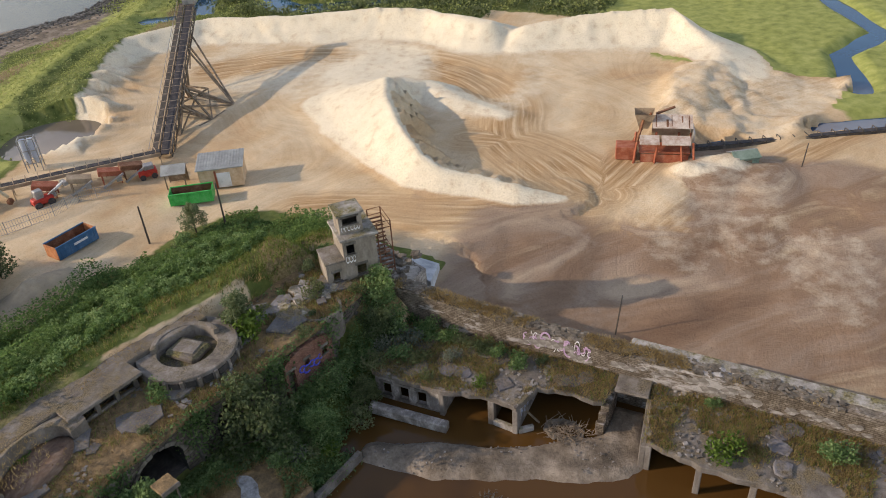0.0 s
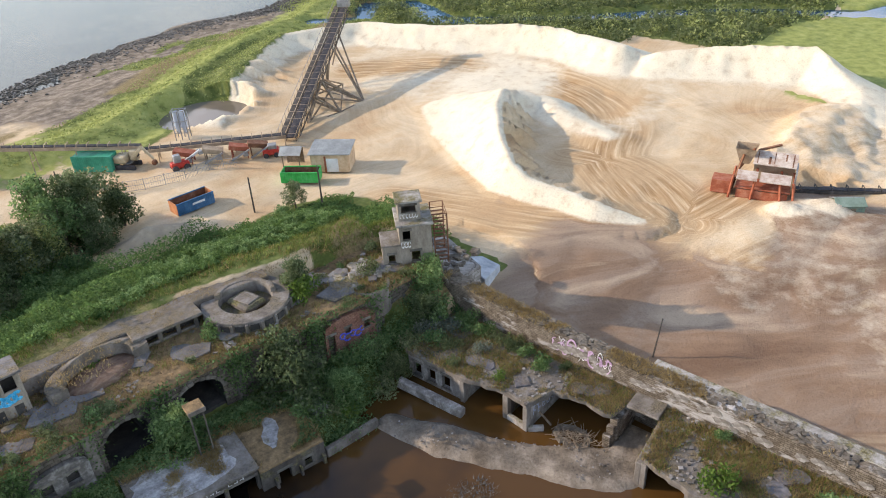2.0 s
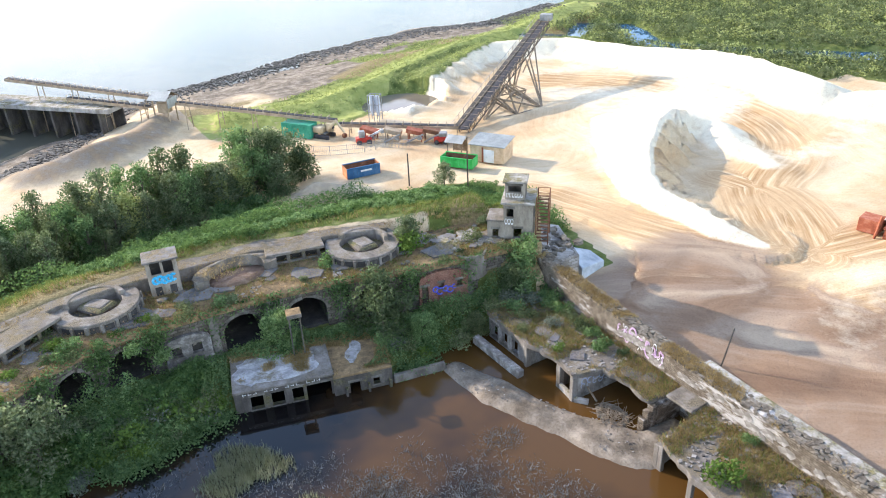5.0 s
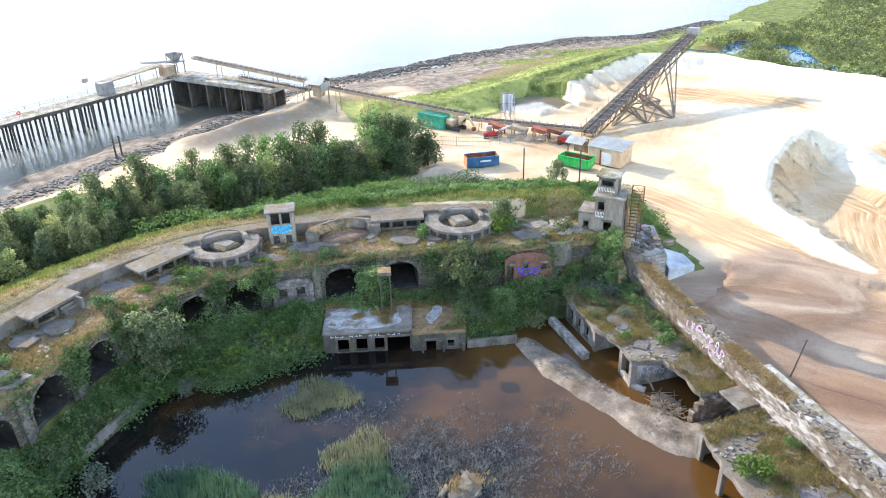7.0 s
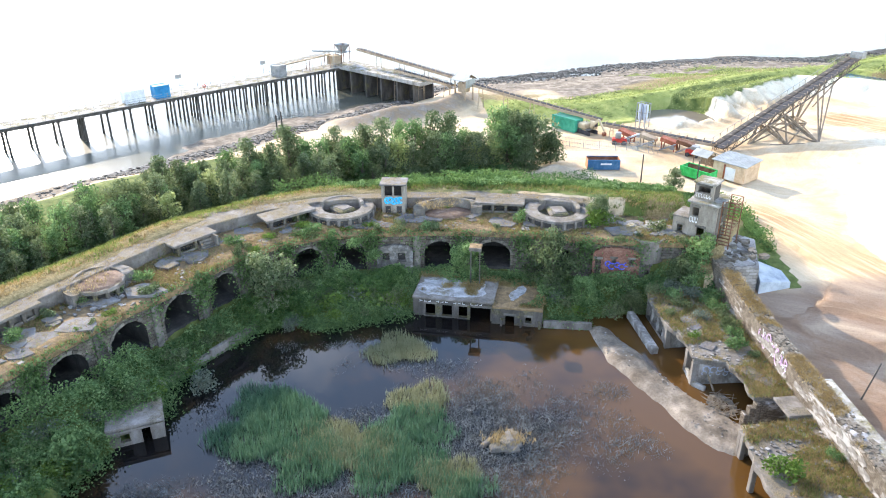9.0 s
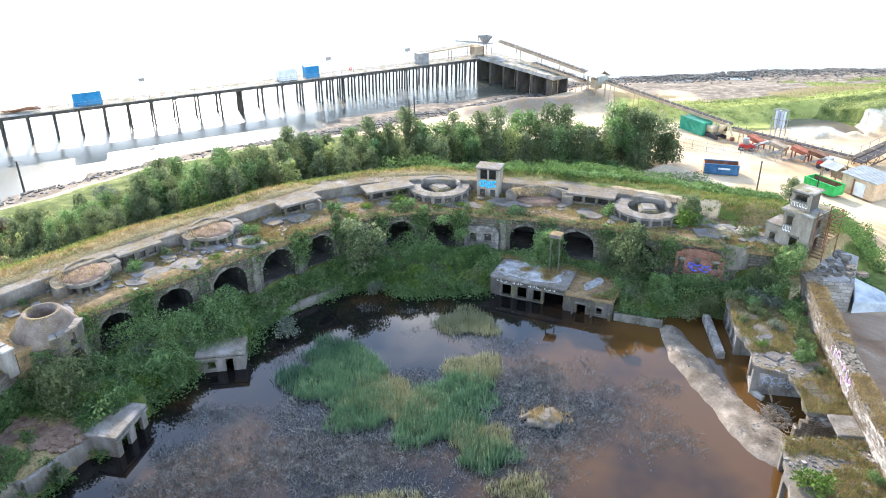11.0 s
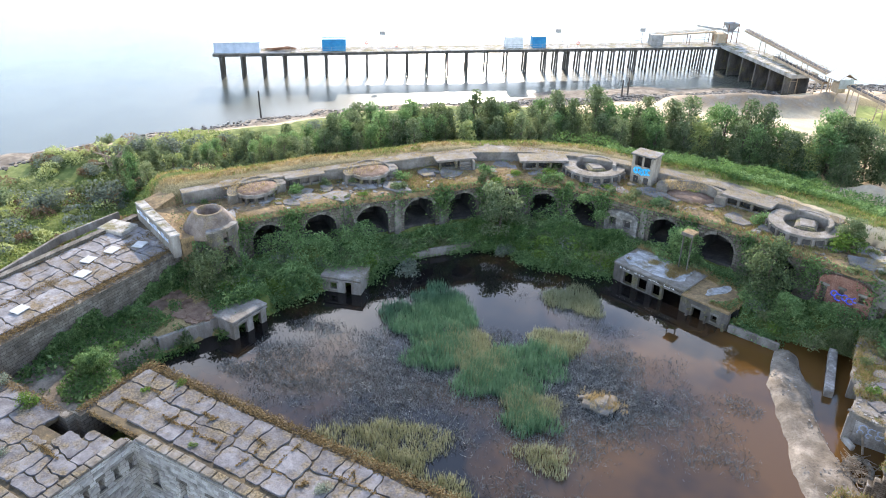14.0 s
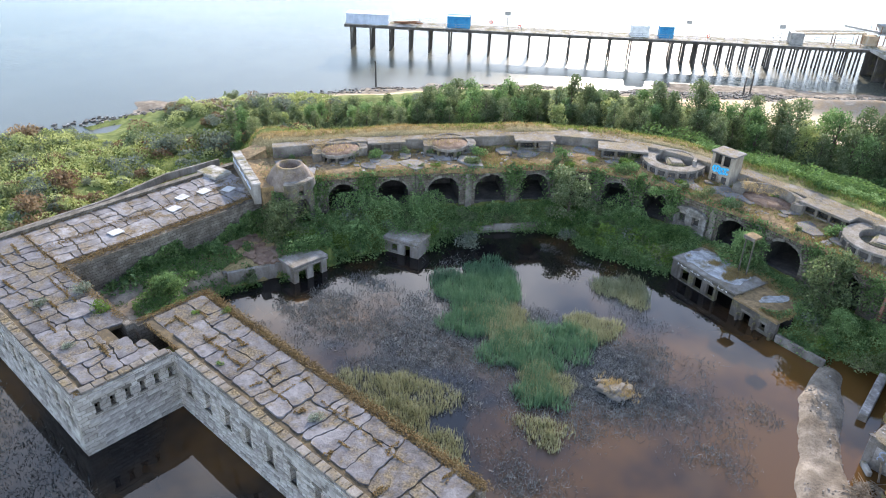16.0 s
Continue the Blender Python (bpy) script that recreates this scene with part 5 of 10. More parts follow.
# ---- west wing and gorge barracks ----
def walls_with_slots(t, p0, p1, z0, z1, thick, slots, mat, wname="wall"):
    """A straight wall from p0 to p1 with real upright openings: (along, width, sill, head)."""
    p0, p1 = Vector((*p0, 0)), Vector((*p1, 0))
    u = (p1 - p0).normalized()
    ln = (p1 - p0).length
    nrm = Vector((-u.y, u.x, 0))
    rz = math.atan2(u.y, u.x)

    def block(s0, s1, a, b, d=0.0, th=thick):
        c = p0 + u * (s0 + s1) / 2 + nrm * (thick / 2 + d)
        g = Geo()
        g.box(None, (s1 - s0, th, b - a), m=Matrix.Translation((c.x, c.y, (a + b) / 2)) @ Matrix.Rotation(rz, 4, "Z"))
        return g
    cs = sorted({0.0, ln, *[q for a, w_, lo, hi in slots for q in (a, a + w_)]})
    cz = sorted({z0, z1, *[q for a, w_, lo, hi in slots for q in (max(lo, z0), hi)]})
    nv = len(cz)
    pts = [p0 + u * q + nrm * d + Vector((0, 0, z)) for d in (0, thick) for q in cs for z in cz]
    half = len(cs) * nv

    def solid(i, k):
        if not (0 <= i < len(cs) - 1 and 0 <= k < nv - 1):
            return False
        ms, mz = (cs[i] + cs[i + 1]) / 2, (cz[k] + cz[k + 1]) / 2
        return not any(a < ms < a + w_ and lo < mz < hi for a, w_, lo, hi in slots)
    fs = []
    for i in range(len(cs) - 1):
        for k in range(nv - 1):
            if not solid(i, k):
                continue
            a0, a1, b1, b0 = i * nv + k, (i + 1) * nv + k, (i + 1) * nv + k + 1, i * nv + k + 1
            fs += [(a0, a1, b1, b0), (a0 + half, b0 + half, b1 + half, a1 + half)]
            for (di, dk), (m0, m1) in (((-1, 0), (b0, a0)), ((1, 0), (a1, b1)), ((0, -1), (a0, a1)), ((0, 1), (b1, b0))):
                if not solid(i + di, k + dk):
                    fs.append((m1, m0, m0 + half, m1 + half))
    g = Geo()
    g.add(pts, fs)
    wall = part(wname, g, mat, t)
    for a, w_, lo, hi in slots:
        q = block(a - 0.18, a + w_ + 0.18, hi, hi + 0.28, -thick / 2 + 0.05, 0.2)
        part("lintel", q, STONE_GREY, wall)
        q = block(a - 0.12, a + w_ + 0.12, lo - 0.16, lo, -thick / 2 + 0.02, 0.22)
        part("sill", q, STONE_GREY, wall)
    return wall


ROOF_Z = 6.3
COPING = material("buff_coping_stone", [(0.08, 0.067, 0.056), (0.155, 0.137, 0.12), (0.255, 0.237, 0.218)], 0.9, 6, 0.95, 0.5, vary=0.4, moss=((0.14, 0.108, 0.062), 0.5))
barracks = thing("gorge_barracks", "long roofless-looking stone barracks with cracked slab roof standing in flood water", "barracks")
walls_with_slots(barracks, (-28.6, 45.6), (2.0, 45.6), -0.8, ROOF_Z, 0.8, [(1.6 + 3.05 * k, 0.8, 2.6, 4.4) for k in range(9)], STONE_PALE, "south_wall")
walls_with_slots(barracks, (2.0, 53.0), (-35.4, 53.0), -0.8, ROOF_Z, 0.8, [(3 + 4.1 * k, 0.9, 2.2, 4.2) for k in range(8)], STONE, "court_wall")
walls_with_slots(barracks, (2.0, 46.4), (2.0, 52.2), -0.8, ROOF_Z - 0.8, 0.8, [], STONE, "end_wall")
walls_with_slots(barracks, (-35.4, 52.2), (-35.4, 45.402), -0.8, ROOF_Z, 0.8, [(2.6, 1.4, -0.4, 2.6)], STONE, "end_wall")
walls_with_slots(barracks, (-28.6, 37.4), (-28.6, 45.6), -0.8, ROOF_Z, 0.8, [(0.7 + 1.35 * k, 0.45, 4.0, 5.0) for k in range(6)], STONE_PALE, "notch_wall")
walls_with_slots(barracks, (-61.5, 36.6), (-28.6, 36.6), -0.8, ROOF_Z, 0.8, [(2.0 + 2.4 * k, 0.55, 3.2, 4.6) for k in range(13)], STONE_PALE, "moat_wall")
walls_with_slots(barracks, (-35.4, 45.4), (-49.4, 45.4), -0.8, ROOF_Z, 0.8, [], STONE, "court_wall")
walls_with_slots(barracks, (-49.4, 45.4), (-49.9, 71.0), -0.8, ROOF_Z, 0.8, [(3 + 4.2 * k, 1.4, 0.2, 2.8) for k in range(5)], STONE, "wing_court_wall")
walls_with_slots(barracks, (-61.5, 73.5), (-61.5, 37.4), -0.8, ROOF_Z + 0.5, 0.8, [], STONE, "wing_outer_wall")
# roof decks under the slabs
for pts in ([(-34.6, 46.2), (1.6, 46.2), (1.6, 52.4), (-34.6, 52.4)], [(-60.9, 37.2), (-29.2, 37.2), (-29.2, 44.9), (-32.2, 44.9), (-32.2, 43.2), (-36.3, 43.2), (-36.3, 44.9), (-60.9, 44.9)],
            [(-60.9, 44.9), (-50.2, 44.9), (-50.7, 71.6), (-60.9, 73.2)]):
    g = Geo()
    g.prism(pts, ROOF_Z - 0.5, ROOF_Z + 0.02)
    part("roof_deck", g, JOINT, barracks, "mossy earth between the slabs")
# near-black floor, for the shade down the light well
g = Geo()
g.prism([(-36.2, 43.3), (-32.3, 43.3), (-32.3, 46.3), (-36.2, 46.3)], -0.5, 0.05)
part("light_well_floor", g, INNER_SHADE, barracks)


def clipped(poly, px, py, nx, ny):
    """The part of a polygon on the side of (px, py) away from (nx, ny)."""
    out = []
    for k in range(len(poly)):
        a, b = poly[k], poly[(k + 1) % len(poly)]
        da, db = (a[0] - px) * nx + (a[1] - py) * ny, (b[0] - px) * nx + (b[1] - py) * ny
        if da <= 0:
            out.append(a)
        if da * db < 0:
            f = da / (da - db)
            out.append((a[0] + (b[0] - a[0]) * f, a[1] + (b[1] - a[1]) * f))
    return out


def crazy_slabs(x0, x1, y0, y1, lo, hi, seed, mat, skip=None, z=ROOF_Z):
    """A roof split again and again into broken concrete slabs, each its own piece, with wandering open joints between them."""
    rs = random.Random(seed)

    def area(c):
        return abs(sum(a[0] * b[1] - b[0] * a[1] for a, b in zip(c, c[1:] + c[:1]))) / 2

    def divide(c):
        if len(c) < 3 or area(c) < rs.uniform(lo, hi):
            return [c]
        w_, h_ = (max(p[k] for p in c) - min(p[k] for p in c) for k in (0, 1))
        a_ = (0.0 if w_ > h_ * 1.05 else math.pi / 2) + rs.gauss(0, 0.1)
        cx, cy = sum(p[0] for p in c) / len(c) + rs.uniform(-0.2, 0.2) * w_, sum(p[1] for p in c) / len(c) + rs.uniform(-0.2, 0.2) * h_
        return divide(clipped(c, cx, cy, math.cos(a_), math.sin(a_))) + divide(clipped(c, cx, cy, -math.cos(a_), -math.sin(a_)))

    for cell in divide([(x0, y0), (x1, y0), (x1, y1), (x0, y1)]):
        if len(cell) < 3 or area(cell) < 0.12:
            continue
        cx, cy = sum(c[0] for c in cell) / len(cell), sum(c[1] for c in cell) / len(cell)
        if skip and skip(cx, cy):
            continue
        rim = []
        for a, b in zip(cell, cell[1:] + cell[:1]):
            n_ = max(2, int(math.dist(a, b) / 0.4))
            for k in range(n_):
                f = (k + 0.5) / n_
                px, py = a[0] + (b[0] - a[0]) * f, a[1] + (b[1] - a[1]) * f
                dl = math.hypot(cx - px, cy - py) or 1
                sh = min(0.03 + abs(rs.gauss(0, 0.05)), dl * 0.4)
                if x0 + 0.05 < px < x1 - 0.05 and y0 + 0.05 < py < y1 - 0.05:
                    px, py = px + 0.09 * math.sin(1.9 * py + 0.7 * px + seed) + 0.06 * math.sin(5.3 * py + seed), py + 0.09 * math.sin(1.7 * px + 0.5 * py + seed) + 0.06 * math.sin(4.9 * px + seed)
                rim.append((px + (cx - px) / dl * sh, py + (cy - py) / dl * sh))
        tx, ty, h0 = rs.uniform(-0.025, 0.025), rs.uniform(-0.025, 0.025), z + 0.10 + rs.uniform(0, 0.09)
        g = Geo()
        g.prism(rim, z - 0.1, [h0 + tx * (px - cx) + ty * (py - cy) for px, py in rim], 0.03)
        part("roof_slab", g, mat, barracks)


crazy_slabs(-34.8, 1.6, 46.9, 52.5, 2.2, 20.0, 4, SLAB)
crazy_slabs(-60.9, -29.6, 37.9, 44.9, 1.8, 15.0, 5, SLAB, lambda x, y: -36.3 < x < -32.2 and y > 43.3)
# wing slabs in a paler copy of SLAB
crazy_slabs(-60.7, -51.0, 45.0, 71.8, 2.2, 16.0, 6, material("bleached_roof_slab", [(0.07, 0.064, 0.064), (0.175, 0.165, 0.168), (0.31, 0.3, 0.305)], 0.8, 6, 0.9, 0.8, detail=10.0, vary=0.4, moss=((0.135, 0.1, 0.06), 0.48)))
# squared facing stones of the barracks, standing a little proud of the joints
STONE_FACE = material("squared_rag_stone", [(0.12, 0.11, 0.104), (0.28, 0.265, 0.255), (0.45, 0.435, 0.42)], 0.9, 6, 0.95, 0.7, vary=0.45)
STONE_RUN = material("squared_rag_stone_run", [(0.12, 0.11, 0.104), (0.28, 0.265, 0.255), (0.45, 0.435, 0.42)], 0.9, 6, 0.95, 0.7, vary=0.45, island=True)
STONE_LENGTHS = (0.46, 0.6, 0.74, 0.9, 1.06)
STONE_MESHES = []
for w_ in STONE_LENGTHS:
    g = Geo()
    g.box((0, 0, 0), (w_, 0.14, 0.385), 0, 0.025)
    STONE_MESHES.append(g.mesh("stone"))
    STONE_MESHES[-1].materials.append(STONE_FACE)


def facing(wall, p0, p1, z0, z1, slots, seed, single):
    """Courses of squared stones on the outer face from p0 to p1; the first ones are pieces of their own, the rest one run."""
    rs = random.Random(seed)
    p0, p1 = Vector((*p0, 0)), Vector((*p1, 0))
    u = (p1 - p0).normalized()
    nrm = Vector((-u.y, u.x, 0))
    ln, rz = (p1 - p0).length, math.atan2(u.y, u.x)
    spots = []
    z = z0
    while z + 0.4 < z1:
        s_ = rs.uniform(-0.3, 0.0)
        while s_ < ln - 0.3:
            j = rs.randrange(len(STONE_LENGTHS))
            w_ = STONE_LENGTHS[j]
            a_, b_ = s_ + 0.02, s_ + w_ + 0.02
            if a_ > 0 and b_ < ln and not any(b_ > q - 0.1 and a_ < q + qw + 0.1 and z + 0.4 > lo - 0.16 and z < hi + 0.28 for q, qw, lo, hi in slots):
                c = p0 + u * (a_ + b_) / 2 - nrm * (-0.035 + rs.uniform(0, 0.03))
                spots.append((j, Matrix.Translation((c.x, c.y, z + 0.205)) @ Matrix.Rotation(rz, 4, "Z") @ Matrix.Rotation(radians(rs.uniform(-1.2, 1.2)), 4, "Y")))
            s_ += w_ + 0.035
        z += 0.42
    run = Geo()
    for k, (j, m) in enumerate(spots):
        if k < single:
            ob = part("stone", STONE_MESHES[j], None, wall)
            ob.matrix_basis = m
        else:
            run.box(None, (STONE_LENGTHS[j], 0.14, 0.385), 0, 0.025, m=m)
    if run.v:
        tagged(part("stone_run", run, STONE_RUN, wall), kind="stuff")


by_name = {o.name: o for o in barracks.children}
facing(by_name["notch_wall"], (-28.6, 37.4), (-28.6, 45.6), 0.1, ROOF_Z, [(1.5 + 1.35 * k - 0.8, 0.45, 4.0, 5.0) for k in range(6)], 3, 300)
facing(by_name["south_wall"], (-28.6, 45.6), (2.0, 45.6), 0.1, ROOF_Z, [(1.6 + 3.05 * k, 0.8, 2.6, 4.4) for k in range(9)], 4, 280)
facing(by_name["moat_wall"], (-61.5, 36.6), (-28.6, 36.6), 0.1, ROOF_Z, [(2.0 + 2.4 * k, 0.55, 3.2, 4.6) for k in range(13)], 5, 0)
# coping stones along the outer edges
for a_, b_ in (((-28.4, 46.05), (1.9, 46.05)), ((-61.2, 37.05), (-29.3, 37.05)), ((-29.05, 37.3), (-29.05, 45.3))):
    n_ = round(math.dist(a_, b_) / 1.15)
    rz_ = math.degrees(math.atan2(b_[1] - a_[1], b_[0] - a_[0]))
    rs = random.Random(n_)
    for k in range(n_):
        f = (k + 0.5) / n_
        g = Geo()
        g.box((a_[0] + (b_[0] - a_[0]) * f, a_[1] + (b_[1] - a_[1]) * f, ROOF_Z + 0.12 + rs.uniform(0, 0.05)), (math.dist(a_, b_) / n_ - rs.uniform(0.04, 0.12), 0.8 + rs.uniform(-0.06, 0.06), 0.26), rz_ + rs.uniform(-1.5, 1.5), 0.04)
        part("coping_stone", g, COPING, barracks)
WHITEWASHED = material("weathered_pale_board", [(0.26, 0.255, 0.245), (0.44, 0.435, 0.425), (0.56, 0.555, 0.545)], 0.8, 6, 0.8, 0.2)
for x, y in ((-56.5, 62.9), (-56.2, 65.8), (-54.6, 68.4), (-54.3, 60.5), (-53.4, 52.6)):
    g = Geo()
    g.box((x, y, ROOF_Z + 0.26), (1.3, 1.5, 0.1), 12 + 9 * math.sin(x + y), 0.03)
    part("hatch_cover", g, WHITEWASHED, barracks, "pale flat hatch cover")
# parapet and fence wall along the outer side of the wing
g = Geo()
for a, b in (((-61.6, 40), (-62.2, 56)), ((-62.2, 56), (-64.4, 65)), ((-64.4, 65), (-64.0, 73))):
    g.beam((*a, 6.2), (*b, 6.2), 0.35, 1.0, 0.04)
part("outer_parapet", g, CONCRETE, barracks)
g = Geo()
g.box((-60.4, 70.0, 6.6), (3.8, 2.8, 0.5), 8, 0.06)
tagged(part("concrete_block", g, CONCRETE_PALE), "pale concrete block on the wing roof", "block")


# ---- east flank wall ----
flank = thing("flank_wall", "thick crumbling stone wall between the fort and the sand yard", "wall", kind="structure")
WALL = [(29.6, 98.4), (29.2, 90), (28.8, 82), (28.2, 75), (27.7, 66), (27.1, 58), (25.9, 46), (24.4, 34)]
WALL_TOP = [6.9, 6.1, 5.6, 5.6, 5.6, 5.6, 5.6, 5.6]
for k, (p, q) in enumerate(zip(WALL, WALL[1:])):
    g = Geo()
    ln = math.dist(p, q)
    u = ((q[0] - p[0]) / ln, (q[1] - p[1]) / ln)
    rows = []
    for d, z in ((-0.85, -0.8), (-0.85, 6.8), (-0.6, 7.0), (0.6, 7.05), (0.85, 6.85), (0.85, -0.8)):
        r = []
        for i in range(13):
            s = ln * i / 12
            j = 0.10 * math.sin(i * 2.3 + k) + 0.08 * math.sin(i * 5.1) if z > 6 else 0
            drop = (7.0 - WALL_TOP[k] - (WALL_TOP[k + 1] - WALL_TOP[k]) * i / 12) if z > 6 else 0
            r.append((p[0] + u[0] * s - u[1] * -d, p[1] + u[1] * s + u[0] * -d, z + j - drop))
        rows.append(r)
    ribbon(g, rows)
    part("wall_length", g, FLANK_STONE, flank)

# ---- small buildings of the fort ----
def local_thing(name, label, cat, p, q, group="", z=0.0):
    """A thing whose local x runs from p to q, y into the building."""
    rz = math.degrees(math.atan2(q[1] - p[1], q[0] - p[0]))
    return thing(name, label, cat, group, at=(p[0], p[1], z), rz=rz), math.dist(p, q)


def slab(t, name, c, s, mat, ch=0.05, rz=0, label=""):
    g = Geo()
    g.box(c, s, rz, ch)
    return part(name, g, mat, t, label)


# lower battery building at the water's edge
t, ln = local_thing("waterside_store", "low concrete store at the water with dark openings and white graffiti", "building", (-7.2, 100.9), (7.9, 96.4))
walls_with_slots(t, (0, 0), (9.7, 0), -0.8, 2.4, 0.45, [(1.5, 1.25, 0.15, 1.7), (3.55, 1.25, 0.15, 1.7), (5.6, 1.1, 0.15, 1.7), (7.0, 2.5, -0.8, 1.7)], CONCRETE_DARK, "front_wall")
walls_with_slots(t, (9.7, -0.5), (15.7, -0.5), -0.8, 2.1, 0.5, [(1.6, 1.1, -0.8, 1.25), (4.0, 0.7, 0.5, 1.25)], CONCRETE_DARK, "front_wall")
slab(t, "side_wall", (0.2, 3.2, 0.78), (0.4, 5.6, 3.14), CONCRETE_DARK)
# near-black walls behind the openings carry the shade of the rooms
slab(t, "back_wall", (7.8, 5.6, 0.6), (15.2, 0.3, 2.8), INNER_SHADE)
slab(t, "inner_wall", (4.9, 3.4, 0.75), (9.4, 0.1, 3.1), INNER_SHADE, 0)
slab(t, "inner_wall", (12.7, 2.6, 0.6), (5.6, 0.1, 2.8), INNER_SHADE, 0)
slab(t, "roof_slab", (4.9, 3.1, 2.5), (9.9, 6.6, 0.25), CONCRETE)
slab(t, "roof_slab", (12.7, 2.6, 2.2), (6.0, 6.3, 0.25), EARTH_DECK)
for x in (0.9, 3.15, 5.2, 6.85):
    slab(t, "pilaster", (x, -0.02, 0.8), (0.34, 0.16, 2.2), CONCRETE_DARK, 0.03)
for x, w_ in ((10.9, 0.25), (13.2, 0.22), (15.4, 0.3)):
    slab(t, "buttress", (x, -0.75, 0.1), (w_, 0.5, 1.6), CONCRETE_DARK, 0.04)
rs = random.Random(3)
pts = []
for k in range(26):
    a_ = 2 * math.pi * k / 26
    c_, s_ = math.cos(a_), math.sin(a_)
    pts.append((4.5 + (4.3 + rs.uniform(-0.7, 0.3)) * math.copysign(abs(c_) ** 0.7, c_), 2.9 + (2.7 + rs.uniform(-0.6, 0.2)) * math.copysign(abs(s_) ** 0.7, s_)))
g = Geo()
g.prism(pts, 2.6, 2.67, 0.02)
part("pale_screed", g, material("bleached_screed", [(0.13, 0.125, 0.12), (0.34, 0.34, 0.345), (0.6, 0.6, 0.61)], 1.1, 6, 0.95, 0.7, moss=((0.16, 0.13, 0.07), 0.44)), t, "bleached flaking screed on the roof")
for k in range(16):
    g = Geo()
    x = 1.0 + k * 0.52
    g.box((x, -0.012, 2.03 + rs.uniform(-0.05, 0.05)), (0.34, 0.012, 0.06))
    g.box((x + rs.choice((-0.12, 0.12)), -0.012, 2.04), (0.06, 0.012, rs.uniform(0.28, 0.4)))
    if k % 4 != 3:
        part("graffiti", g, SPRAY_WHITE, t, "unreadable white sprayed letters")
pts = [(12.4 + (0.8 + rs.uniform(-0.3, 0.3)) * math.cos(2 * math.pi * k / 14) + 0.5 * math.sin(2 * math.pi * k / 14), 3.3 + (2.0 + rs.uniform(-0.5, 0.3)) * math.sin(2 * math.pi * k / 14)) for k in range(14)]
g = Geo()
g.prism(pts, 2.3, 2.38, 0.02)
part("pale_screed", g, bpy.data.materials["bleached_screed"], t, "bare pale strip of the lower roof")
# quay edges
quay = thing("quay_wall", "low crumbling concrete edge along the flooded court", "wall", kind="structure")
for a_, b_, zt in (((7.9, 96.1), (13.4, 94.9), 0.9), ((-34.7, 88.4), (-30.3, 93.9), 0.9), ((-30.3, 93.9), (-25.6, 99.6), 1.1), ((-43.7, 60.4), (-40.9, 67.2), 1.9), ((-49.3, 60.2), (-43.8, 60.4), 1.9)):
    g = Geo()
    g.beam((*a_, zt - 1.0), (*b_, zt - 1.0), 0.5, 2.0, 0.05)
    part("quay_block", g, CONCRETE, quay)


def hut_in_water(p, q, h, deep, slots, label):
    t, ln = local_thing("waterside_hut", label, "hut", p, q, "huts along the flooded edge")
    walls_with_slots(t, (0, 0), (ln, 0), -0.8, h - 0.2, 0.35, slots, CONCRETE, "front_wall")
    slab(t, "side_wall", (0.16, deep / 2 + 0.2, h / 2 - 0.5), (0.32, deep - 0.4, h + 0.6), CONCRETE)
    slab(t, "side_wall", (ln - 0.16, deep / 2 + 0.2, h / 2 - 0.5), (0.32, deep - 0.4, h + 0.6), CONCRETE)
    slab(t, "back_wall", (ln / 2, deep - 0.1, h / 2 - 0.5), (ln - 0.7, 0.3, h + 0.5), INNER_SHADE)
    slab(t, "roof_slab", (ln / 2, deep / 2, h - 0.08), (ln + 0.3, deep + 0.3, 0.28), CONCRETE)
    slab(t, "cornice", (ln / 2, -0.1, h - 0.4), (ln + 0.2, 0.25, 0.2), CONCRETE, 0.03)
    return t


hut_in_water((-36.9, 79.6), (-32.2, 81.0), 2.15, 3.2, [(1.0, 0.85, 0.5, 1.35), (2.9, 0.8, -0.8, 1.55)], "small flat-roofed concrete hut standing in the water")
hut_in_water((-38.5, 66.2), (-38.2, 71.0), 2.3, 3.0, [(0.7, 1.2, -0.8, 1.5), (2.8, 1.2, -0.8, 1.65)], "broken flat-roofed concrete hut at the water, half overgrown")

# brick-fronted bay
t, ln = local_thing("brick_guardroom", "red brick guardroom front with blue graffiti in the arcade", "building", (15.5, 102.9), (21.0, 101.3))
walls_with_slots(t, (0, 0), (ln, 0), 2.0, 5.9, 0.4, [(0.3, 0.75, 2.0, 5.3), (2.3, 0.55, 4.7, 5.45), (4.4, 0.6, 4.7, 5.45)], BRICK_RED, "front_wall")
g = Geo()
arc = [(ln / 2 - ln / 2 * math.cos(math.pi * k / 16), 5.88 + 1.05 * math.sin(math.pi * k / 16)) for k in range(17)]
v = [(x, 0.0, z) for x, z in arc] + [(x, 0.4, z) for x, z in arc]
g.add(v, [tuple(range(17))[::-1], tuple(range(17, 34))] + [(i, i + 1, i + 18, i + 17) for i in range(16)])
part("gable", g, BRICK_RED, t)
slab(t, "back_wall", (ln / 2, 0.8, 3.9), (ln, 0.1, 3.9), INNER_SHADE)
for k, (x, z, w_, h) in enumerate(((1.6, 3.2, 0.5, 1.0), (2.1, 2.9, 0.6, 0.8), (2.75, 3.1, 0.5, 1.1), (3.3, 2.9, 0.55, 0.9), (3.8, 3.2, 0.4, 0.9))):
    g = Geo()
    ring(g, (0, 0), w_ * 0.5, w_ * 0.8, 0, 0.02, 20 * k, 300 + 12 * k, 14, 0.004)
    ob = part("graffiti", g, SPRAY_DEEP, t, "deep blue sprayed loops")
    ob.matrix_basis = pose(x + 0.3, -0.012, z + 1.5, 90, 0, 0)
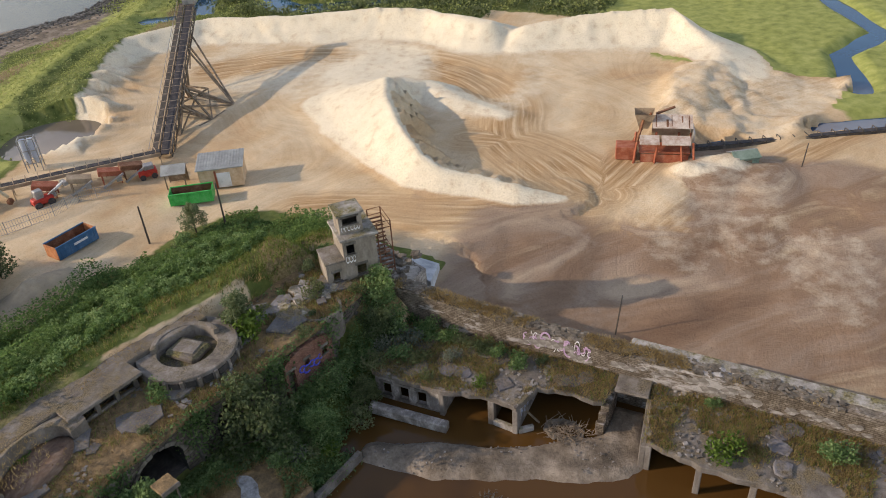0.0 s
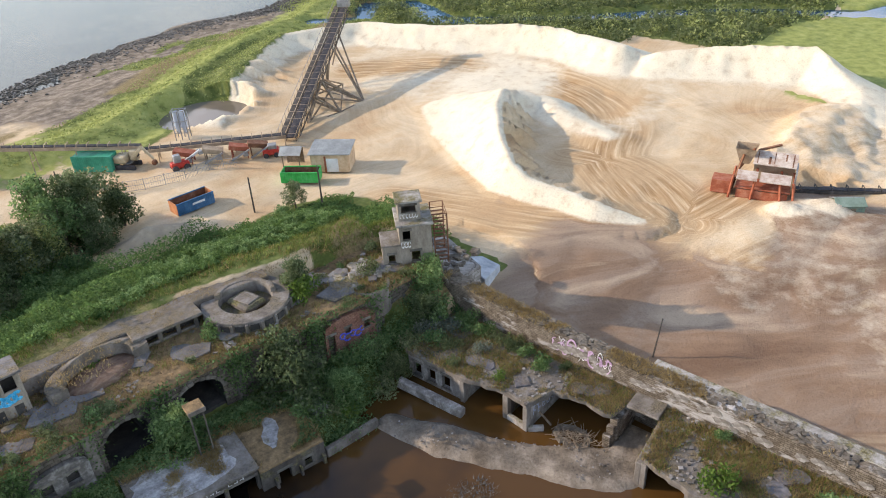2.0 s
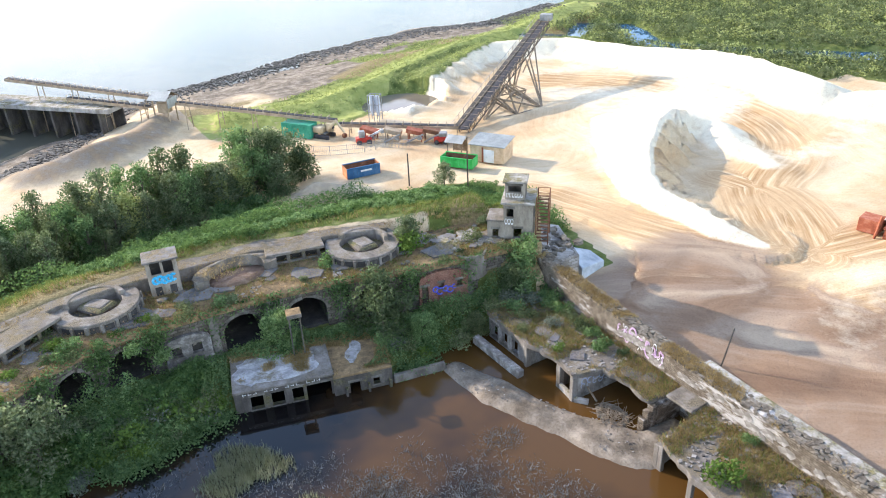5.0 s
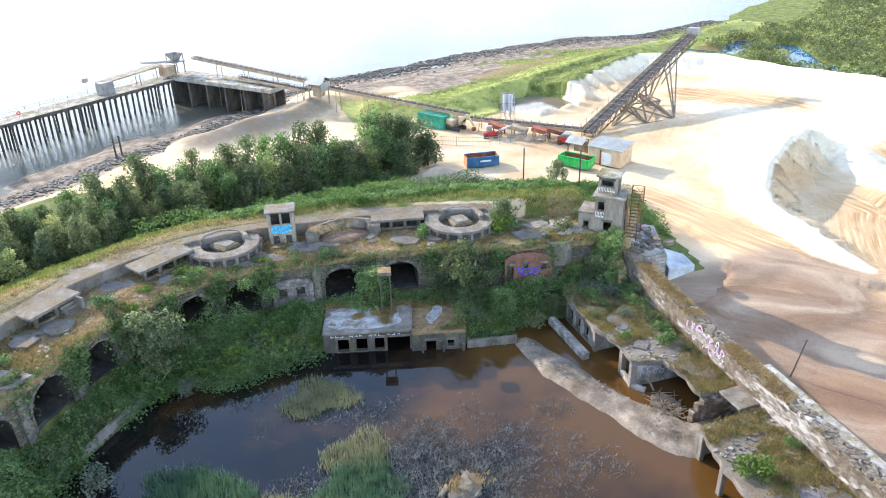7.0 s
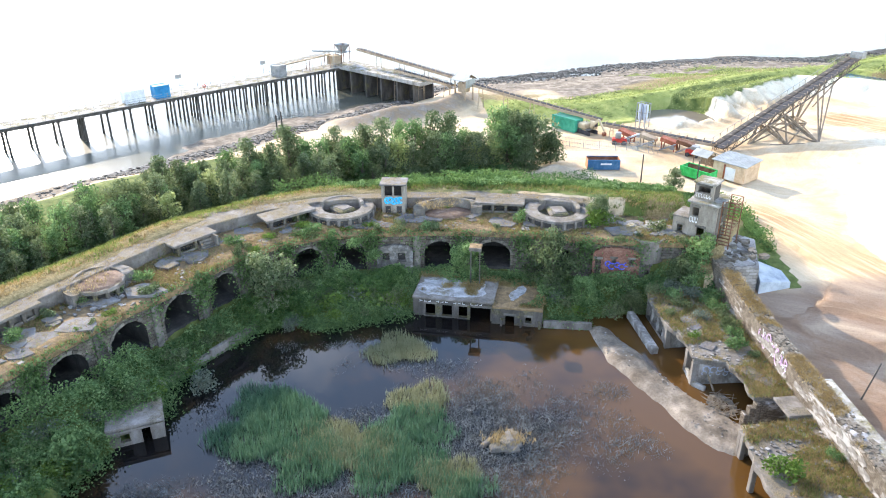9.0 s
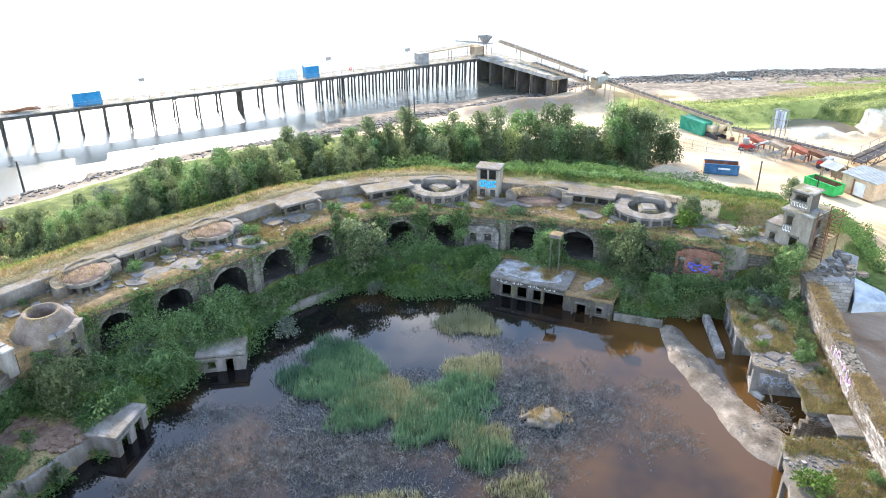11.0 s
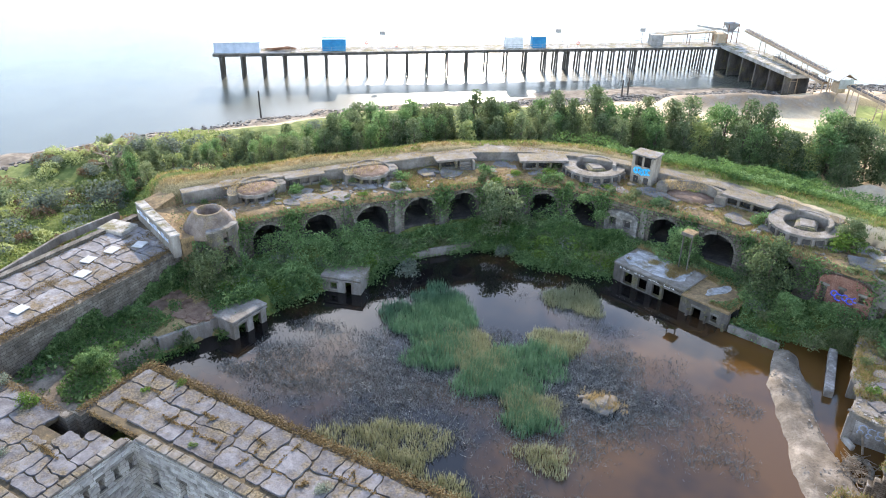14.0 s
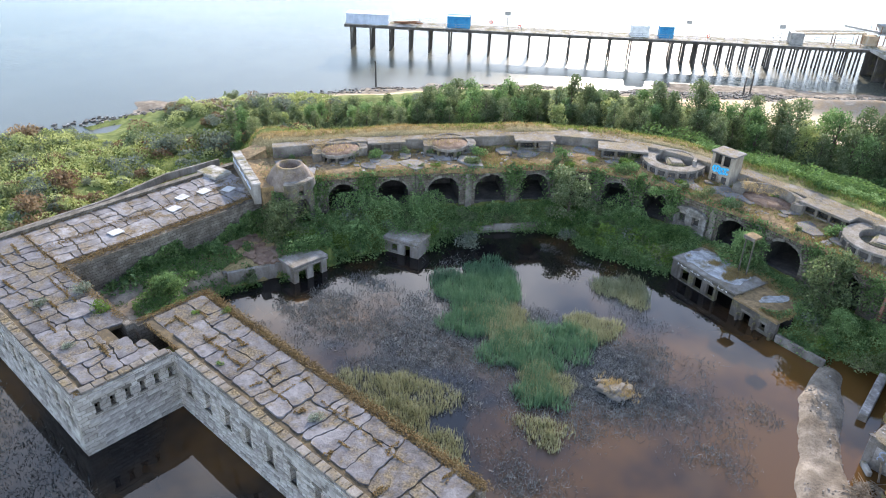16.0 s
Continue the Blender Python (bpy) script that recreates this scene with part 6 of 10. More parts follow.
# hooded drum beside it
t = thing("concrete_hood", "rounded broken concrete hood above the last casemate arch", "turret")
g = Geo()
ring(g, (22.4, 103.2), 1.9, 2.25, 5.0, 8.0, 150, 330, 20)
part("drum_wall", g, CONCRETE, t)
g = Geo()
ring(g, (22.4, 103.2), 0.02, 1.95, 7.3, 7.6, n=20)
part("drum_floor", g, EARTH_DECK, t)
# white ruined front in the arcade
t, ln = local_thing("whitewashed_guardroom", "crumbling whitewashed guardroom front with two dark windows", "building", (-11.3, 108.2), (-6.7, 107.6))
walls_with_slots(t, (0, 0), (ln, 0), 2.0, 5.3, 0.5, [(0.7, 0.95, 3.9, 5.1), (2.7, 1.0, 3.9, 5.1)], LIMEWASH, "front_wall")
g = Geo()
arc = [(ln / 2 - ln / 2 * math.cos(math.pi * k / 12), 5.28 + 0.9 * math.sin(math.pi * k / 12)) for k in range(13)]
v = [(x, 0.0, z) for x, z in arc] + [(x, 0.5, z) for x, z in arc]
g.add(v, [tuple(range(13))[::-1], tuple(range(13, 26))] + [(i, i + 1, i + 14, i + 13) for i in range(12)])
part("gable", g, LIMEWASH, t)
slab(t, "back_wall", (ln / 2, 0.62, 3.8), (ln - 0.2, 0.08, 3.0), INNER_SHADE)
# concrete canopy on posts
t = thing("concrete_canopy", "small mossy concrete canopy on two thin posts", "canopy", at=(0.8, 103.2, 2.6), rz=-15)
slab(t, "canopy_slab", (0, 0, 5.0), (1.5, 1.4, 0.3), EARTH_DECK)
slab(t, "canopy_rim", (0, -0.72, 4.95), (1.5, 0.14, 0.42), CONCRETE, 0.03)
for x in (-0.55, 0.55):
    slab(t, "post", (x, -0.4, 2.3), (0.13, 0.13, 5.2), CONCRETE_DARK, 0.02)
# steps on the rampart
t = thing("rampart_steps", "short flight of broken concrete steps against the parapet", "steps", at=(-31.4, 106.2, DECK_Z - 0.1), rz=42)
for k in range(6):
    slab(t, "step", (0, 0.32 * k, 0.14 + 0.14 * k), (1.6, 0.34, 0.28 + 0.28 * k), CONCRETE, 0.03)
slab(t, "cheek_wall", (0.98, 0.8, 0.8), (0.3, 2.4, 1.7), CONCRETE, 0.04)

# ---- tower ----
t = thing("lookout_tower", "ruined three-storey concrete lookout tower with white graffiti", "tower", at=(25.7, 103.9, 7.3), rz=-44.2)
TW = BUFF_CONC
walls_with_slots(t, (0, 0), (1.9, 0), 0, 2.9, 0.28, [(0.6, 0.7, 1.0, 1.9)], TW, "annex_front")
slab(t, "annex_side", (0.14, 1.7, 1.45), (0.28, 2.8, 2.9), TW, 0.03)
slab(t, "annex_roof", (0.95, 1.55, 2.98), (2.1, 3.3, 0.22), CONCRETE)
walls_with_slots(t, (1.9, -0.05), (5.25, -0.05), 0, 5.2, 0.3, [(1.15, 0.95, 0.95, 2.1), (0.35, 0.8, 3.5, 4.6)], TW, "front_wall")
# this wall and the right side of the cab take the darker concrete
walls_with_slots(t, (5.25, 0.25), (5.25, 3.9), 0, 5.2, 0.3, [(1.2, 0.9, 0.2, 2.2), (1.2, 0.8, 3.4, 4.5)], CONCRETE_DARK, "side_wall")
slab(t, "side_wall", (2.05, 2.0, 2.6), (0.3, 3.5, 5.2), TW, 0.03)
slab(t, "back_wall", (3.57, 3.78, 2.6), (2.7, 0.28, 5.2), TW, 0.03)
slab(t, "inner_floor", (3.6, 2.0, 2.7), (2.7, 3.2, 0.2), INNER_SHADE, 0)
slab(t, "middle_roof", (3.55, 1.85, 5.32), (3.9, 4.5, 0.26), CONCRETE_PALE)
walls_with_slots(t, (2.0, 0.65), (4.3, 0.65), 5.45, 7.5, 0.22, [(0.35, 1.5, 0.95 + 5.45, 1.7 + 5.45)], TW, "cab_front")
slab(t, "cab_side", (2.1, 1.85, 6.47), (0.2, 1.95, 2.05), TW, 0.02)
slab(t, "cab_side", (4.2, 1.85, 6.47), (0.2, 1.95, 2.05), CONCRETE_DARK, 0.02)
slab(t, "cab_back", (3.15, 2.75, 6.1), (1.9, 0.2, 1.3), TW, 0.02)
slab(t, "cab_roof", (3.15, 1.75, 7.6), (2.8, 2.7, 0.24), CONCRETE_PALE)
for k in range(6):
    g = Geo()
    ring(g, (0, 0), 0.12, 0.2, 0, 0.02, 30 * k, 250 + 22 * k, 12, 0.004)
    ob = part("graffiti", g, SPRAY_WHITE, t, "white sprayed scrawl")
    ob.matrix_basis = pose(2.3 + 0.32 * k, 0.635, 6.0, 90, 0, 0) @ Matrix.Diagonal((0.8, 1.6, 1, 1))
for k in range(3):
    g = Geo()
    ring(g, (0, 0), 0.14, 0.22, 0, 0.02, 0, 330, 12, 0.004)
    ob = part("graffiti", g, SPRAY_WHITE, t, "white sprayed scrawl")
    ob.matrix_basis = pose(2.2 + 0.34 * k, -0.062, 3.0, 90, 0, 0) @ Matrix.Diagonal((0.8, 2.0, 1, 1))
for x in (5.6, 7.0):
    for y in (0.4, 3.4):
        g = Geo()
        g.tube((x, y, 0), (x, y, 5.9), 0.07)
        part("stair_post", g, RUST, t)
for k in range(14):
    slab(t, "tread", (6.3, 0.5 + 0.2 * k, 0.4 + 0.35 * k), (1.3, 0.26, 0.06), RUST, 0)
for z in (2.6, 5.2, 5.9):
    g = Geo()
    for a_, b_ in (((5.6, 0.4), (7.0, 0.4)), ((7.0, 0.4), (7.0, 3.4)), ((5.6, 3.4), (7.0, 3.4))):
        g.beam((*a_, z), (*b_, z), 0.06, 0.06)
    part("rail", g, RUST, t)

# broken paving on the slope beside the tower
t = thing("broken_paving", "tumbled pale slabs of broken paving beside the tower", "rubble")
rs = random.Random(52)
for k in range(20):
    x, y = 20.6 + rs.uniform(0, 5.2), 104.2 + rs.uniform(-1.4, 2.6)
    n_, r_ = rs.randrange(4, 7), rs.uniform(0.4, 1.1)
    g = Geo()
    g.prism([(r_ * rs.uniform(0.7, 1.2) * math.cos(2 * math.pi * j / n_), r_ * rs.uniform(0.6, 1.1) * math.sin(2 * math.pi * j / n_)) for j in range(n_)], -0.25, 0.1, 0.04)
    ob = part("paving_slab", g, CONCRETE_PALE, t)
    ob.matrix_basis = pose(x, y, max(ground_at(x, y), DECK_Z + 0.1) + 0.08, rs.uniform(-12, 12), rs.uniform(-12, 12), rs.uniform(0, 360))

# masonry bastion and fallen concrete block below the tower
t = thing("stone_bastion", "broken masonry bastion below the tower with a sloping top", "bastion")
g = Geo()
g.prism([(29.4, 98.0), (34.5, 97.6), (37.4, 104.6), (34.6, 106.6), (31.0, 103.0)], -0.5, [5.9, 5.6, 5.9, 6.3, 6.6], 0.12)
part("masonry_body", g, STONE_PALE, t)
g = Geo()
rs = random.Random(9)
for k in range(60):
    g.box((rs.uniform(30.6, 36), rs.uniform(98.6, 104), 6.0 + rs.uniform(-0.1, 0.2)), (rs.uniform(0.3, 1.1), rs.uniform(0.3, 0.9), rs.uniform(0.2, 0.5)), rs.uniform(0, 180), 0.05)
tagged(part("rubble", g, RUBBLE, t), kind="stuff")
g = Geo()
g.prism([(34.8, 97.3), (39.4, 98.3), (39.6, 101.0), (36.3, 102.0)], 0.3, [3.6, 2.9, 3.1, 4.3], 0.1)
tagged(part("fallen_block", g, material("bluish_concrete", [(0.22, 0.25, 0.28), (0.42, 0.46, 0.5), (0.6, 0.64, 0.67)], 0.5, 6, 0.85, 0.3)), "large pale bluish concrete block tilted against the bastion", "block")

# ---- east gallery ruins along the flank wall ----
gal = thing("ruined_gallery", "half-collapsed concrete gallery with open fronts over brown water", "ruin")
ROOF_A = [(20.6, 97.2), (20.3, 90.2), (20.9, 86.0), (20.5, 83.1), (23.4, 82.0), (23.8, 79.0), (23.5, 76.3), (27.3, 75.7), (28.6, 97.6)]


def crumbled(poly, step, amt, seed):
    """The outline with broken, uneven edges."""
    r = random.Random(seed)
    out = []
    for a_, b_ in zip(poly, poly[1:] + poly[:1]):
        n_ = max(1, int(math.dist(a_, b_) / step))
        for i in range(n_):
            f = (i + r.uniform(-0.2, 0.2) * (i > 0)) / n_
            out.append((a_[0] + (b_[0] - a_[0]) * f + r.uniform(-amt, amt), a_[1] + (b_[1] - a_[1]) * f + r.uniform(-amt, amt)))
    return out


g = Geo()
g.prism(crumbled(ROOF_A, 0.7, 0.16, 1), 2.7, 3.25, 0.08)
part("roof_slab", g, APRON, gal)
ROOF_B = [(20.5, 72.2), (19.2, 67.9), (18.7, 60), (18.0, 44), (25.4, 44), (26.5, 60), (27.2, 72.6)]
g = Geo()
g.prism(crumbled(ROOF_B, 0.7, 0.16, 2), 2.65, 3.22, 0.08)
part("roof_slab", g, APRON, gal)
slab(gal, "bridge_slab", (26.1, 74.2, 3.45), (2.2, 2.9, 0.28), CONCRETE)
walls_with_slots(gal, (20.75, 97.0), (20.65, 90.2), -0.8, 2.71, 0.4, [(0.6, 1.0, 0.5, 2.0), (2.4, 1.0, 0.5, 2.0), (4.2, 1.0, 0.5, 2.0)], WHITEWASH, "front_wall")
for (x, y), sz in (((20.7, 90.2), (0.6, 0.5)), ((21.15, 85.6), (0.6, 0.6)), ((20.85, 83.25), (0.75, 0.5))):
    slab(gal, "column", (x, y, 0.96), (*sz, 3.52), CONCRETE, 0.05)
for x0, x1, y in ((20.9, 27.9, 90.2), (21.4, 27.7, 85.6), (21.1, 27.6, 83.2)):
    g = Geo()
    g.beam((x0, y, 0.96), (x1, y - 0.3, 0.96), 0.3, 3.5, 0.03)
    part("cross_wall", g, WHITEWASH if y in (83.2, 90.2) else CONCRETE_DARK, gal)
# torn end wall of the fallen bay, stepping down to the water
g = Geo()
for k, (x0_, x1_, top_) in enumerate(((22.7, 23.1, 1.5), (23.1, 23.6, 2.2), (23.6, 24.1, 2.72), (24.1, 27.3, 2.72))):
    g.box(((x0_ + x1_) / 2, 76.3 - 0.1 * k, (top_ - 0.8) / 2), (x1_ - x0_, 0.75 - 0.05 * (k % 2), top_ + 0.8), 0, 0.06)
part("torn_end_wall", g, FLANK_STONE, gal, "brown torn masonry end wall")
g = Geo()
g.beam((20.7, 83.0, 0.25), (21.6, 81.9, 0.2), 0.4, 0.6, 0.05)
part("fallen_sill", g, CONCRETE_PALE, gal)
for y_, z_, r_ in ((83.07, 1.9, 0.55), (83.06, 1.4, 0.4)):
    for k in range(5):
        g = Geo()
        ring(g, (0, 0), r_ * 0.5, r_ * 0.72, 0, 0.02, 50 * k, 50 * k + 230, 14, 0.004)
        ob = part("graffiti", g, SPRAY_PALE, gal, "pale blue sprayed loops on the whitewashed wall")
        ob.matrix_basis = pose(21.4 + 0.75 * k + r_, y_ - 0.04 * k - 0.06, z_ - 0.12 * (k % 2), 90, 0, 0)
g = Geo()
g.beam((21.05, 85.4, 0.2), (20.75, 83.4, 0.2), 0.4, 0.8, 0.05)
part("fallen_sill", g, CONCRETE_PALE, gal)
g = Geo()
g.beam((22.4, 81.6, 0.1), (22.0, 82.6, 1.5), 0.14, 0.16)
part("leaning_timber", g, WOOD, gal)
for k in range(8):
    y = 71.9 - 4.05 * k
    slab(gal, "column", (20.55 if k == 0 else 19.5 - 0.06 * k, y, 0.94), (0.45, 0.5, 3.48), CONCRETE, 0.05)
g = Geo()
g.beam((25.0, 44, 0.92), (26.6, 72, 0.92), 0.3, 3.44)
part("back_wall", g, CONCRETE_DARK, gal)
g = Geo()
g.beam((20.3, 72.35, 0.92), (27.0, 72.75, 0.92), 0.5, 3.4, 0.06)
part("end_wall", g, CONCRETE, gal)
for k in range(26):
    on_a = k < 15
    rs = random.Random(100 + k)
    x, y = (rs.uniform(21.6, 26.8), rs.uniform(84, 95)) if on_a and k > 2 else ((rs.uniform(24.8, 26.6), rs.uniform(77.5, 82)) if on_a else (rs.uniform(20.6, 25.6), rs.uniform(50, 70.5)))
    g = Geo()
    n_ = 8
    g.prism([(x + rs.uniform(0.6, 1.1) * math.cos(2 * math.pi * i / n_), y + rs.uniform(0.6, 1.1) * math.sin(2 * math.pi * i / n_)) for i in range(n_)], 3.1, 3.34 + rs.uniform(0, 0.08), 0.05)
    part("roof_patch", g, SLAB, gal, "bare bluish-grey slab patch")
g = Geo()
g.beam((18.9, 89.0, 0.35), (18.6, 96.6, 0.75), 0.85, 0.95, 0.08)
tagged(part("fallen_beam", g, WHITEWASH), "long whitewashed concrete beam lying in the water", "beam")
g = Geo()
for k in range(150):
    rs = random.Random(400 + k)
    x, y = 21.9 + rs.gauss(0, 0.6), 79.0 + rs.gauss(0, 0.9)
    g.tube((x, y, 0.25), (x + rs.uniform(-1.0, 1.0), y + rs.uniform(-1.0, 1.0), 0.3 + rs.uniform(0.0, 0.35)), 0.035, 0.025, 5)
tagged(part("brushwood_heap", g, WOOD), "heap of grey brushwood in the flooded gallery", "brushwood", kind="stuff")
g = Geo()
rs = random.Random(12)
for k in range(16):
    a_ = 2 * math.pi * k / 16
    g.box((22.2 + 1.0 * math.cos(a_), 79.3 + 1.5 * math.sin(a_), 0.1), (0.7, 0.5, 0.35), rs.uniform(0, 180), 0.08)
tagged(part("rubble", g, RUBBLE, gal), kind="stuff")
# graffiti panel on the flank wall, capping rubble
for k in range(34):
    y = 84.8 - 0.19 * k
    g = Geo()
    r_ = 0.14 + 0.05 * ((k * 5) % 4)
    ring(g, (0, 0), r_, r_ + 0.05 + 0.02 * (k % 3), 0, 0.02 + 0.001 * k, (67 * k) % 360, (67 * k) % 360 + 100 + (41 * k) % 170, 10, 0.004)
    ob = part("graffiti", g, SPRAY_PINK if k % 3 else SPRAY_WHITE, flank, "pink and white sprayed loops")
    ob.matrix_basis = pose(28.8 - 0.88 + 0.05 * (y - 82) if y > 82 else 28.8 - 0.88 + 0.0857 * (y - 82), y, 4.75 + 0.25 * math.sin(2.4 * k), 90, 0, -90) @ Matrix.Diagonal((0.8 + 0.3 * (k % 3), 1.2 + 0.4 * (k % 4), 1, 1))
rs = random.Random(77)
for a_, b_, z0, z1, n_ in (((28.08, 85.3), (27.64, 78.6), 3.4, 5.3, 9), ((27.08, 70.4), (26.7, 64.0), 3.4, 5.3, 7), ((26.52, 62.0), (26.02, 56.0), 3.4, 5.2, 7), ((27.4, 76.0), (27.12, 71.0), 3.8, 5.4, 5)):
    for k in range(n_):
        f = (k + rs.uniform(0.1, 0.9)) / n_
        r_ = rs.uniform(0.35, 0.85)
        zc = rs.uniform(z0 + 0.4, z1 - 0.3)
        pts = [(r_ * rs.uniform(0.7, 1.3) * math.cos(2 * math.pi * i / 11), 0.62 * r_ * rs.uniform(0.6, 1.2) * math.sin(2 * math.pi * i / 11)) for i in range(11)]
        g = Geo()
        g.prism(pts, 0, 0.02)
        ob = part("whitewash_patch", g, WHITEWASH, flank)
        ob.matrix_basis = pose(a_[0] + (b_[0] - a_[0]) * f - 0.02, a_[1] + (b_[1] - a_[1]) * f, zc, 90, 0, -90 - 2)
g = Geo()
rs = random.Random(21)
for k in range(760):
    f = rs.uniform(0, 1) * 5.0
    i = int(f)
    p, q = WALL[i], WALL[i + 1]
    s = f - i
    x, y = p[0] + (q[0] - p[0]) * s, p[1] + (q[1] - p[1]) * s
    g.box((x + rs.uniform(-0.75, 0.75), y, WALL_TOP[i] + (WALL_TOP[i + 1] - WALL_TOP[i]) * s + 0.02 + rs.uniform(-0.05, 0.06)), (rs.uniform(0.2, 0.6), rs.uniform(0.15, 0.4), rs.uniform(0.1, 0.2)), rs.uniform(60, 120))
tagged(part("capping_rubble", g, RUBBLE, flank), kind="stuff")
g = Geo()
g.beam((29.35, 75.2, 4.35), (27.3, 47, 4.35), 1.4, 2.6, 0.08)
part("concrete_backing", g, CONCRETE_PALE, flank, "pale concrete strip backing the old wall")
# broken island in the pond
t = thing("rubble_island", "broken brick and concrete chunk with yellow grass in the pond", "rubble", at=(0.0, 76.2, 0))
rs = random.Random(5)
for k in range(24):
    a_, r_ = rs.uniform(0, 6.28), rs.uniform(0, 1.7)
    g = Geo()
    g.box((r_ * math.cos(a_) * 1.25, r_ * math.sin(a_) * 0.8, rs.uniform(-0.1, 0.5) * (1.2 - r_ / 2.0)), (rs.uniform(0.5, 1.5), rs.uniform(0.4, 1.0), rs.uniform(0.25, 0.6)), rs.uniform(0, 180), 0.1)
    part("chunk", g, CONCRETE, t)

# ---- pier ----
P0, P1 = Vector((-118.6, 143.4, 0)), Vector((-17.5, 219.0, 0))
PU = (P1 - P0).normalized()
PN = Vector((-PU.y, PU.x, 0))
PL = (P1 - P0).length
DECK = 6.2
pier = thing("pier", "long timber pier on dark piles across the river shallows", "pier")


def on_pier(s, d, z):
    return P0 + PU * s + PN * d + Vector((0, 0, z))


for a_, b_, lo in ((0, 0.58, 0.0), (0.58, 1, 0.0)):
    g = Geo()
    g.beam(on_pier(PL * a_, 2.6, DECK - 0.12), on_pier(PL * b_ - 0.01, 2.6, DECK - 0.12), 5.6, 0.24)
    part("deck", g, CONCRETE_PALE, pier)
for d in (-0.05, 5.3):
    g = Geo()
    g.beam(on_pier(0, d, DECK - 0.42), on_pier(PL, d, DECK - 0.42), 0.4, 0.62)
    part("edge_girder", g, TIMBER, pier)
s = 1.5
k = 0
while s < PL - 1:
    n_ = 4 if s < 26 or k % 6 == 0 else (3 if s > PL * 0.58 else 2)
    for j in range(n_):
        d = 0.3 + 4.6 * j / max(1, n_ - 1)
        g = Geo()
        g.tube(on_pier(s, d, -2), on_pier(s + (0.25 if j else 0), d, DECK - 0.7), 0.24, 0.22, 8)
        part("support_post", g, TIMBER, pier)
    g = Geo()
    g.beam(on_pier(s, -0.1, DECK - 0.85), on_pier(s, 5.4, DECK - 0.85), 0.4, 0.4)
    part("cross_head", g, TIMBER, pier)
    s += 4.9 if s < PL * 0.62 else 2.9
    k += 1
k = 0
s = 18.0
while s < PL:
    for d in (0.1, 5.2):
        g = Geo()
        g.tube(on_pier(s, d, DECK), on_pier(s, d, DECK + 1.1), 0.045, 0.045, 5)
        part("rail_post", g, STEEL, pier)
    s += 3.2
for d in (0.1, 5.2):
    for z in (0.6, 1.1):
        g = Geo()
        g.beam(on_pier(18, d, DECK + z), on_pier(PL, d, DECK + z), 0.05, 0.05)
        part("handrail", g, STEEL, pier)


def container(name, label, at, rz, ln, mat, wd=2.44, h=2.6, group=""):
    t = thing(name, label, "container", group, at=at, rz=rz)
    g = Geo()
    g.box((0, 0, h / 2 + 0.05), (ln - 0.1, wd - 0.1, h - 0.15))
    part("body", g, mat, t)
    n_ = int(ln / 0.34)
    for j in range(n_):
        for sd in (-1, 1):
            slab(t, "corrugation", (-ln / 2 + 0.3 + j * (ln - 0.6) / (n_ - 1), sd * (wd / 2 - 0.03), h / 2 + 0.05), (0.16, 0.06, h - 0.4), mat, 0)
    for x in (-ln / 2 + 0.08, ln / 2 - 0.08):
        for y in (-wd / 2 + 0.08, wd / 2 - 0.08):
            slab(t, "corner_post", (x, y, h / 2 + 0.05), (0.16, 0.16, h), mat, 0.02)
    for y in (-wd / 2 + 0.06, wd / 2 - 0.06):
        for z in (0.1, h):
            slab(t, "rail", (0, y, z), (ln - 0.2, 0.12, 0.14), mat, 0)
    for y in (-0.4, -0.15, 0.15, 0.4):
        slab(t, "door_bar", (ln / 2 - 0.03, y, h / 2), (0.05, 0.04, h - 0.5), STEEL, 0)
    return t


prz = math.degrees(math.atan2(PU.y, PU.x))
GREY_BLUE = material("grey_blue_cladding", [(0.28, 0.33, 0.42), (0.42, 0.48, 0.58), (0.55, 0.6, 0.68)], 0.5, 6, 0.5, 0.1)
p = on_pier(5.6, 2.0, DECK)
t = thing("pier_shed", "long grey-blue clad shed at the pier's end", "shed", at=p, rz=prz)
slab(t, "wall", (0, 0, 1.15), (10.4, 3.4, 2.3), GREY_BLUE)
slab(t, "roof", (0, 0, 2.4), (10.7, 3.7, 0.22), GREY_BLUE)
for j in range(14):
    slab(t, "cladding_rib", (-4.9 + 0.75 * j, -1.72, 1.15), (0.1, 0.06, 2.1), GREY_BLUE, 0)
for s, mat, ln, lab in ((28.2, BLUE_BRIGHT, 5.6, "bright blue container on the pier"), (72.0, WHITE_PAINT, 4.4, "white site cabin on the pier"), (78.2, BLUE_BRIGHT, 3.4, "small bright blue tank cabin on the pier"),
                       (108.5, STEEL, 3.0, "grey metal cabin on the pier")):
    container("pier_cabin", lab, on_pier(s, 2.2, DECK), prz, ln, mat, 2.4, 2.7, "cabins on the pier")
t = thing("gangway_stack", "rusty gangway sections stacked on the pier", "scrap", at=on_pier(15.5, 2.4, DECK), rz=prz)
rs = random.Random(8)
for j in range(14):
    g = Geo()
    z = 0.15 + 0.12 * (j % 5)
    g.beam((rs.uniform(-4, -1), rs.uniform(-1, 1), z), (rs.uniform(1, 4), rs.uniform(-1, 1), z + rs.uniform(0, 0.5)), 0.18, 0.14)
    part("girder", g, RUST, t)
for s in (40, 84, 106):
    t = thing("notice_board", "grey notice board on a thin post at the pier's edge", "sign", "notice boards on the pier", at=on_pier(s, 5.2, DECK), rz=prz)
    g = Geo()
    g.tube((0, 0, 0), (0, 0, 3.4), 0.06, 0.05, 6)
    part("post", g, STEEL, t)
    slab(t, "board", (0, 0, 3.2), (1.4, 0.08, 0.9), STEEL, 0)
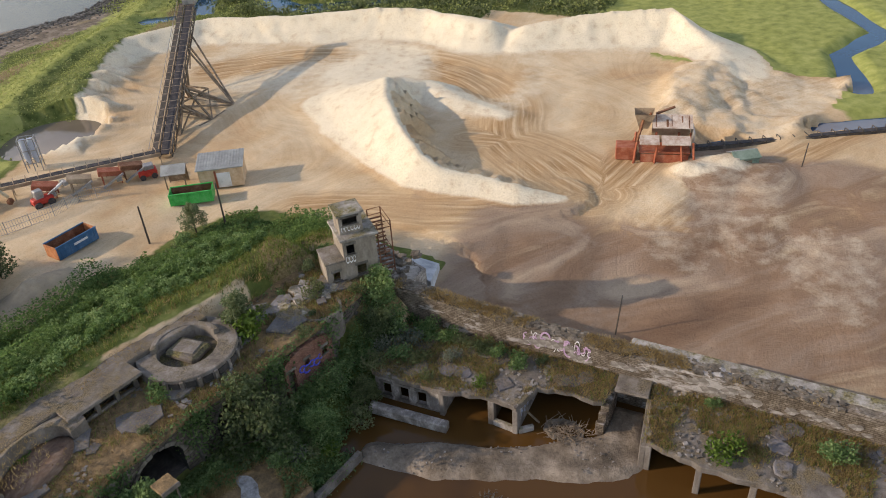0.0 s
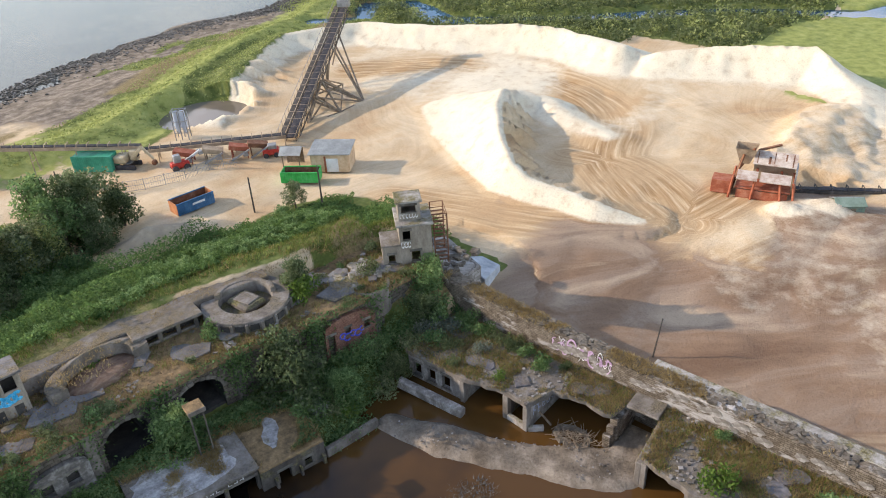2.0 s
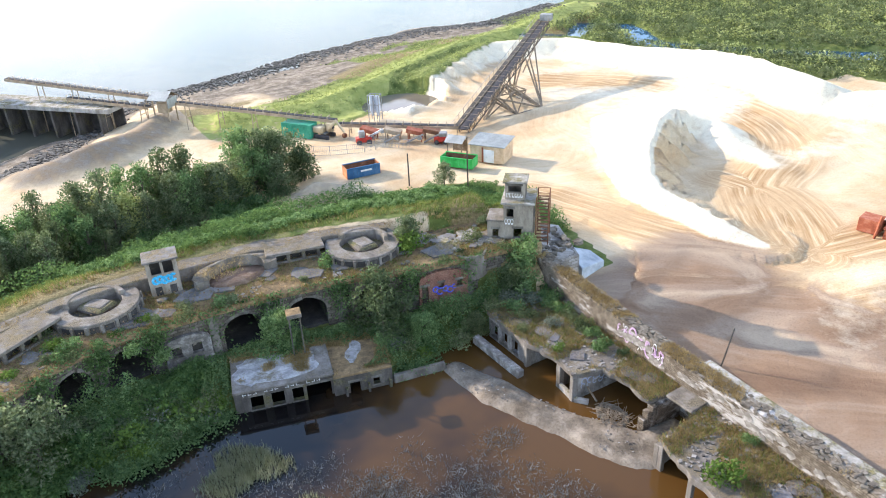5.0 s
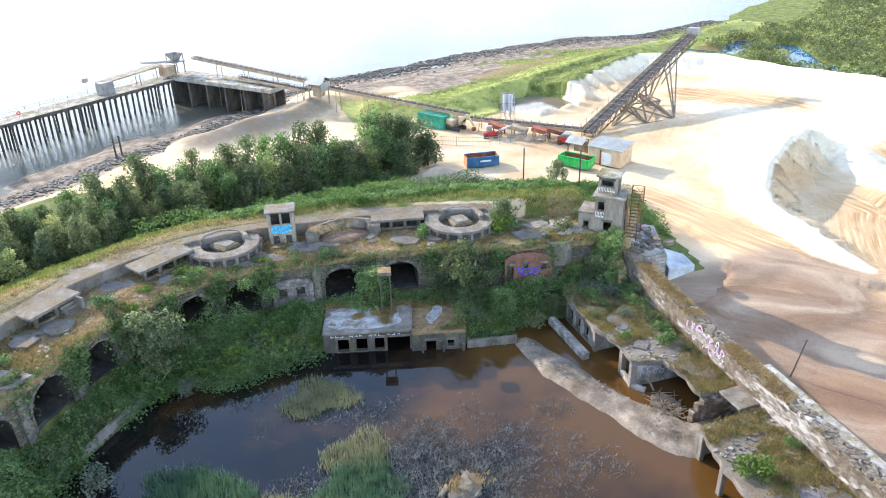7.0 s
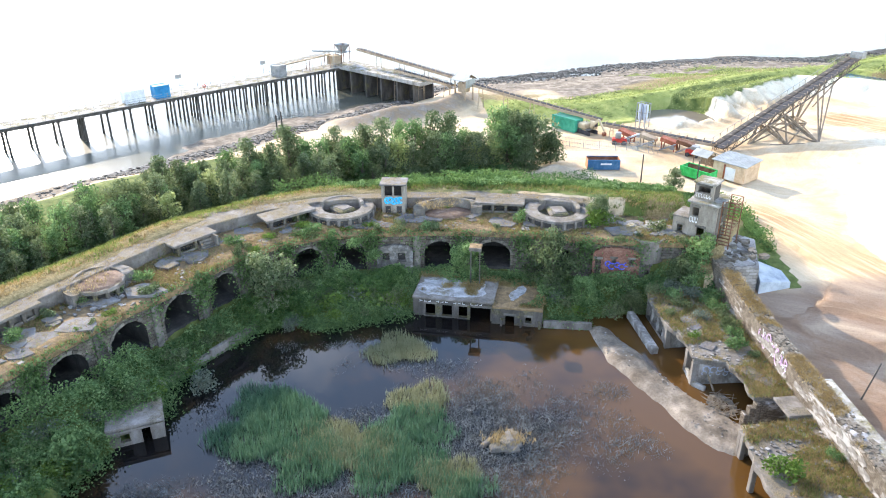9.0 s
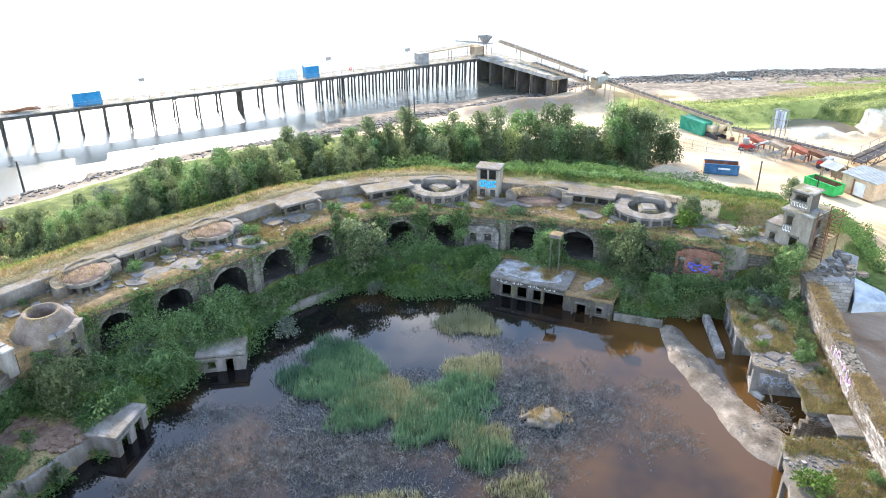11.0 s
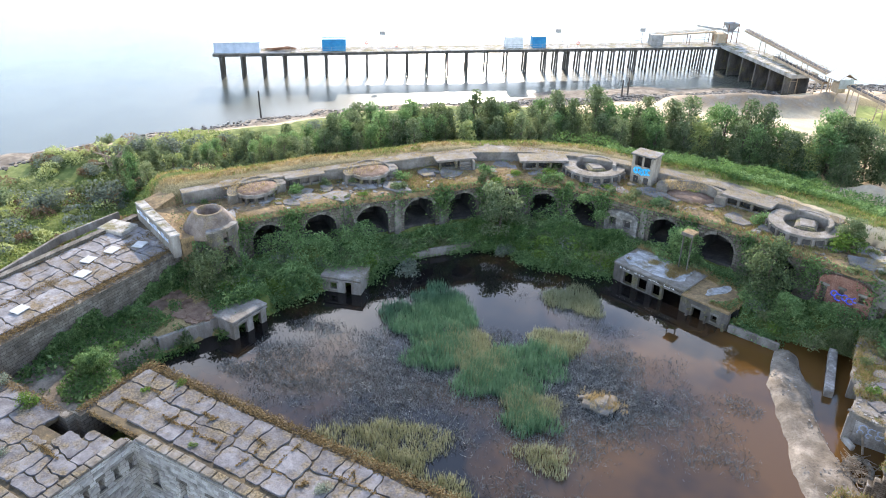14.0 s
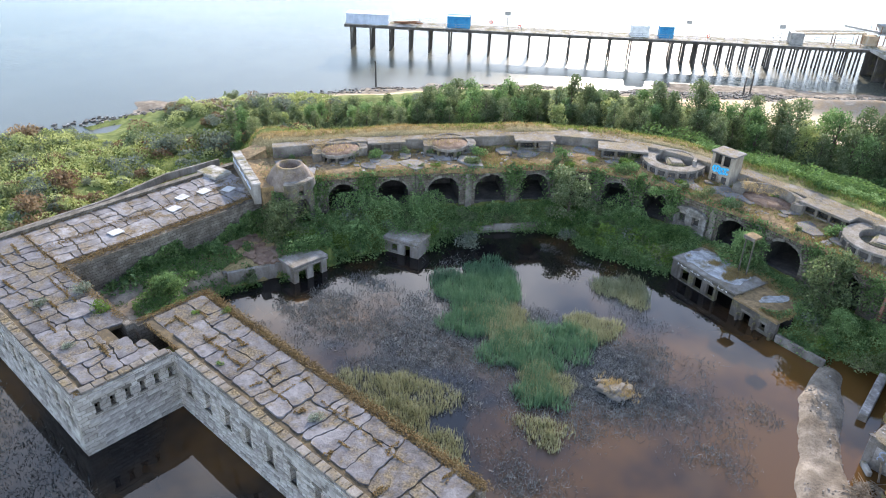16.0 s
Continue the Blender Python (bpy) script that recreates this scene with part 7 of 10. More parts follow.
for s, d in ((43, 1.2), (88, 1.0), (36, 4.6)):
    t = thing("life_ring", "small red life ring on a stand", "life ring", "life rings on the pier", at=on_pier(s, d, DECK), rz=prz)
    g = Geo()
    g.tube((0, 0, 0), (0, 0, 1.1), 0.04, 0.04, 5)
    part("stand", g, STEEL, t)
    g = Geo()
    ring(g, (0, 0), 0.22, 0.42, -0.06, 0.06, n=14, ch=0.03)
    ob = part("ring", g, material("red_plastic", [(0.4, 0.03, 0.02), (0.6, 0.06, 0.04), (0.65, 0.15, 0.1)], 1, 6, 0.5, 0), t, "red plastic ring")
    ob.matrix_basis = pose(0, -0.08, 1.1, 90, 0, 0)

# landing approach: sloping concrete causeway with dark bays, from shore to the pier head
A0, A1 = Vector((-17.5, 222, 0)), Vector((3.5, 197.5, 0))
t = thing("landing_causeway", "pale concrete causeway with dark open bays under it", "causeway")
au = (A1 - A0).normalized()
an = Vector((-au.y, au.x, 0))
al = (A1 - A0).length
g = Geo()
g.beam(A0 + Vector((0, 0, 6.2)), A1 + Vector((0, 0, 6.2)), 6.5, 0.9, 0.08)
part("deck", g, CONCRETE_PALE, t)
g = Geo()
g.beam(A0 + an * 1.0 + Vector((0, 0, 2.4)), A1 + an * 1.0 + Vector((0, 0, 2.4)), 0.4, 6.6)
part("back_wall", g, INNER_SHADE, t)
for j in range(6):
    c = A0 + au * (al * (j + 0.15) / 5.6)
    g = Geo()
    g.beam(c - an * 3.1 + Vector((0, 0, 2.4)), c + an * 2.5 + Vector((0, 0, 2.4)), 0.5, 6.7, 0.04)
    part("bay_wall", g, CONCRETE_DARK, t)
# pier head gantry and hopper
t = thing("ship_loader_gantry", "rusty belt loader with a hopper at the pier head", "loader", at=on_pier(PL - 4, 2.5, DECK), rz=prz)
g = Geo()
g.beam((-14, 0, 2.3), (2, 0, 3.1), 0.9, 0.25)
part("boom_belt", g, STEEL_TAN, t)
for yy in (-0.6, 0.6):
    g = Geo()
    g.beam((-14, yy, 2.9), (2, yy, 3.8), 0.12, 0.12)
    for j in range(12):
        x = -14 + j * 16 / 12
        g.beam((x, yy, 2.3 + 0.05 * j), (x + 0.65, yy, 2.95 + 0.055 * j), 0.08, 0.08)
        g.beam((x + 0.65, yy, 2.95 + 0.055 * j), (x + 1.3, yy, 2.3 + 0.055 * j), 0.08, 0.08)
    part("boom_truss", g, STEEL_TAN, t)
for x, y in ((-13.5, 0), (-5, -0.8), (-5, 0.8), (1, -1.2), (1, 1.2)):
    g = Geo()
    g.tube((x, y, 0), (x, y, 2.6), 0.1, 0.1, 6)
    part("leg", g, RUST, t)
slab(t, "drive_house", (3.2, 0, 1.6), (3.0, 2.4, 2.2), STEEL_TAN)
g = Geo()
g.prism([(4.2, -1.7), (7.6, -1.7), (7.6, 1.7), (4.2, 1.7)], 3.2, 3.4)
v0 = [(4.4, -1.5, 5.2), (7.4, -1.5, 5.2), (7.4, 1.5, 5.2), (4.4, 1.5, 5.2), (5.3, -0.5, 3.3), (6.4, -0.5, 3.3), (6.4, 0.5, 3.3), (5.3, 0.5, 3.3)]
g.add(v0, [(0, 1, 5, 4), (1, 2, 6, 5), (2, 3, 7, 6), (3, 0, 4, 7)])
part("hopper", g, STEEL, t)
for x, y in ((4.6, -1.4), (7.2, -1.4), (7.2, 1.4), (4.6, 1.4)):
    g = Geo()
    g.beam((x, y, 0), (x, y, 5.2), 0.16, 0.16)
    part("hopper_leg", g, RUST, t)
g = Geo()
g.beam((-3, 0.4, 4.6), (5.5, 0, 3.4), 1.0, 0.4)
part("feeder_boom", g, STEEL, t)
for x, y, h in ((0, 1.3, 6.6), (2.2, -1.2, 6.0)):
    g = Geo()
    g.tube((x, y, 0), (x, y, h), 0.05, 0.04, 5)
    part("mast", g, STEEL, t)


def conveyor(name, label, a, b, w_=1.3, post=7.0, cover=True, legs=True, mat=STEEL, hoop=3.2):
    """Belt conveyor: belt, two side girders, idler frames, legs down to the ground."""
    a, b = Vector(a), Vector(b)
    t = thing(name, label, "conveyor", "belt conveyors")
    u = (b - a).normalized()
    sd = Vector((-u.y, u.x, 0)).normalized()
    ln = (b - a).length
    up = sd.cross(u) * -1
    up = up if up.z > 0 else -up
    g = Geo()
    g.beam(a + up * 0.3, b + up * 0.3, w_ * 0.75, 0.08)
    part("belt", g, BELT, t)
    for k in (-1, 1):
        g = Geo()
        g.beam(a + sd * k * w_ / 2, b + sd * k * w_ / 2, 0.14, 0.5)
        part("side_girder", g, mat, t)
    j = 0
    s_ = 0.8
    while s_ < ln:
        c = a + u * s_
        g = Geo()
        g.beam(c - sd * w_ / 2 + up * 0.25, c - sd * w_ / 2 + up * 0.75, 0.08, 0.1)
        g.beam(c + sd * w_ / 2 + up * 0.25, c + sd * w_ / 2 + up * 0.75, 0.08, 0.1)
        g.beam(c - sd * w_ / 2 + up * 0.72, c + sd * w_ / 2 + up * 0.72, 0.12, 0.06)
        part("idler_frame", g, mat, t)
        s_ += hoop / 2
    if legs:
        s_ = 2.0
        while s_ < ln:
            c = a + u * s_
            gz = ground_at(c.x, c.y)
            if c.z - gz > 0.5:
                g = Geo()
                for k in (-1, 1):
                    g.beam(c + sd * k * w_ / 2, (c.x + sd.x * k * (w_ / 2 + 0.35), c.y + sd.y * k * (w_ / 2 + 0.35), gz - 0.1), 0.13, 0.13)
                g.beam((c.x - sd.x * w_ * 0.6, c.y - sd.y * w_ * 0.6, (c.z + gz) / 2), (c.x + sd.x * w_ * 0.6, c.y + sd.y * w_ * 0.6, (c.z + gz) / 2), 0.1, 0.1)
                part("trestle", g, mat, t)
            s_ += post
    return t


conveyor("belt_conveyor", "long dusty belt conveyor on thin trestles crossing the yard", (12.6, 187.6, 7.6), (35.0, 163.8, 5.2), mat=STEEL_TAN)
conveyor("belt_conveyor", "low belt conveyor feeding the tall stacker", (35.2, 163.2, 4.6), (52.6, 149.4, 3.9), 1.5, 4.0, mat=STEEL_TAN)
conveyor("belt_conveyor", "inclined belt conveyor climbing to the pier head", (9.5, 190.0, 8.6), (-13.2, 219.6, 10.4), 1.3, 9.0, mat=STEEL_TAN)
conveyor("belt_conveyor", "second belt conveyor beside the landing", (8.0, 190.0, 7.0), (-4.0, 206.0, 7.6), 1.2, 9.0, mat=STEEL_TAN)
t = thing("transfer_house", "open-sided transfer house with a pitched sheet roof", "transfer house", at=(10.6, 189.6, 0), rz=-48)
for x in (-1.5, 1.5):
    for y in (-1.4, 1.4):
        slab(t, "post", (x, y, 5.4), (0.22, 0.22, 6.6), STEEL_TAN, 0)
for sgn in (-1, 1):
    g = Geo()
    g.add([(-2.1, 0, 9.9), (2.1, 0, 9.9), (2.1, sgn * 2.2, 8.6), (-2.1, sgn * 2.2, 8.6), (-2.1, 0, 9.8), (2.1, 0, 9.8), (2.1, sgn * 2.2, 8.5), (-2.1, sgn * 2.2, 8.5)],
          [(0, 1, 2, 3), (7, 6, 5, 4), (0, 3, 7, 4), (1, 5, 6, 2), (2, 6, 7, 3)])
    part("roof_pitch", g, ROOF_GREY if sgn < 0 else WOOD, t)
slab(t, "gable_panel", (1.9, 0, 7.8), (0.1, 3.2, 1.8), ROOF_GREY, 0)
slab(t, "chute", (0, 0, 6.8), (2.2, 2.0, 2.2), STEEL_TAN, 0.2)

# ---- tall stacker ----
t = thing("stacking_conveyor", "tall inclined stacking conveyor on a braced steel trestle", "conveyor")
F, T = Vector((53.4, 149.4, 3.2)), Vector((94.4, 174.4, 13.85))
u = (T - F).normalized()
sd = Vector((-u.y, u.x, 0)).normalized()
up = Vector((0, 0, 1))
LN = (T - F).length
for nm, off, w_, h_, mt in (("belt", 0, 1.3, 0.12, BELT), ("side_girder", -0.9, 0.18, 0.3, TIMBER), ("side_girder", 0.9, 0.18, 0.3, TIMBER), ("walkway", 1.6, 0.8, 0.1, TIMBER), ("lower_girder", -0.9, 0.16, 0.2, TIMBER), ("lower_girder", 0.9, 0.16, 0.2, TIMBER)):
    dz = -1.4 if nm == "lower_girder" else 0.0
    g = Geo()
    g.beam(F + sd * off + up * dz, T + sd * off + up * dz, w_, h_)
    part(nm, g, mt, t)
N = 32
for k in (-1, 1):
    g = Geo()
    for j in range(N):
        a_, b_ = F + u * (LN * j / N) + sd * 0.9 * k, F + u * (LN * (j + 1) / N) + sd * 0.9 * k
        g.beam(a_ - up * 1.4, (b_ if j % 2 == 0 else a_) - up * (0 if j % 2 == 0 else 0), 0.09, 0.09)
        g.beam(a_, b_ - up * 1.4, 0.08, 0.08)
    part("lattice", g, TIMBER, t)
for j in range(22):
    c = F + u * (LN * (j + 0.5) / 22)
    g = Geo()
    g.beam(c - sd * 0.95, c + sd * 2.1, 0.16, 0.14)
    g.beam(c + sd * 2.1, c + sd * 2.1 + up * 1.1, 0.07, 0.07)
    g.beam(c - sd * 0.95, c - sd * 0.95 + up * 0.6, 0.07, 0.07)
    part("cross_frame", g, STEEL_TAN, t)
g = Geo()
g.beam(F + sd * 2.1 + up * 1.1, T + sd * 2.1 + up * 1.1, 0.06, 0.06)
part("handrail", g, STEEL, t)
slab(t, "head_drum_house", (T.x, T.y, T.z + 0.6), (1.8, 2.6, 1.4), STEEL, rz=31)
mid = F + u * LN * 0.52
feet = [Vector((60.9, 153.0, 2.2)), Vector((68.6, 152.4, 2.2)), Vector((75.2, 152.6, 2.2)), Vector((75.4, 162.6, 2.2)), Vector((68.0, 160.6, 2.2))]
top_pts = [F + u * LN * f + sd * k * 0.9 - up * 1.3 for f in (0.30, 0.42, 0.54, 0.66, 0.78) for k in (-1, 1)]


def strut(a, b, w_=0.2, nm="leg", mt=WOOD):
    g = Geo()
    g.beam(a, b, w_ * 1.5, w_ * 1.5)
    part(nm, g, mt, t)


for i, fi in enumerate(feet):
    order = sorted(top_pts, key=lambda q: (q - fi).length)
    for q in order[:3]:
        strut(fi, q, 0.2)
    strut(fi, feet[(i + 1) % len(feet)], 0.22, "tie")
for a_, b_ in ((2, 8), (3, 9), (2, 6), (3, 7), (4, 5), (2, 9)):
    strut(feet[a_ % 5], top_pts[b_], 0.18)
for i, fi in enumerate(feet):
    q = feet[(i + 1) % 5]
    a_, b_ = fi.lerp(mid - up * 1.2, 0.5), q.lerp(mid - up * 1.2, 0.5)
    strut(a_, b_, 0.16, "brace")
    strut(fi, b_, 0.14, "brace")
    strut(q, a_, 0.14, "brace")
strut(T - up * 1.2 - u * 3, feet[3].lerp(T, 0.3), 0.14, "brace")

# ---- yard ----
container("green_container", "green steel container in the sand yard", (29.3, 168.2, 2.4), -57, 6.4, GREEN_PAINT)


def skip(name, label, at, rz, ln, outer, end, group="", h=1.7, wd=2.4):
    t = thing(name, label, "skip", group, at=at, rz=rz)
    for sgn in (-1, 1):
        slab(t, "side", (0, sgn * wd / 2, h / 2 + 0.1), (ln, 0.1, h), outer, 0)
        slab(t, "top_rail", (0, sgn * wd / 2, h + 0.1), (ln + 0.1, 0.18, 0.16), outer, 0.02)
        for j in range(8):
            slab(t, "rib", (-ln / 2 + 0.4 + j * (ln - 0.8) / 7, sgn * (wd / 2 + 0.08), h / 2 + 0.1), (0.12, 0.1, h - 0.1), outer, 0)
        slab(t, "end", (sgn * ln / 2, 0, h / 2 + 0.1), (0.1, wd, h), end, 0)
    slab(t, "floor", (0, 0, 0.2), (ln - 0.1, wd - 0.1, 0.12), RUST, 0)
    for sgn in (-1, 1):
        slab(t, "inner_lining", (0, sgn * (wd / 2 - 0.07), h / 2 + 0.12), (ln - 0.12, 0.03, h - 0.1), RUST, 0)
    return t


sk = skip("roll_off_skip", "blue roll-off skip with an orange rusty end", (29.3, 143.4, 2.45), -8, 5.6, BLUE_PAINT, material("orange_rusty_paint", [(0.25, 0.1, 0.05), (0.48, 0.2, 0.09), (0.6, 0.3, 0.16)], 1, 7, 0.7, 0.2))
slab(sk, "lettering_bar", (0.4, -1.34, 1.15), (1.9, 0.02, 0.3), WHITE_PAINT, 0)
skip("open_skip", "bright green open skip beside the shed", (43.9, 136.6, 2.45), -57, 5.6, GREEN_BRIGHT, GREEN_BRIGHT, h=1.6)
# timber shed and small shelter
t = thing("yard_shed", "buff boarded shed with a grey sheet roof", "shed", at=(50.3, 136.2, 2.35), rz=-58)
for nm, c, s_ in (("front_wall", (0, -2.2, 1.4), (5.8, 0.2, 2.8)), ("back_wall", (0, 2.2, 1.6), (5.8, 0.2, 3.2)), ("end_wall", (-2.9, 0, 1.5), (0.2, 4.2, 3.0)), ("end_wall", (2.9, 0, 1.5), (0.2, 4.2, 3.0))):
    slab(t, nm, c, s_, BUFF, 0)
slab(t, "door", (0.4, -2.33, 1.15), (1.8, 0.08, 2.2), WHITE_PAINT, 0.01)
slab(t, "door_post", (-0.7, -2.35, 1.3), (0.25, 0.12, 2.6), RED_STEEL, 0.01)
g = Geo()
g.box(None, (6.5, 5.0, 0.14), m=pose(0, 0, 3.15, 5, 0, 0))
rf = part("roof", g, ROOF_GREY, t)
for j in range(16):
    g = Geo()
    g.box(None, (0.06, 5.0, 0.05), m=pose(-3.05 + 0.405 * j, 0, 3.24, 5, 0, 0))
    part("roof_rib", g, ROOF_GREY, rf)
t = thing("weigh_shelter", "small open shelter with a pitched pale roof", "shelter", at=(47.2, 141.9, 2.35), rz=-58)
for x in (-1.3, 1.3):
    for y in (-1.2, 1.2):
        slab(t, "post", (x, y, 1.2), (0.16, 0.16, 2.6), WOOD, 0)
for sgn in (-1, 1):
    g = Geo()
    g.box(None, (3.4, 2.0, 0.1), m=pose(0, sgn * 0.85, 2.75, -sgn * 24, 0, 0))
    part("roof_pitch", g, ROOF_GREY, t)
slab(t, "back_panel", (0, 1.1, 1.1), (2.6, 0.1, 2.0), WOOD, 0)
# little red tractor-like cab
t = thing("red_cab", "small red machine cab at the stacker's foot", "machine", at=(47.8, 147.8, 2.35), rz=-40)
slab(t, "body", (0, 0, 0.9), (2.6, 1.6, 1.0), material("red_machine_paint", [(0.3, 0.02, 0.015), (0.5, 0.045, 0.03), (0.55, 0.15, 0.1)], 1, 6, 0.5, 0.1), 0.15)
slab(t, "hood", (0.3, 0, 1.7), (1.4, 1.4, 0.7), STEEL, 0.1)
for x in (-0.8, 0.8):
    for y in (-0.8, 0.8):
        g = Geo()
        g.tube((x, y - 0.15, 0.42), (x, y + 0.15, 0.42), 0.42, 0.42, 14)
        part("wheel", g, BELT, t)
# tracked excavator
t = thing("tracked_excavator", "dusty yellow tracked excavator beside the container", "excavator", at=(32.6, 164.4, 2.35), rz=-60)
for y in (-1.05, 1.05):
    slab(t, "track", (0, y, 0.42), (3.4, 0.55, 0.8), BELT, 0.3)
slab(t, "slew_ring", (0, 0, 0.9), (1.4, 1.4, 0.25), STEEL, 0.1)
slab(t, "engine_housing", (-0.8, 0, 1.6), (2.0, 2.3, 1.2), YELLOW, 0.2)
slab(t, "cab", (0.9, 0.7, 1.9), (1.3, 1.0, 1.7), YELLOW, 0.1)
slab(t, "cab_glass", (1.58, 0.7, 2.1), (0.04, 0.8, 0.9), BELT, 0)
for a_, b_, w_, nm in (((0.9, -0.2, 1.5), (3.0, -0.2, 3.6), 0.4, "boom"), ((3.0, -0.2, 3.6), (4.6, -0.2, 1.6), 0.3, "arm")):
    g = Geo()
    g.beam(a_, b_, w_, w_ + 0.1, 0.05)
    part(nm, g, YELLOW, t)
slab(t, "bucket", (4.6, -0.2, 1.0), (0.8, 0.9, 0.8), RUST, 0.2)
# screening machinery, loose heaps of steel under the low belt
for x, y, rz, c in ((38.4, 158.8, -50, RED_STEEL), (41.5, 155.6, -42, STEEL_TAN), (44.6, 152.9, -40, RED_STEEL), (47.0, 151.2, -35, RUST)):
    t = thing("screening_unit", "rusty screening machine under the belt", "machine", "screening machines under the belt", at=(x, y - 1.4, 2.3), rz=rz)
    for px in (-1.2, 1.2):
        for py in (-0.8, 0.8):
            slab(t, "leg", (px, py, 0.9), (0.18, 0.18, 2.0), c, 0)
    g = Geo()
    g.box(None, (3.2, 1.7, 0.7), m=pose(0, 0, 2.0, 0, 12, 0))
    part("screen_box", g, c, t)
    slab(t, "motor", (0.9, -1.1, 1.0), (0.8, 0.5, 0.6), STEEL, 0.1)
    g = Geo()
    g.beam((-1.4, -1.2, 0.3), (1.6, -1.5, 1.9), 0.4, 0.25)
    part("discharge_chute", g, STEEL, t)
t = thing("grab_machine", "small red loader among the screening machines", "loader", at=(36.6, 156.4, 2.35), rz=-20)
slab(t, "body", (0, 0, 0.9), (2.8, 1.4, 0.9), bpy.data.materials["red_machine_paint"], 0.15)
slab(t, "cab", (-0.3, 0, 1.9), (1.1, 1.1, 1.2), STEEL, 0.1)
for x in (-0.9, 0.9):
    for y in (-0.75, 0.75):
        g = Geo()
        g.tube((x, y - 0.18, 0.5), (x, y + 0.18, 0.5), 0.5, 0.5, 14)
        part("wheel", g, BELT, t)
g = Geo()
g.beam((0.9, 0, 1.2), (3.4, 0, 2.3), 0.3, 0.3)
part("lift_arm", g, WHITE_PAINT, t)
g = Geo()
g.beam((3.4, -0.7, 2.1), (3.4, 0.7, 2.1), 0.6, 0.5)
part("shovel", g, STEEL, t)
# twin silo frame
t = thing("twin_silo", "pale twin silo in a grey steel frame", "silo", at=(44.9, 167.0, 2.3), rz=-50)
for x in (-1.1, 0, 1.1):
    for y in (-0.8, 0.8):
        slab(t, "post", (x, y, 2.6), (0.13, 0.13, 5.4), STEEL, 0)
for x in (-0.55, 0.55):
    g = Geo()
    g.tube((x, 0, 2.2), (x, 0, 5.0), 0.5, 0.5, 14)
    g.tube((x, 0, 1.0), (x, 0, 2.2), 0.12, 0.5, 14)
    part("silo_tank", g, GREY_BLUE, t)
for z in (1.4, 3.4, 5.2):
    g = Geo()
    for y in (-0.8, 0.8):
        g.beam((-1.1, y, z), (1.1, y, z), 0.1, 0.1)
    for x in (-1.1, 1.1):
        g.beam((x, -0.8, z), (x, 0.8, z), 0.1, 0.1)
    part("ring_beam", g, STEEL, t)
# fences and posts
fence = thing("mesh_fence", "grey temporary mesh fence panels on posts round the yard gate", "fence")
fp = resample([(24.5, 158.0), (29, 154.6), (34.4, 152.0), (38.6, 151.8), (41.8, 148.6)], 2.6)
for a_, b_ in zip(fp, fp[1:]):
    za = 2.35
    g = Geo()
    g.tube((*a_, za - 0.1), (*a_, za + 2.0), 0.06, 0.06, 6)
    part("post", g, STEEL, fence)
    g = Geo()
    for z in (0.2, 1.0, 1.8):
        g.beam((*a_, za + z), (*b_, za + z), 0.05, 0.05)
    for j in range(1, 9):
        q = (a_[0] + (b_[0] - a_[0]) * j / 9, a_[1] + (b_[1] - a_[1]) * j / 9)
        g.beam((*q, za + 0.2), (*q, za + 1.8), 0.03, 0.03)
    part("mesh_panel", g, STEEL, fence)


def pole(x, y, h, label, lean=(0, 0), mat=TIMBER, r=0.13):
    t = thing("pole", label, "pole", "timber poles", at=(x, y, ground_at(x, y) - 0.3))
    g = Geo()
    g.tube((0, 0, 0), (lean[0], lean[1], h), r, r * 0.75, 8)
    part("shaft", g, mat, t)
    g = Geo()
    g.tube((lean[0], lean[1], h - 0.02), (lean[0], lean[1], h + 0.06), r * 0.9, r * 0.5, 8)
    part("cap", g, mat, t)


pole(39.8, 128.2, 6.2, "tall dark timber pole beside the berm")
pole(33.3, 135.0, 5.6, "thin grey timber pole at the yard edge")
pole(19.7, 160.8, 5.6, "thin grey timber pole in the yard")
pole(35.6, 77.6, 4.6, "leaning dark timber post in the sand", (0.9, -0.25), r=0.09)
pole(75.9, 61.2, 3.6, "short timber post in the sand", (0.3, -0.2), r=0.09)

# ---- hopper plant at the east side ----
t = thing("hopper_plant", "rusty red feed hopper plant with pale sheet covers", "hopper plant", at=(74.3, 79.6, 1.6), rz=-78)
for x in (-3.2, -0.4, 2.6, 4.2):
    for y in (-1.8, 1.6):
        g = Geo()
        g.beam((x + (0.5 if x > 0 else -0.3), y * 1.15, 0), (x, y, 3.6), 0.24, 0.24)
        part("leg", g, RED_STEEL, t)
slab(t, "feed_box", (-4.6, -0.2, 1.6), (2.6, 2.4, 1.9), RED_STEEL)
slab(t, "lower_deck", (0.6, 0, 2.0), (6.8, 3.4, 0.2), RED_STEEL, 0)
slab(t, "side_panel", (0.6, -1.75, 1.2), (6.4, 0.1, 1.2), RED_STEEL, 0)
for x, w_ in ((-1.5, 2.6), (2.0, 3.8)):
    g = Geo()
    g.box(None, (w_, 2.0, 0.14), m=pose(x, -1.3, 3.7, 14, 0, 0))
    part("sheet_cover", g, DUSTY_SHEET, t, "pale dusty sheet cover")
g = Geo()
g.box(None, (5.4, 2.6, 0.14), m=pose(1.6, 1.7, 5.2, 24, 0, 0))
part("sheet_cover", g, DUSTY_SHEET, t, "pale sheet cover with rust streaks")
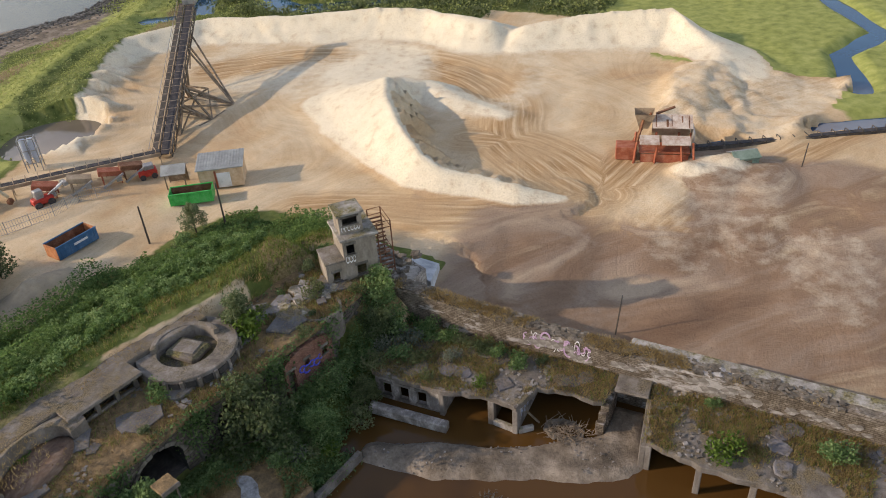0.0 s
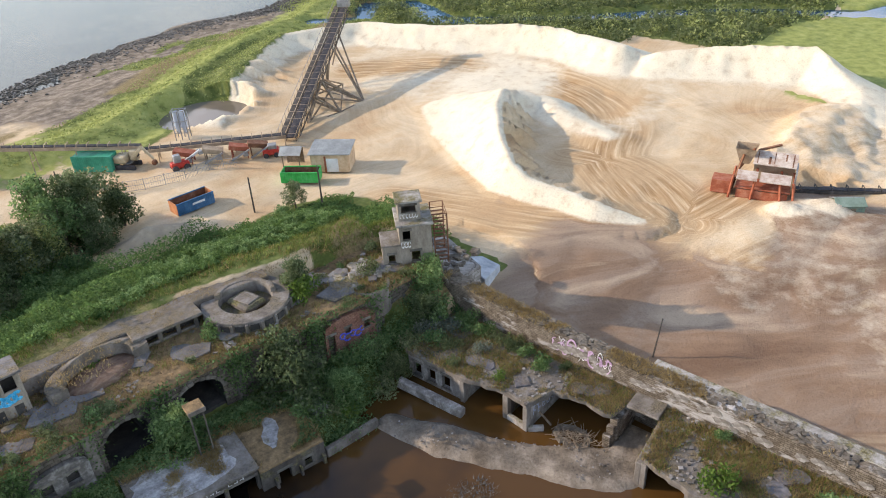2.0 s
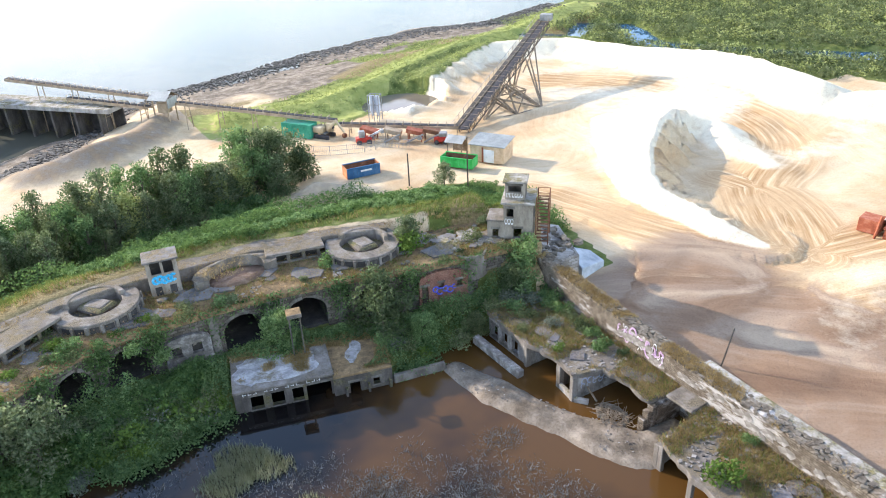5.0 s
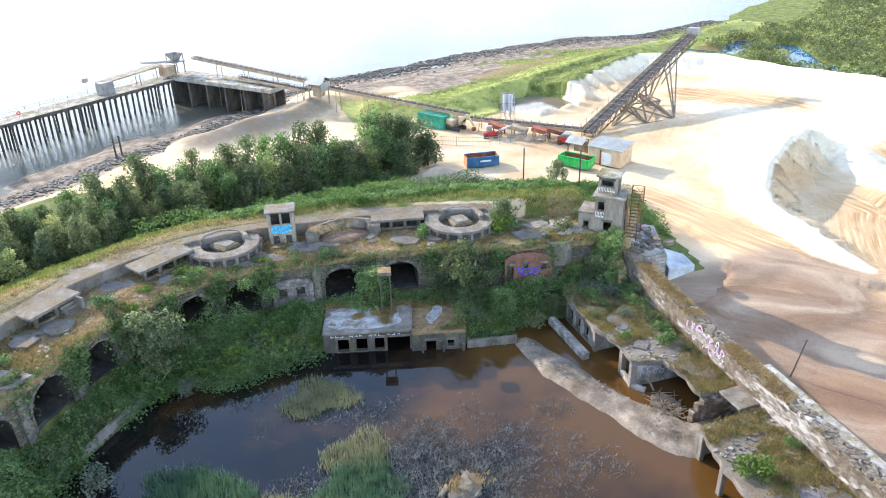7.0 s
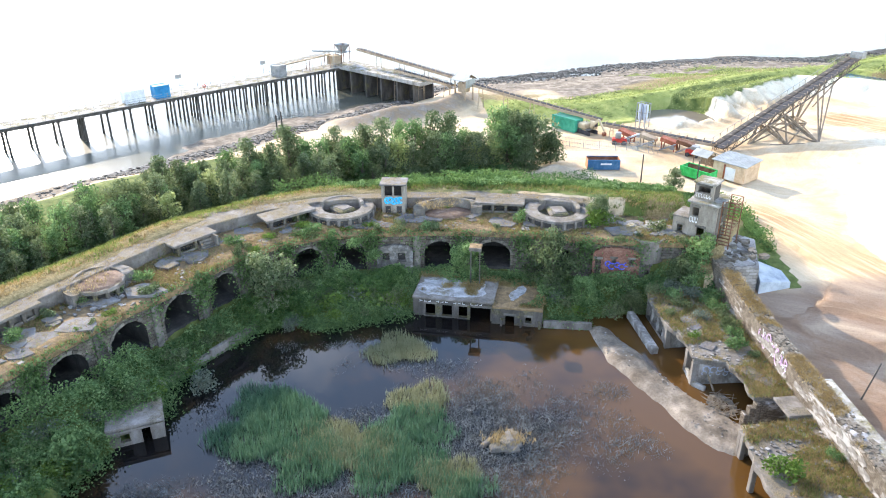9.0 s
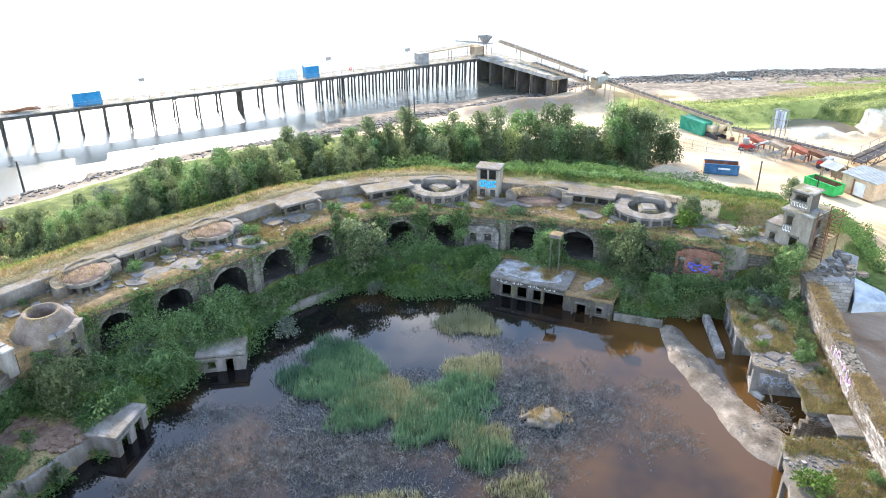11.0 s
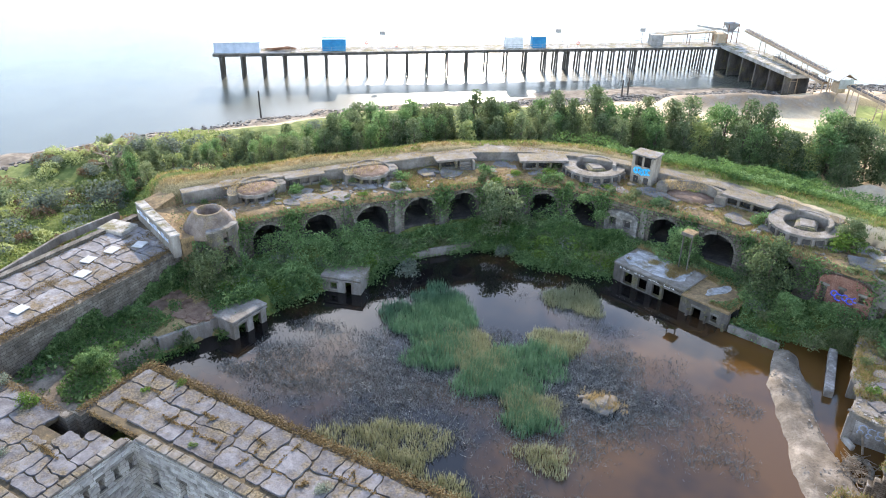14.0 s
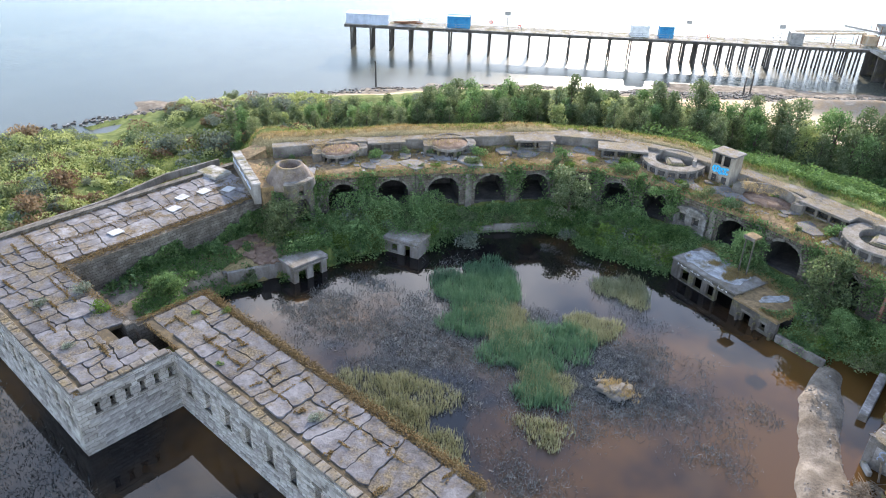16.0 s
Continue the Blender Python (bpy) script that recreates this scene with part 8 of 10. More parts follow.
for x_, w_, y_, l_ in ((-0.6, 0.12, 1.7, 2.2), (0.9, 0.3, 1.3, 1.4), (1.5, 0.1, 1.8, 2.0), (2.9, 0.2, 2.0, 1.2), (3.8, 0.14, 1.6, 2.3)):
    g = Geo()
    g.box(None, (w_, l_, 0.02), m=pose(x_, y_, 5.29 + (y_ - 1.7) * 0.445, 24, 0, 0))
    part("rust_streak", g, RUST, t)
slab(t, "back_wall", (1.6, 2.9, 3.2), (5.2, 0.2, 4.4), STEEL_TAN, 0)
slab(t, "end_wall", (4.4, 1.2, 2.8), (0.2, 3.4, 3.6), STEEL, 0)
g = Geo()
v0 = [(-3.6, 1.0, 6.4), (-0.8, 1.0, 6.4), (-0.8, 3.6, 6.4), (-3.6, 3.6, 6.4), (-2.8, 1.8, 4.0), (-1.6, 1.8, 4.0), (-1.6, 2.8, 4.0), (-2.8, 2.8, 4.0)]
g.add(v0, [(0, 1, 5, 4), (1, 2, 6, 5), (2, 3, 7, 6), (3, 0, 4, 7)])
part("hopper", g, STEEL_TAN, t)
for a_, b_ in (((-3.4, 0.6, 0.5), (-2.4, 1.2, 5.6)), ((-4.2, 2.0, 0.5), (-1.2, 3.2, 5.8)), ((-2.0, 3.4, 5.0), (2.0, 4.6, 6.2))):
    g = Geo()
    g.beam(a_, b_, 0.4, 0.22)
    part("strut", g, RUST, t)
conveyor("belt_conveyor", "long low belt conveyor running off past the marsh", (77.6, 75.8, 2.4), (96.0, 40.0, 2.6), 1.2, 6.0, mat=TIMBER, hoop=4)
t = thing("green_hut", "small dull green hut with a pitched roof in the sand", "hut", at=(74.9, 68.6, 1.5), rz=-58)
slab(t, "wall", (0, 0, 1.1), (3.4, 2.4, 2.2), material("dull_green_boards", [(0.10, 0.15, 0.12), (0.18, 0.25, 0.2), (0.26, 0.33, 0.28)], 0.8, 8, 0.8, 0.2), 0)
for sgn in (-1, 1):
    g = Geo()
    g.box(None, (3.7, 1.6, 0.1), m=pose(0, sgn * 0.68, 2.5, -sgn * 24, 0, 0))
    part("roof_pitch", g, STEEL if sgn > 0 else bpy.data.materials["dull_green_boards"], t)
slab(t, "door", (0.2, -1.22, 0.95), (0.9, 0.06, 1.8), WOOD, 0)

# wrecks and posts on the western shore
t = thing("wrecked_barge", "pale broken timbers of a wreck on the shore", "wreck", at=(-88, 90.5, 2.4))
rs = random.Random(31)
for j in range(22):
    a_ = rs.uniform(0, 6.28)
    g = Geo()
    g.beam((rs.uniform(-2, 2), rs.uniform(-2, 2), 0), (2.6 * math.cos(a_), 2.6 * math.sin(a_), rs.uniform(0.3, 2.6)), 0.2, 0.16)
    part("timber", g, WOOD, t)
g = Geo()
g.beam((0.5, 0.5, 1.0), (1.8, 3.2, 4.0), 0.22, 0.22)
part("leaning_spar", g, WOOD, t)
for (x, y), h in (((-89.5, 126.8), 5.0), ((-31.0, 178.6), 3.0), ((-30.0, 179.6), 3.4)):
    pole(x, y, h + 1, "dark timber mooring post at the waterline", r=0.2)

# ---- plants ----
SLAB_BITS = material("broken_concrete_bits", [(0.07, 0.06, 0.052), (0.17, 0.155, 0.14), (0.34, 0.32, 0.3)], 0.8, 6, 0.95, 0.5, island=True, vary=0.5)
RNG = np.random.default_rng(7)


def quad_mesh(name, c, size, tall=1.0, flat=0.0, mat=None):
    """Many small leaves: one quad each, at centres c, turned at random; flat pulls them level."""
    n = len(c)
    a = RNG.normal(size=(n, 3))
    a[:, 2] *= 1 - flat
    a /= np.linalg.norm(a, axis=1, keepdims=True)
    b = RNG.normal(size=(n, 3))
    b[:, 2] *= 1 - flat
    b -= a * (a * b).sum(1, keepdims=True)
    b /= np.linalg.norm(b, axis=1, keepdims=True)
    s = (np.asarray(size) * RNG.uniform(0.6, 1.3, n))[:, None] * 0.5
    v = np.stack([c - a * s, c - b * s * 0.6, c + a * s, c + b * s * 0.6], 1).reshape(-1, 3)
    return raw_mesh(name, v, np.arange(4 * n).reshape(n, 4), mat)


def raw_mesh(name, v, f, mat):
    me = bpy.data.meshes.new(name)
    k = f.shape[1]
    me.vertices.add(len(v))
    me.vertices.foreach_set("co", np.ascontiguousarray(v, dtype=np.float32).ravel())
    me.loops.add(f.size)
    me.loops.foreach_set("vertex_index", f.ravel().astype(np.int32))
    me.polygons.add(len(f))
    me.polygons.foreach_set("loop_start", np.arange(0, f.size, k, dtype=np.int32))
    me.update(calc_edges=True)
    if mat:
        me.materials.append(mat)
    return me


def blade_mesh(name, base, h, w, lean, mat, per=4, spread_=0.18):
    """Tufts of upright blades, one triangle each."""
    n = len(base)
    p = np.repeat(np.asarray(base, float), per, 0)
    m = len(p)
    hh = np.repeat(np.broadcast_to(h, (n,)), per) * RNG.uniform(0.55, 1.25, m)
    p[:, :2] += RNG.normal(scale=spread_, size=(m, 2))
    ang = RNG.uniform(0, 2 * np.pi, m)
    d = np.stack([np.cos(ang), np.sin(ang), np.zeros(m)], 1) * (w * RNG.uniform(0.6, 1.4, m))[:, None]
    tip = p + np.stack([RNG.normal(scale=lean, size=m) * hh, RNG.normal(scale=lean, size=m) * hh, hh], 1)
    v = np.stack([p - d, p + d, tip], 1).reshape(-1, 3)
    return raw_mesh(name, v, np.arange(3 * m).reshape(m, 3), mat)


def shell_points(lobes, n):
    """Points in the outer part of a set of overlapping ellipsoids (x, y, z, rx, rz)."""
    w = np.array([q[3] ** 2 for q in lobes])
    pick = RNG.choice(len(lobes), n, p=w / w.sum())
    L = np.array(lobes)[pick]
    d = RNG.normal(size=(n, 3))
    d /= np.linalg.norm(d, axis=1, keepdims=True)
    r = RNG.uniform(0.35, 1.08, n)[:, None] ** 0.6
    r *= 1 + 0.16 * np.sin(7 * d[:, :1] + pick[:, None]) * np.cos(6 * d[:, 1:2])
    return L[:, :3] + d * r * np.stack([L[:, 3], L[:, 3], L[:, 4]], 1)


def tree_kind(name, h, w, leaves, mat, seed, size, slim=1.0):
    """Base tree: tapered trunk, limbs and an uneven crown; kept under the ground as a pattern for copies."""
    rs = random.Random(seed)
    t = new(name)
    lobes = []
    limbs = Geo()
    for k in range(24):
        a = rs.uniform(0, 6.28)
        f = (k + rs.uniform(0, 1)) / 24
        z = h * (0.1 + 0.8 * f)
        r = w * 0.5 * rs.uniform(0.25, 0.95) * (1.0 - 0.5 * f ** 3) * slim
        x, y = r * math.cos(a), r * math.sin(a)
        lobes.append((x, y, z, w * rs.uniform(0.15, 0.25), h * rs.uniform(0.09, 0.17)))
        if k % 2:
            limbs.tube((0, 0, z * 0.6), (x, y, z), 0.07, 0.03, 5)
    for k in range(4):
        lobes.append((rs.uniform(-0.2, 0.2) * w, rs.uniform(-0.2, 0.2) * w, h * rs.uniform(0.78, 0.93), w * rs.uniform(0.13, 0.21), h * 0.1))
    g = Geo()
    g.tube((0, 0, -0.4), (0.1, 0.05, h * 0.35), 0.2, 0.15, 8)
    g.tube((0.1, 0.05, h * 0.35), (0.0, 0.1, h * 0.8), 0.15, 0.05, 7)
    part("trunk", g, BARK, t)
    part("branching", limbs, BARK, t)
    part("crown", quad_mesh("crown", shell_points(lobes, leaves), size, mat=mat), None, t)
    return t


def bush_kind(name, r, h, leaves, mat, seed, size):
    rs = random.Random(seed)
    t = new(name)
    lobes = [(r * 0.55 * math.cos(a) * q, r * 0.55 * math.sin(a) * q, h * rs.uniform(0.25, 0.62), r * rs.uniform(0.3, 0.52), h * rs.uniform(0.22, 0.36))
             for a, q in [(rs.uniform(0, 6.28), rs.uniform(0.3, 1.1)) for _ in range(9)]]
    g = Geo()
    for q in lobes[:6]:
        g.tube((0, 0, -0.3), q[:3], 0.06, 0.03, 5)
    part("branching", g, BARK, t)
    part("foliage", quad_mesh("foliage", shell_points(lobes, leaves), size, mat=mat), None, t)
    return t


TREES = [tree_kind("tree", 7.4, 6.6, 4200, LEAF_TREE, 1, 0.36), tree_kind("tree", 6.6, 6.2, 4640, LEAF_TREE, 2, 0.36), tree_kind("tree", 8.4, 5.8, 5000, LEAF_TREE, 3, 0.36),
         tree_kind("tree", 6.2, 6.6, 4640, LEAF_SCRUB, 4, 0.36), tree_kind("tree", 7.2, 6.4, 5000, LEAF_IVY, 5, 0.36)]
BUSHES = [bush_kind("bush", 1.8, 2.2, 660, LEAF_IVY, 11, 0.30), bush_kind("bush", 1.6, 2.0, 600, LEAF_BRIGHT, 12, 0.27), bush_kind("bush", 2.0, 2.2, 660, LEAF_GREY, 13, 0.28),
          bush_kind("bush", 1.9, 2.0, 640, LEAF_SCRUB, 14, 0.30), bush_kind("bush", 1.5, 1.9, 640, LEAF_TREE, 15, 0.28),
          bush_kind("bush", 1.9, 2.1, 640, LEAF_RUSSET, 16, 0.28), bush_kind("bush", 2.0, 1.6, 640, LEAF_LIME, 17, 0.30)]
used = set()


def plant(pat, x, y, z, k, rz, label, category, group="", kz=None):
    """A copy of a pattern; the first use takes the pattern itself."""
    m = Matrix.Translation((x, y, z)) @ Matrix.Rotation(rz, 4, "Z") @ Matrix.Diagonal((k, k, kz or k, 1))
    if pat.name in used:
        made = {}
        for o in (pat, *pat.children):
            made[o] = o.copy()
            scene.collection.objects.link(made[o])
            made[o].parent = made.get(o.parent)
        ob = made[pat]
    else:
        used.add(pat.name)
        ob = pat
    ob.matrix_basis = m
    for key in ("label", "category", "group", "kind"):
        if key in ob:
            del ob[key]
    return tagged(ob, label, category, group)


TALL = [tree_kind("tree", 8.2, 5.0, 2250, LEAF_TREE, 21, 0.36, 0.85), tree_kind("tree", 7.2, 4.4, 2200, LEAF_TREE, 22, 0.36, 0.85), tree_kind("tree", 9.0, 4.6, 2250, LEAF_TREE, 23, 0.36, 0.8),
        tree_kind("tree", 7.0, 5.0, 2200, LEAF_SCRUB, 24, 0.36), tree_kind("tree", 8.0, 4.8, 2250, LEAF_IVY, 25, 0.36, 0.9), tree_kind("tree", 6.4, 4.6, 2100, LEAF_LIME, 26, 0.36, 0.9)]
rs = random.Random(17)
BELT_LINE = [(-76, 84), (-70, 92), (-62, 102), (-55, 111), (-45, 122), (-38, 129), (-28, 136), (-18, 139.5), (-8, 141.5), (1, 143.5), (9, 145), (15.5, 147.5)]
for row, off, step, klo, khi in ((0, 0.0, 2.5, 0.66, 1.0), (1, 4.0, 2.7, 0.75, 1.08), (2, 8.0, 3.2, 0.6, 0.95), (3, -3.4, 3.2, 0.45, 0.8)):
    for x, y in resample(offset_line(BELT_LINE, off), step):
        x, y = x + rs.uniform(-1.3, 1.3), y + rs.uniform(-1.3, 1.3)
        k = rs.uniform(klo, khi) * (0.72 if x < -60 else 1.0) * (1.08 if x > -20 else 1.0)
        if (row == 2 and x > 4) or (row == 3 and x > -8):
            continue
        plant(rs.choice(TALL[:5] + TALL), x, y, ground_at(x, y) - 0.1, k * rs.uniform(0.9, 1.1), rs.uniform(0, 6.28), "leafy green tree in the dense belt behind the fort", "tree", "trees of the belt behind the fort", k * rs.uniform(0.95, 1.15))
for x, y, k, j in ((18.0, 149.4, 1.25, 0), (12.8, 146.8, 1.15, 4), (20.8, 147.0, 0.9, 1), (15.4, 144.0, 0.8, 2), (7.5, 146.5, 1.0, 1)):
    plant(TREES[j], x, y, ground_at(x, y) - 0.1, k, rs.uniform(0, 6), "full round green tree at the edge of the sand yard", "tree", "trees of the belt behind the fort")
# under-storey along the belt, and scrub towards the river
for x, y in resample(offset_line(BELT_LINE, -3.2), 3.4):
    x, y = x + rs.uniform(-1.5, 1.5), y + rs.uniform(-1.2, 1.2)
    plant(rs.choice([BUSHES[0], BUSHES[3], BUSHES[4]]), x, y, ground_at(x, y) - 0.2, rs.uniform(0.7, 1.25), rs.uniform(0, 6.28), "low green bush at the foot of the tree belt", "bush", "bushes along the tree belt")
for x, y in resample(offset_line(BELT_LINE[:9], 15.5), 4.0):
    x, y = x + rs.uniform(-3, 3), y + rs.uniform(-3, 3)
    plant(rs.choice(BUSHES[2:5]), x, y, ground_at(x, y) - 0.2, rs.uniform(0.8, 1.5), rs.uniform(0, 6.28), "scrubby bush between the trees and the river", "bush", "bushes near the river")
# wild ground west of the wing
n_w = 0
while n_w < 66:
    x, y = rs.uniform(-112, -64), rs.uniform(28, 100)
    z = ground_at(x, y)
    if z < 1.6 or (x > -70 and y > 76):
        continue
    j = rs.choice((0, 2, 2, 3, 3, 4, 5, 5, 6, 6, 6))
    plant(BUSHES[j], x, y, z - 0.2, rs.choice((rs.uniform(0.5, 1.2), rs.uniform(1.1, 1.9))), rs.uniform(0, 6.28), ("dark green bush", "pale young bush", "grey-green bush", "olive scrub bush", "green leafy bush", "brown half-bare bush", "yellow-green spreading bush")[j] + " on the wild ground by the river", "bush",
          "bushes on the wild ground")
    n_w += 1
# trees and bushes inside the fort
INSIDE = [(10.4, 102.4, 1.9, TREES[0], 0.98, "broad green tree growing in front of the casemates"), (13.0, 98.6, 1.6, TREES[4], 0.52, "green tree beside the waterside store"),
          (19.0, 97.4, 0.6, TREES[3], 0.45, "small green tree by the flooded gallery"), (27.6, 99.6, 3.4, TREES[4], 0.8, "ivy-covered tree against the bastion"),
          (25.0, 98.4, 3.0, TREES[1], 0.6, "small tree at the corner of the court"), (-0.6, 105.4, 1.9, TREES[4], 0.75, "dark green tree in front of an arch"),
          (-24.2, 102.8, 1.6, TREES[0], 0.95, "green tree growing against the arcade"), (-45.9, 70.4, 1.8, TREES[3], 0.88, "spreading grey-green tree beside the domed turret"),
          (-43.6, 52.6, 0.8, TREES[4], 0.62, "dark tree in the hollow beside the wing"),
          (17.6, 108.6, 7.8, TREES[1], 0.55, "young bright tree on the rampart"), (37.2, 130.8, 2.4, TREES[2], 0.5, "slender ivy-clad tree at the yard edge")]
for x, y, z, pat, k, lab in INSIDE:
    plant(pat, x, y, z, k, rs.uniform(0, 6.28), lab, "tree", "trees inside the fort" if "yard" not in lab else "")
SPOTS = [(26.7, 94.0, 3.2, 0, 0.75), (26.8, 90.4, 3.2, 3, 0.7), (26.5, 86.8, 3.2, 0, 0.65), (24.6, 90.8, 3.2, 2, 0.6), (23.0, 95.6, 3.2, 0, 0.8), (26.8, 82.6, 3.2, 4, 0.55), (38.0, 103.6, 2.0, 0, 0.9), (39.4, 101.6, 1.8, 4, 0.7), (28.7, 97.6, 3.2, 4, 0.9),
         (-47.6, 57.6, 0.6, 4, 1.2), (-48.6, 61.4, 2.0, 0, 1.0), (-48.0, 49.5, 0.8, 0, 1.5), (-45.6, 48.0, 0.4, 4, 1.3), (-38.8, 48.6, 0.0, 0, 1.2),
         (17.2, 108.0, 8.0, 1, 1.5), (16.0, 107.0, 7.8, 1, 1.1), (27.0, 92.0, 3.2, 0, 0.8), (26.2, 88.5, 3.2, 4, 0.75), (25.7, 84.6, 3.2, 0, 0.8), (22.2, 87.0, 3.2, 1, 0.55), (23.4, 93.6, 3.2, 3, 0.75),
         (25.2, 95.4, 3.2, 2, 0.9), (21.4, 92.0, 3.2, 3, 0.5), (20.8, 66.2, 3.2, 1, 1.2), (23.4, 58.2, 3.2, 0, 0.95), (26.2, 67.6, 3.2, 0, 0.5), (-46.4, 57.4, 0.4, 0, 1.2), (-45.2, 60.6, 1.9, 4, 0.8), (-42.4, 62.6, 0.3, 4, 1.05),
          (-47.5, 53.5, 1.2, 3, 1.2), (-41.5, 50.0, 0.4, 0, 1.5), (-44.0, 44.4, 6.3, 2, 0.6), (-39.5, 44.3, 6.3, 1, 0.7), (-37.4, 75.8, 1.2, 0, 1.1),
         (-39.8, 77.6, 1.6, 0, 1.3), (-42.6, 78.6, 2.0, 4, 1.2), (-35.5, 85.5, 0.8, 0, 1.2), (-30.0, 88.2, -0.1, 2, 1.1), (-37.6, 84.4, 1.8, 0, 1.3), (-33.5, 91.2, 1.4, 4, 1.1), (-29.6, 96.6, 1.6, 0, 1.1),
         (-21.8, 99.4, 0.0, 2, 0.8), (-24.6, 108.0, 7.9, 1, 0.7), (-20.4, 110.6, 7.9, 1, 0.9), (-18.8, 109.6, 7.9, 0, 0.7), (-28.6, 106.6, 7.9, 0, 0.8), (-37.2, 98.4, 7.9, 0, 0.75), (-39.4, 95.6, 7.9, 4, 0.75),
         (-46.6, 87.2, 7.9, 0, 0.8), (-48.6, 84.6, 7.9, 4, 0.8), (-35.2, 96.4, 7.4, 3, 0.7), (-8.0, 110.2, 7.8, 3, 0.6), (-12.2, 110.2, 7.8, 1, 0.65), (7.6, 109.4, 7.9, 0, 0.8), (4.0, 107.8, 7.9, 4, 0.45),
         (-14.0, 107.6, 6.4, 0, 0.8), (-11.6, 107.6, 4.6, 0, 0.8), (24.2, 104.6, 7.9, 3, 0.8), (12.6, 97.4, 1.0, 1, 0.7), (9.0, 99.6, 2.4, 0, 0.8), (16.6, 96.4, 0.8, 3, 0.9), (21.4, 97.4, 3.0, 3, 0.8),
         (29.0, 96.6, 3.0, 0, 0.9), (31.6, 107.8, 7.4, 0, 0.6), (36.4, 107.4, 2.6, 0, 1.0), (38.2, 104.8, 2.0, 4, 0.8), (31.0, 128.6, 2.8, 3, 0.9), (34.2, 130.4, 2.5, 0, 0.9), (24.0, 130.0, 2.8, 0, 0.9),
         (16.8, 101.0, 1.9, 0, 1.1), (19.4, 100.2, 1.8, 4, 1.05), (22.2, 99.6, 2.2, 0, 1.1), (24.0, 97.2, 3.2, 2, 0.8), (27.2, 94.6, 3.2, 0, 0.9), (27.0, 88.6, 3.2, 3, 0.7),
         (2.2, 52.6, 0.4, 1, 0.9), (-32.6, 50.4, 6.3, 1, 0.35), (-12.5, 49.0, 6.3, 2, 0.4), (-24.0, 47.6, 6.3, 1, 0.3), (-30.6, 52.4, 6.2, 1, 0.45), (-44.5, 40.5, 6.3, 2, 0.45), (-35.8, 39.4, 6.3, 2, 0.35)]
LAB = ("dark ivy-green bush", "bright yellow-green bush", "grey-green bush", "olive-green bush", "leafy green bush")
for x, y, z, j, k in SPOTS:
    where = " on the ruined roof" if 3.1 < z < 3.3 and x > 18 else (" on the rampart terrace" if z > 7 else (" among the roof slabs" if z > 5.5 else " on the overgrown court slope"))
    plant(BUSHES[j], x, y, z - 0.1, k, rs.uniform(0, 6.28), LAB[j] + where, "bush", "bushes inside the fort")


n_w = 0
while n_w < 85:
    x, y = rs.uniform(-49, 27), rs.uniform(66, 108)
    d_, sd_, _, ov_ = (float(q[0]) for q in to_line(np.array([x]), np.array([y]), FRONT))
    pd_ = float(poly_dist(np.array([x]), np.array([y]), POND)[0])
    if sd_ > 0 or d_ < 2.9 or d_ > 15 or pd_ > -0.2 or ov_ > 1 or (-8.5 < x < 8.5 and y < 103.5) or (14 < x < 22.5 and y > 97.5) or (-13 < x < -5.5 and y > 103):
        continue
    if x < -40 and y < 69:
        continue
    j = rs.choice((0, 0, 4, 4, 3, 2, 1))
    plant(BUSHES[j], x, y, ground_at(x, y) - 0.2, rs.uniform(0.5, 1.15), rs.uniform(0, 6.28), LAB[j] + " on the overgrown court slope", "bush", "bushes inside the fort")
    n_w += 1
n_w = 0
while n_w < 34:
    x, y = rs.uniform(-46, 4), rs.uniform(70, 106)
    d_, sd_, _, ov_ = (float(q[0]) for q in to_line(np.array([x]), np.array([y]), FRONT))
    pd_ = float(poly_dist(np.array([x]), np.array([y]), POND)[0])
    if sd_ > 0 or d_ < 4.2 or pd_ > -0.6 or ov_ > 1 or (x > -8.5 and y < 103.5) or (x < -31 and 78 < y < 83):
        continue
    j = rs.choice((0, 4, 4, 1))
    plant(BUSHES[j], x, y, ground_at(x, y) - 0.2, rs.uniform(1.0, 1.55), rs.uniform(0, 6.28), ("large " + LAB[j]) + " on the overgrown court slope", "bush", "bushes inside the fort")
    n_w += 1
n_w = 0
while n_w < 46:
    i = rs.randrange(0, len(FRONT) - 1)
    a, u, nrm, ln = bay_frame(i)
    q = a + u * rs.uniform(0, ln) + nrm * rs.choice((rs.uniform(-0.1, 1.4), rs.uniform(5.6, 7.2)))
    j = rs.choice((0, 1, 3, 4, 4))
    plant(BUSHES[j], q.x, q.y, DECK_Z - 0.15, rs.uniform(0.35, 0.85), rs.uniform(0, 6.28), LAB[j] + " on the rampart terrace", "bush", "bushes inside the fort")
    n_w += 1


# creeping ivy on the inner slope, the arcade and the east berm
def scatter(n, x0, x1, y0, y1, ok):
    p = RNG.uniform((x0, y0), (x1, y1), (n, 2))
    t_ = terrain(p[:, 0], p[:, 1])
    k = ok(p[:, 0], p[:, 1], t_)
    return p[k], t_[0][k]


def front_out(x, y):
    d, sd, _, ov = to_line(x, y, FRONT)
    return d * sd, ov


def inner_slope(x, y, t_):
    out, ov = front_out(x, y)
    pd = poly_dist(x, y, POND)
    return (out < -0.4) & (out > -16) & (pd < 0.4) & (ov < 2) & ((y > 69) | (x > -40)) & ~((x > -7.4 + 0.28 * (y - 101)) & (x < 8.6) & (y > 96 - 0.3 * x) & (y < 105 - 0.3 * x)) & (x < 27)


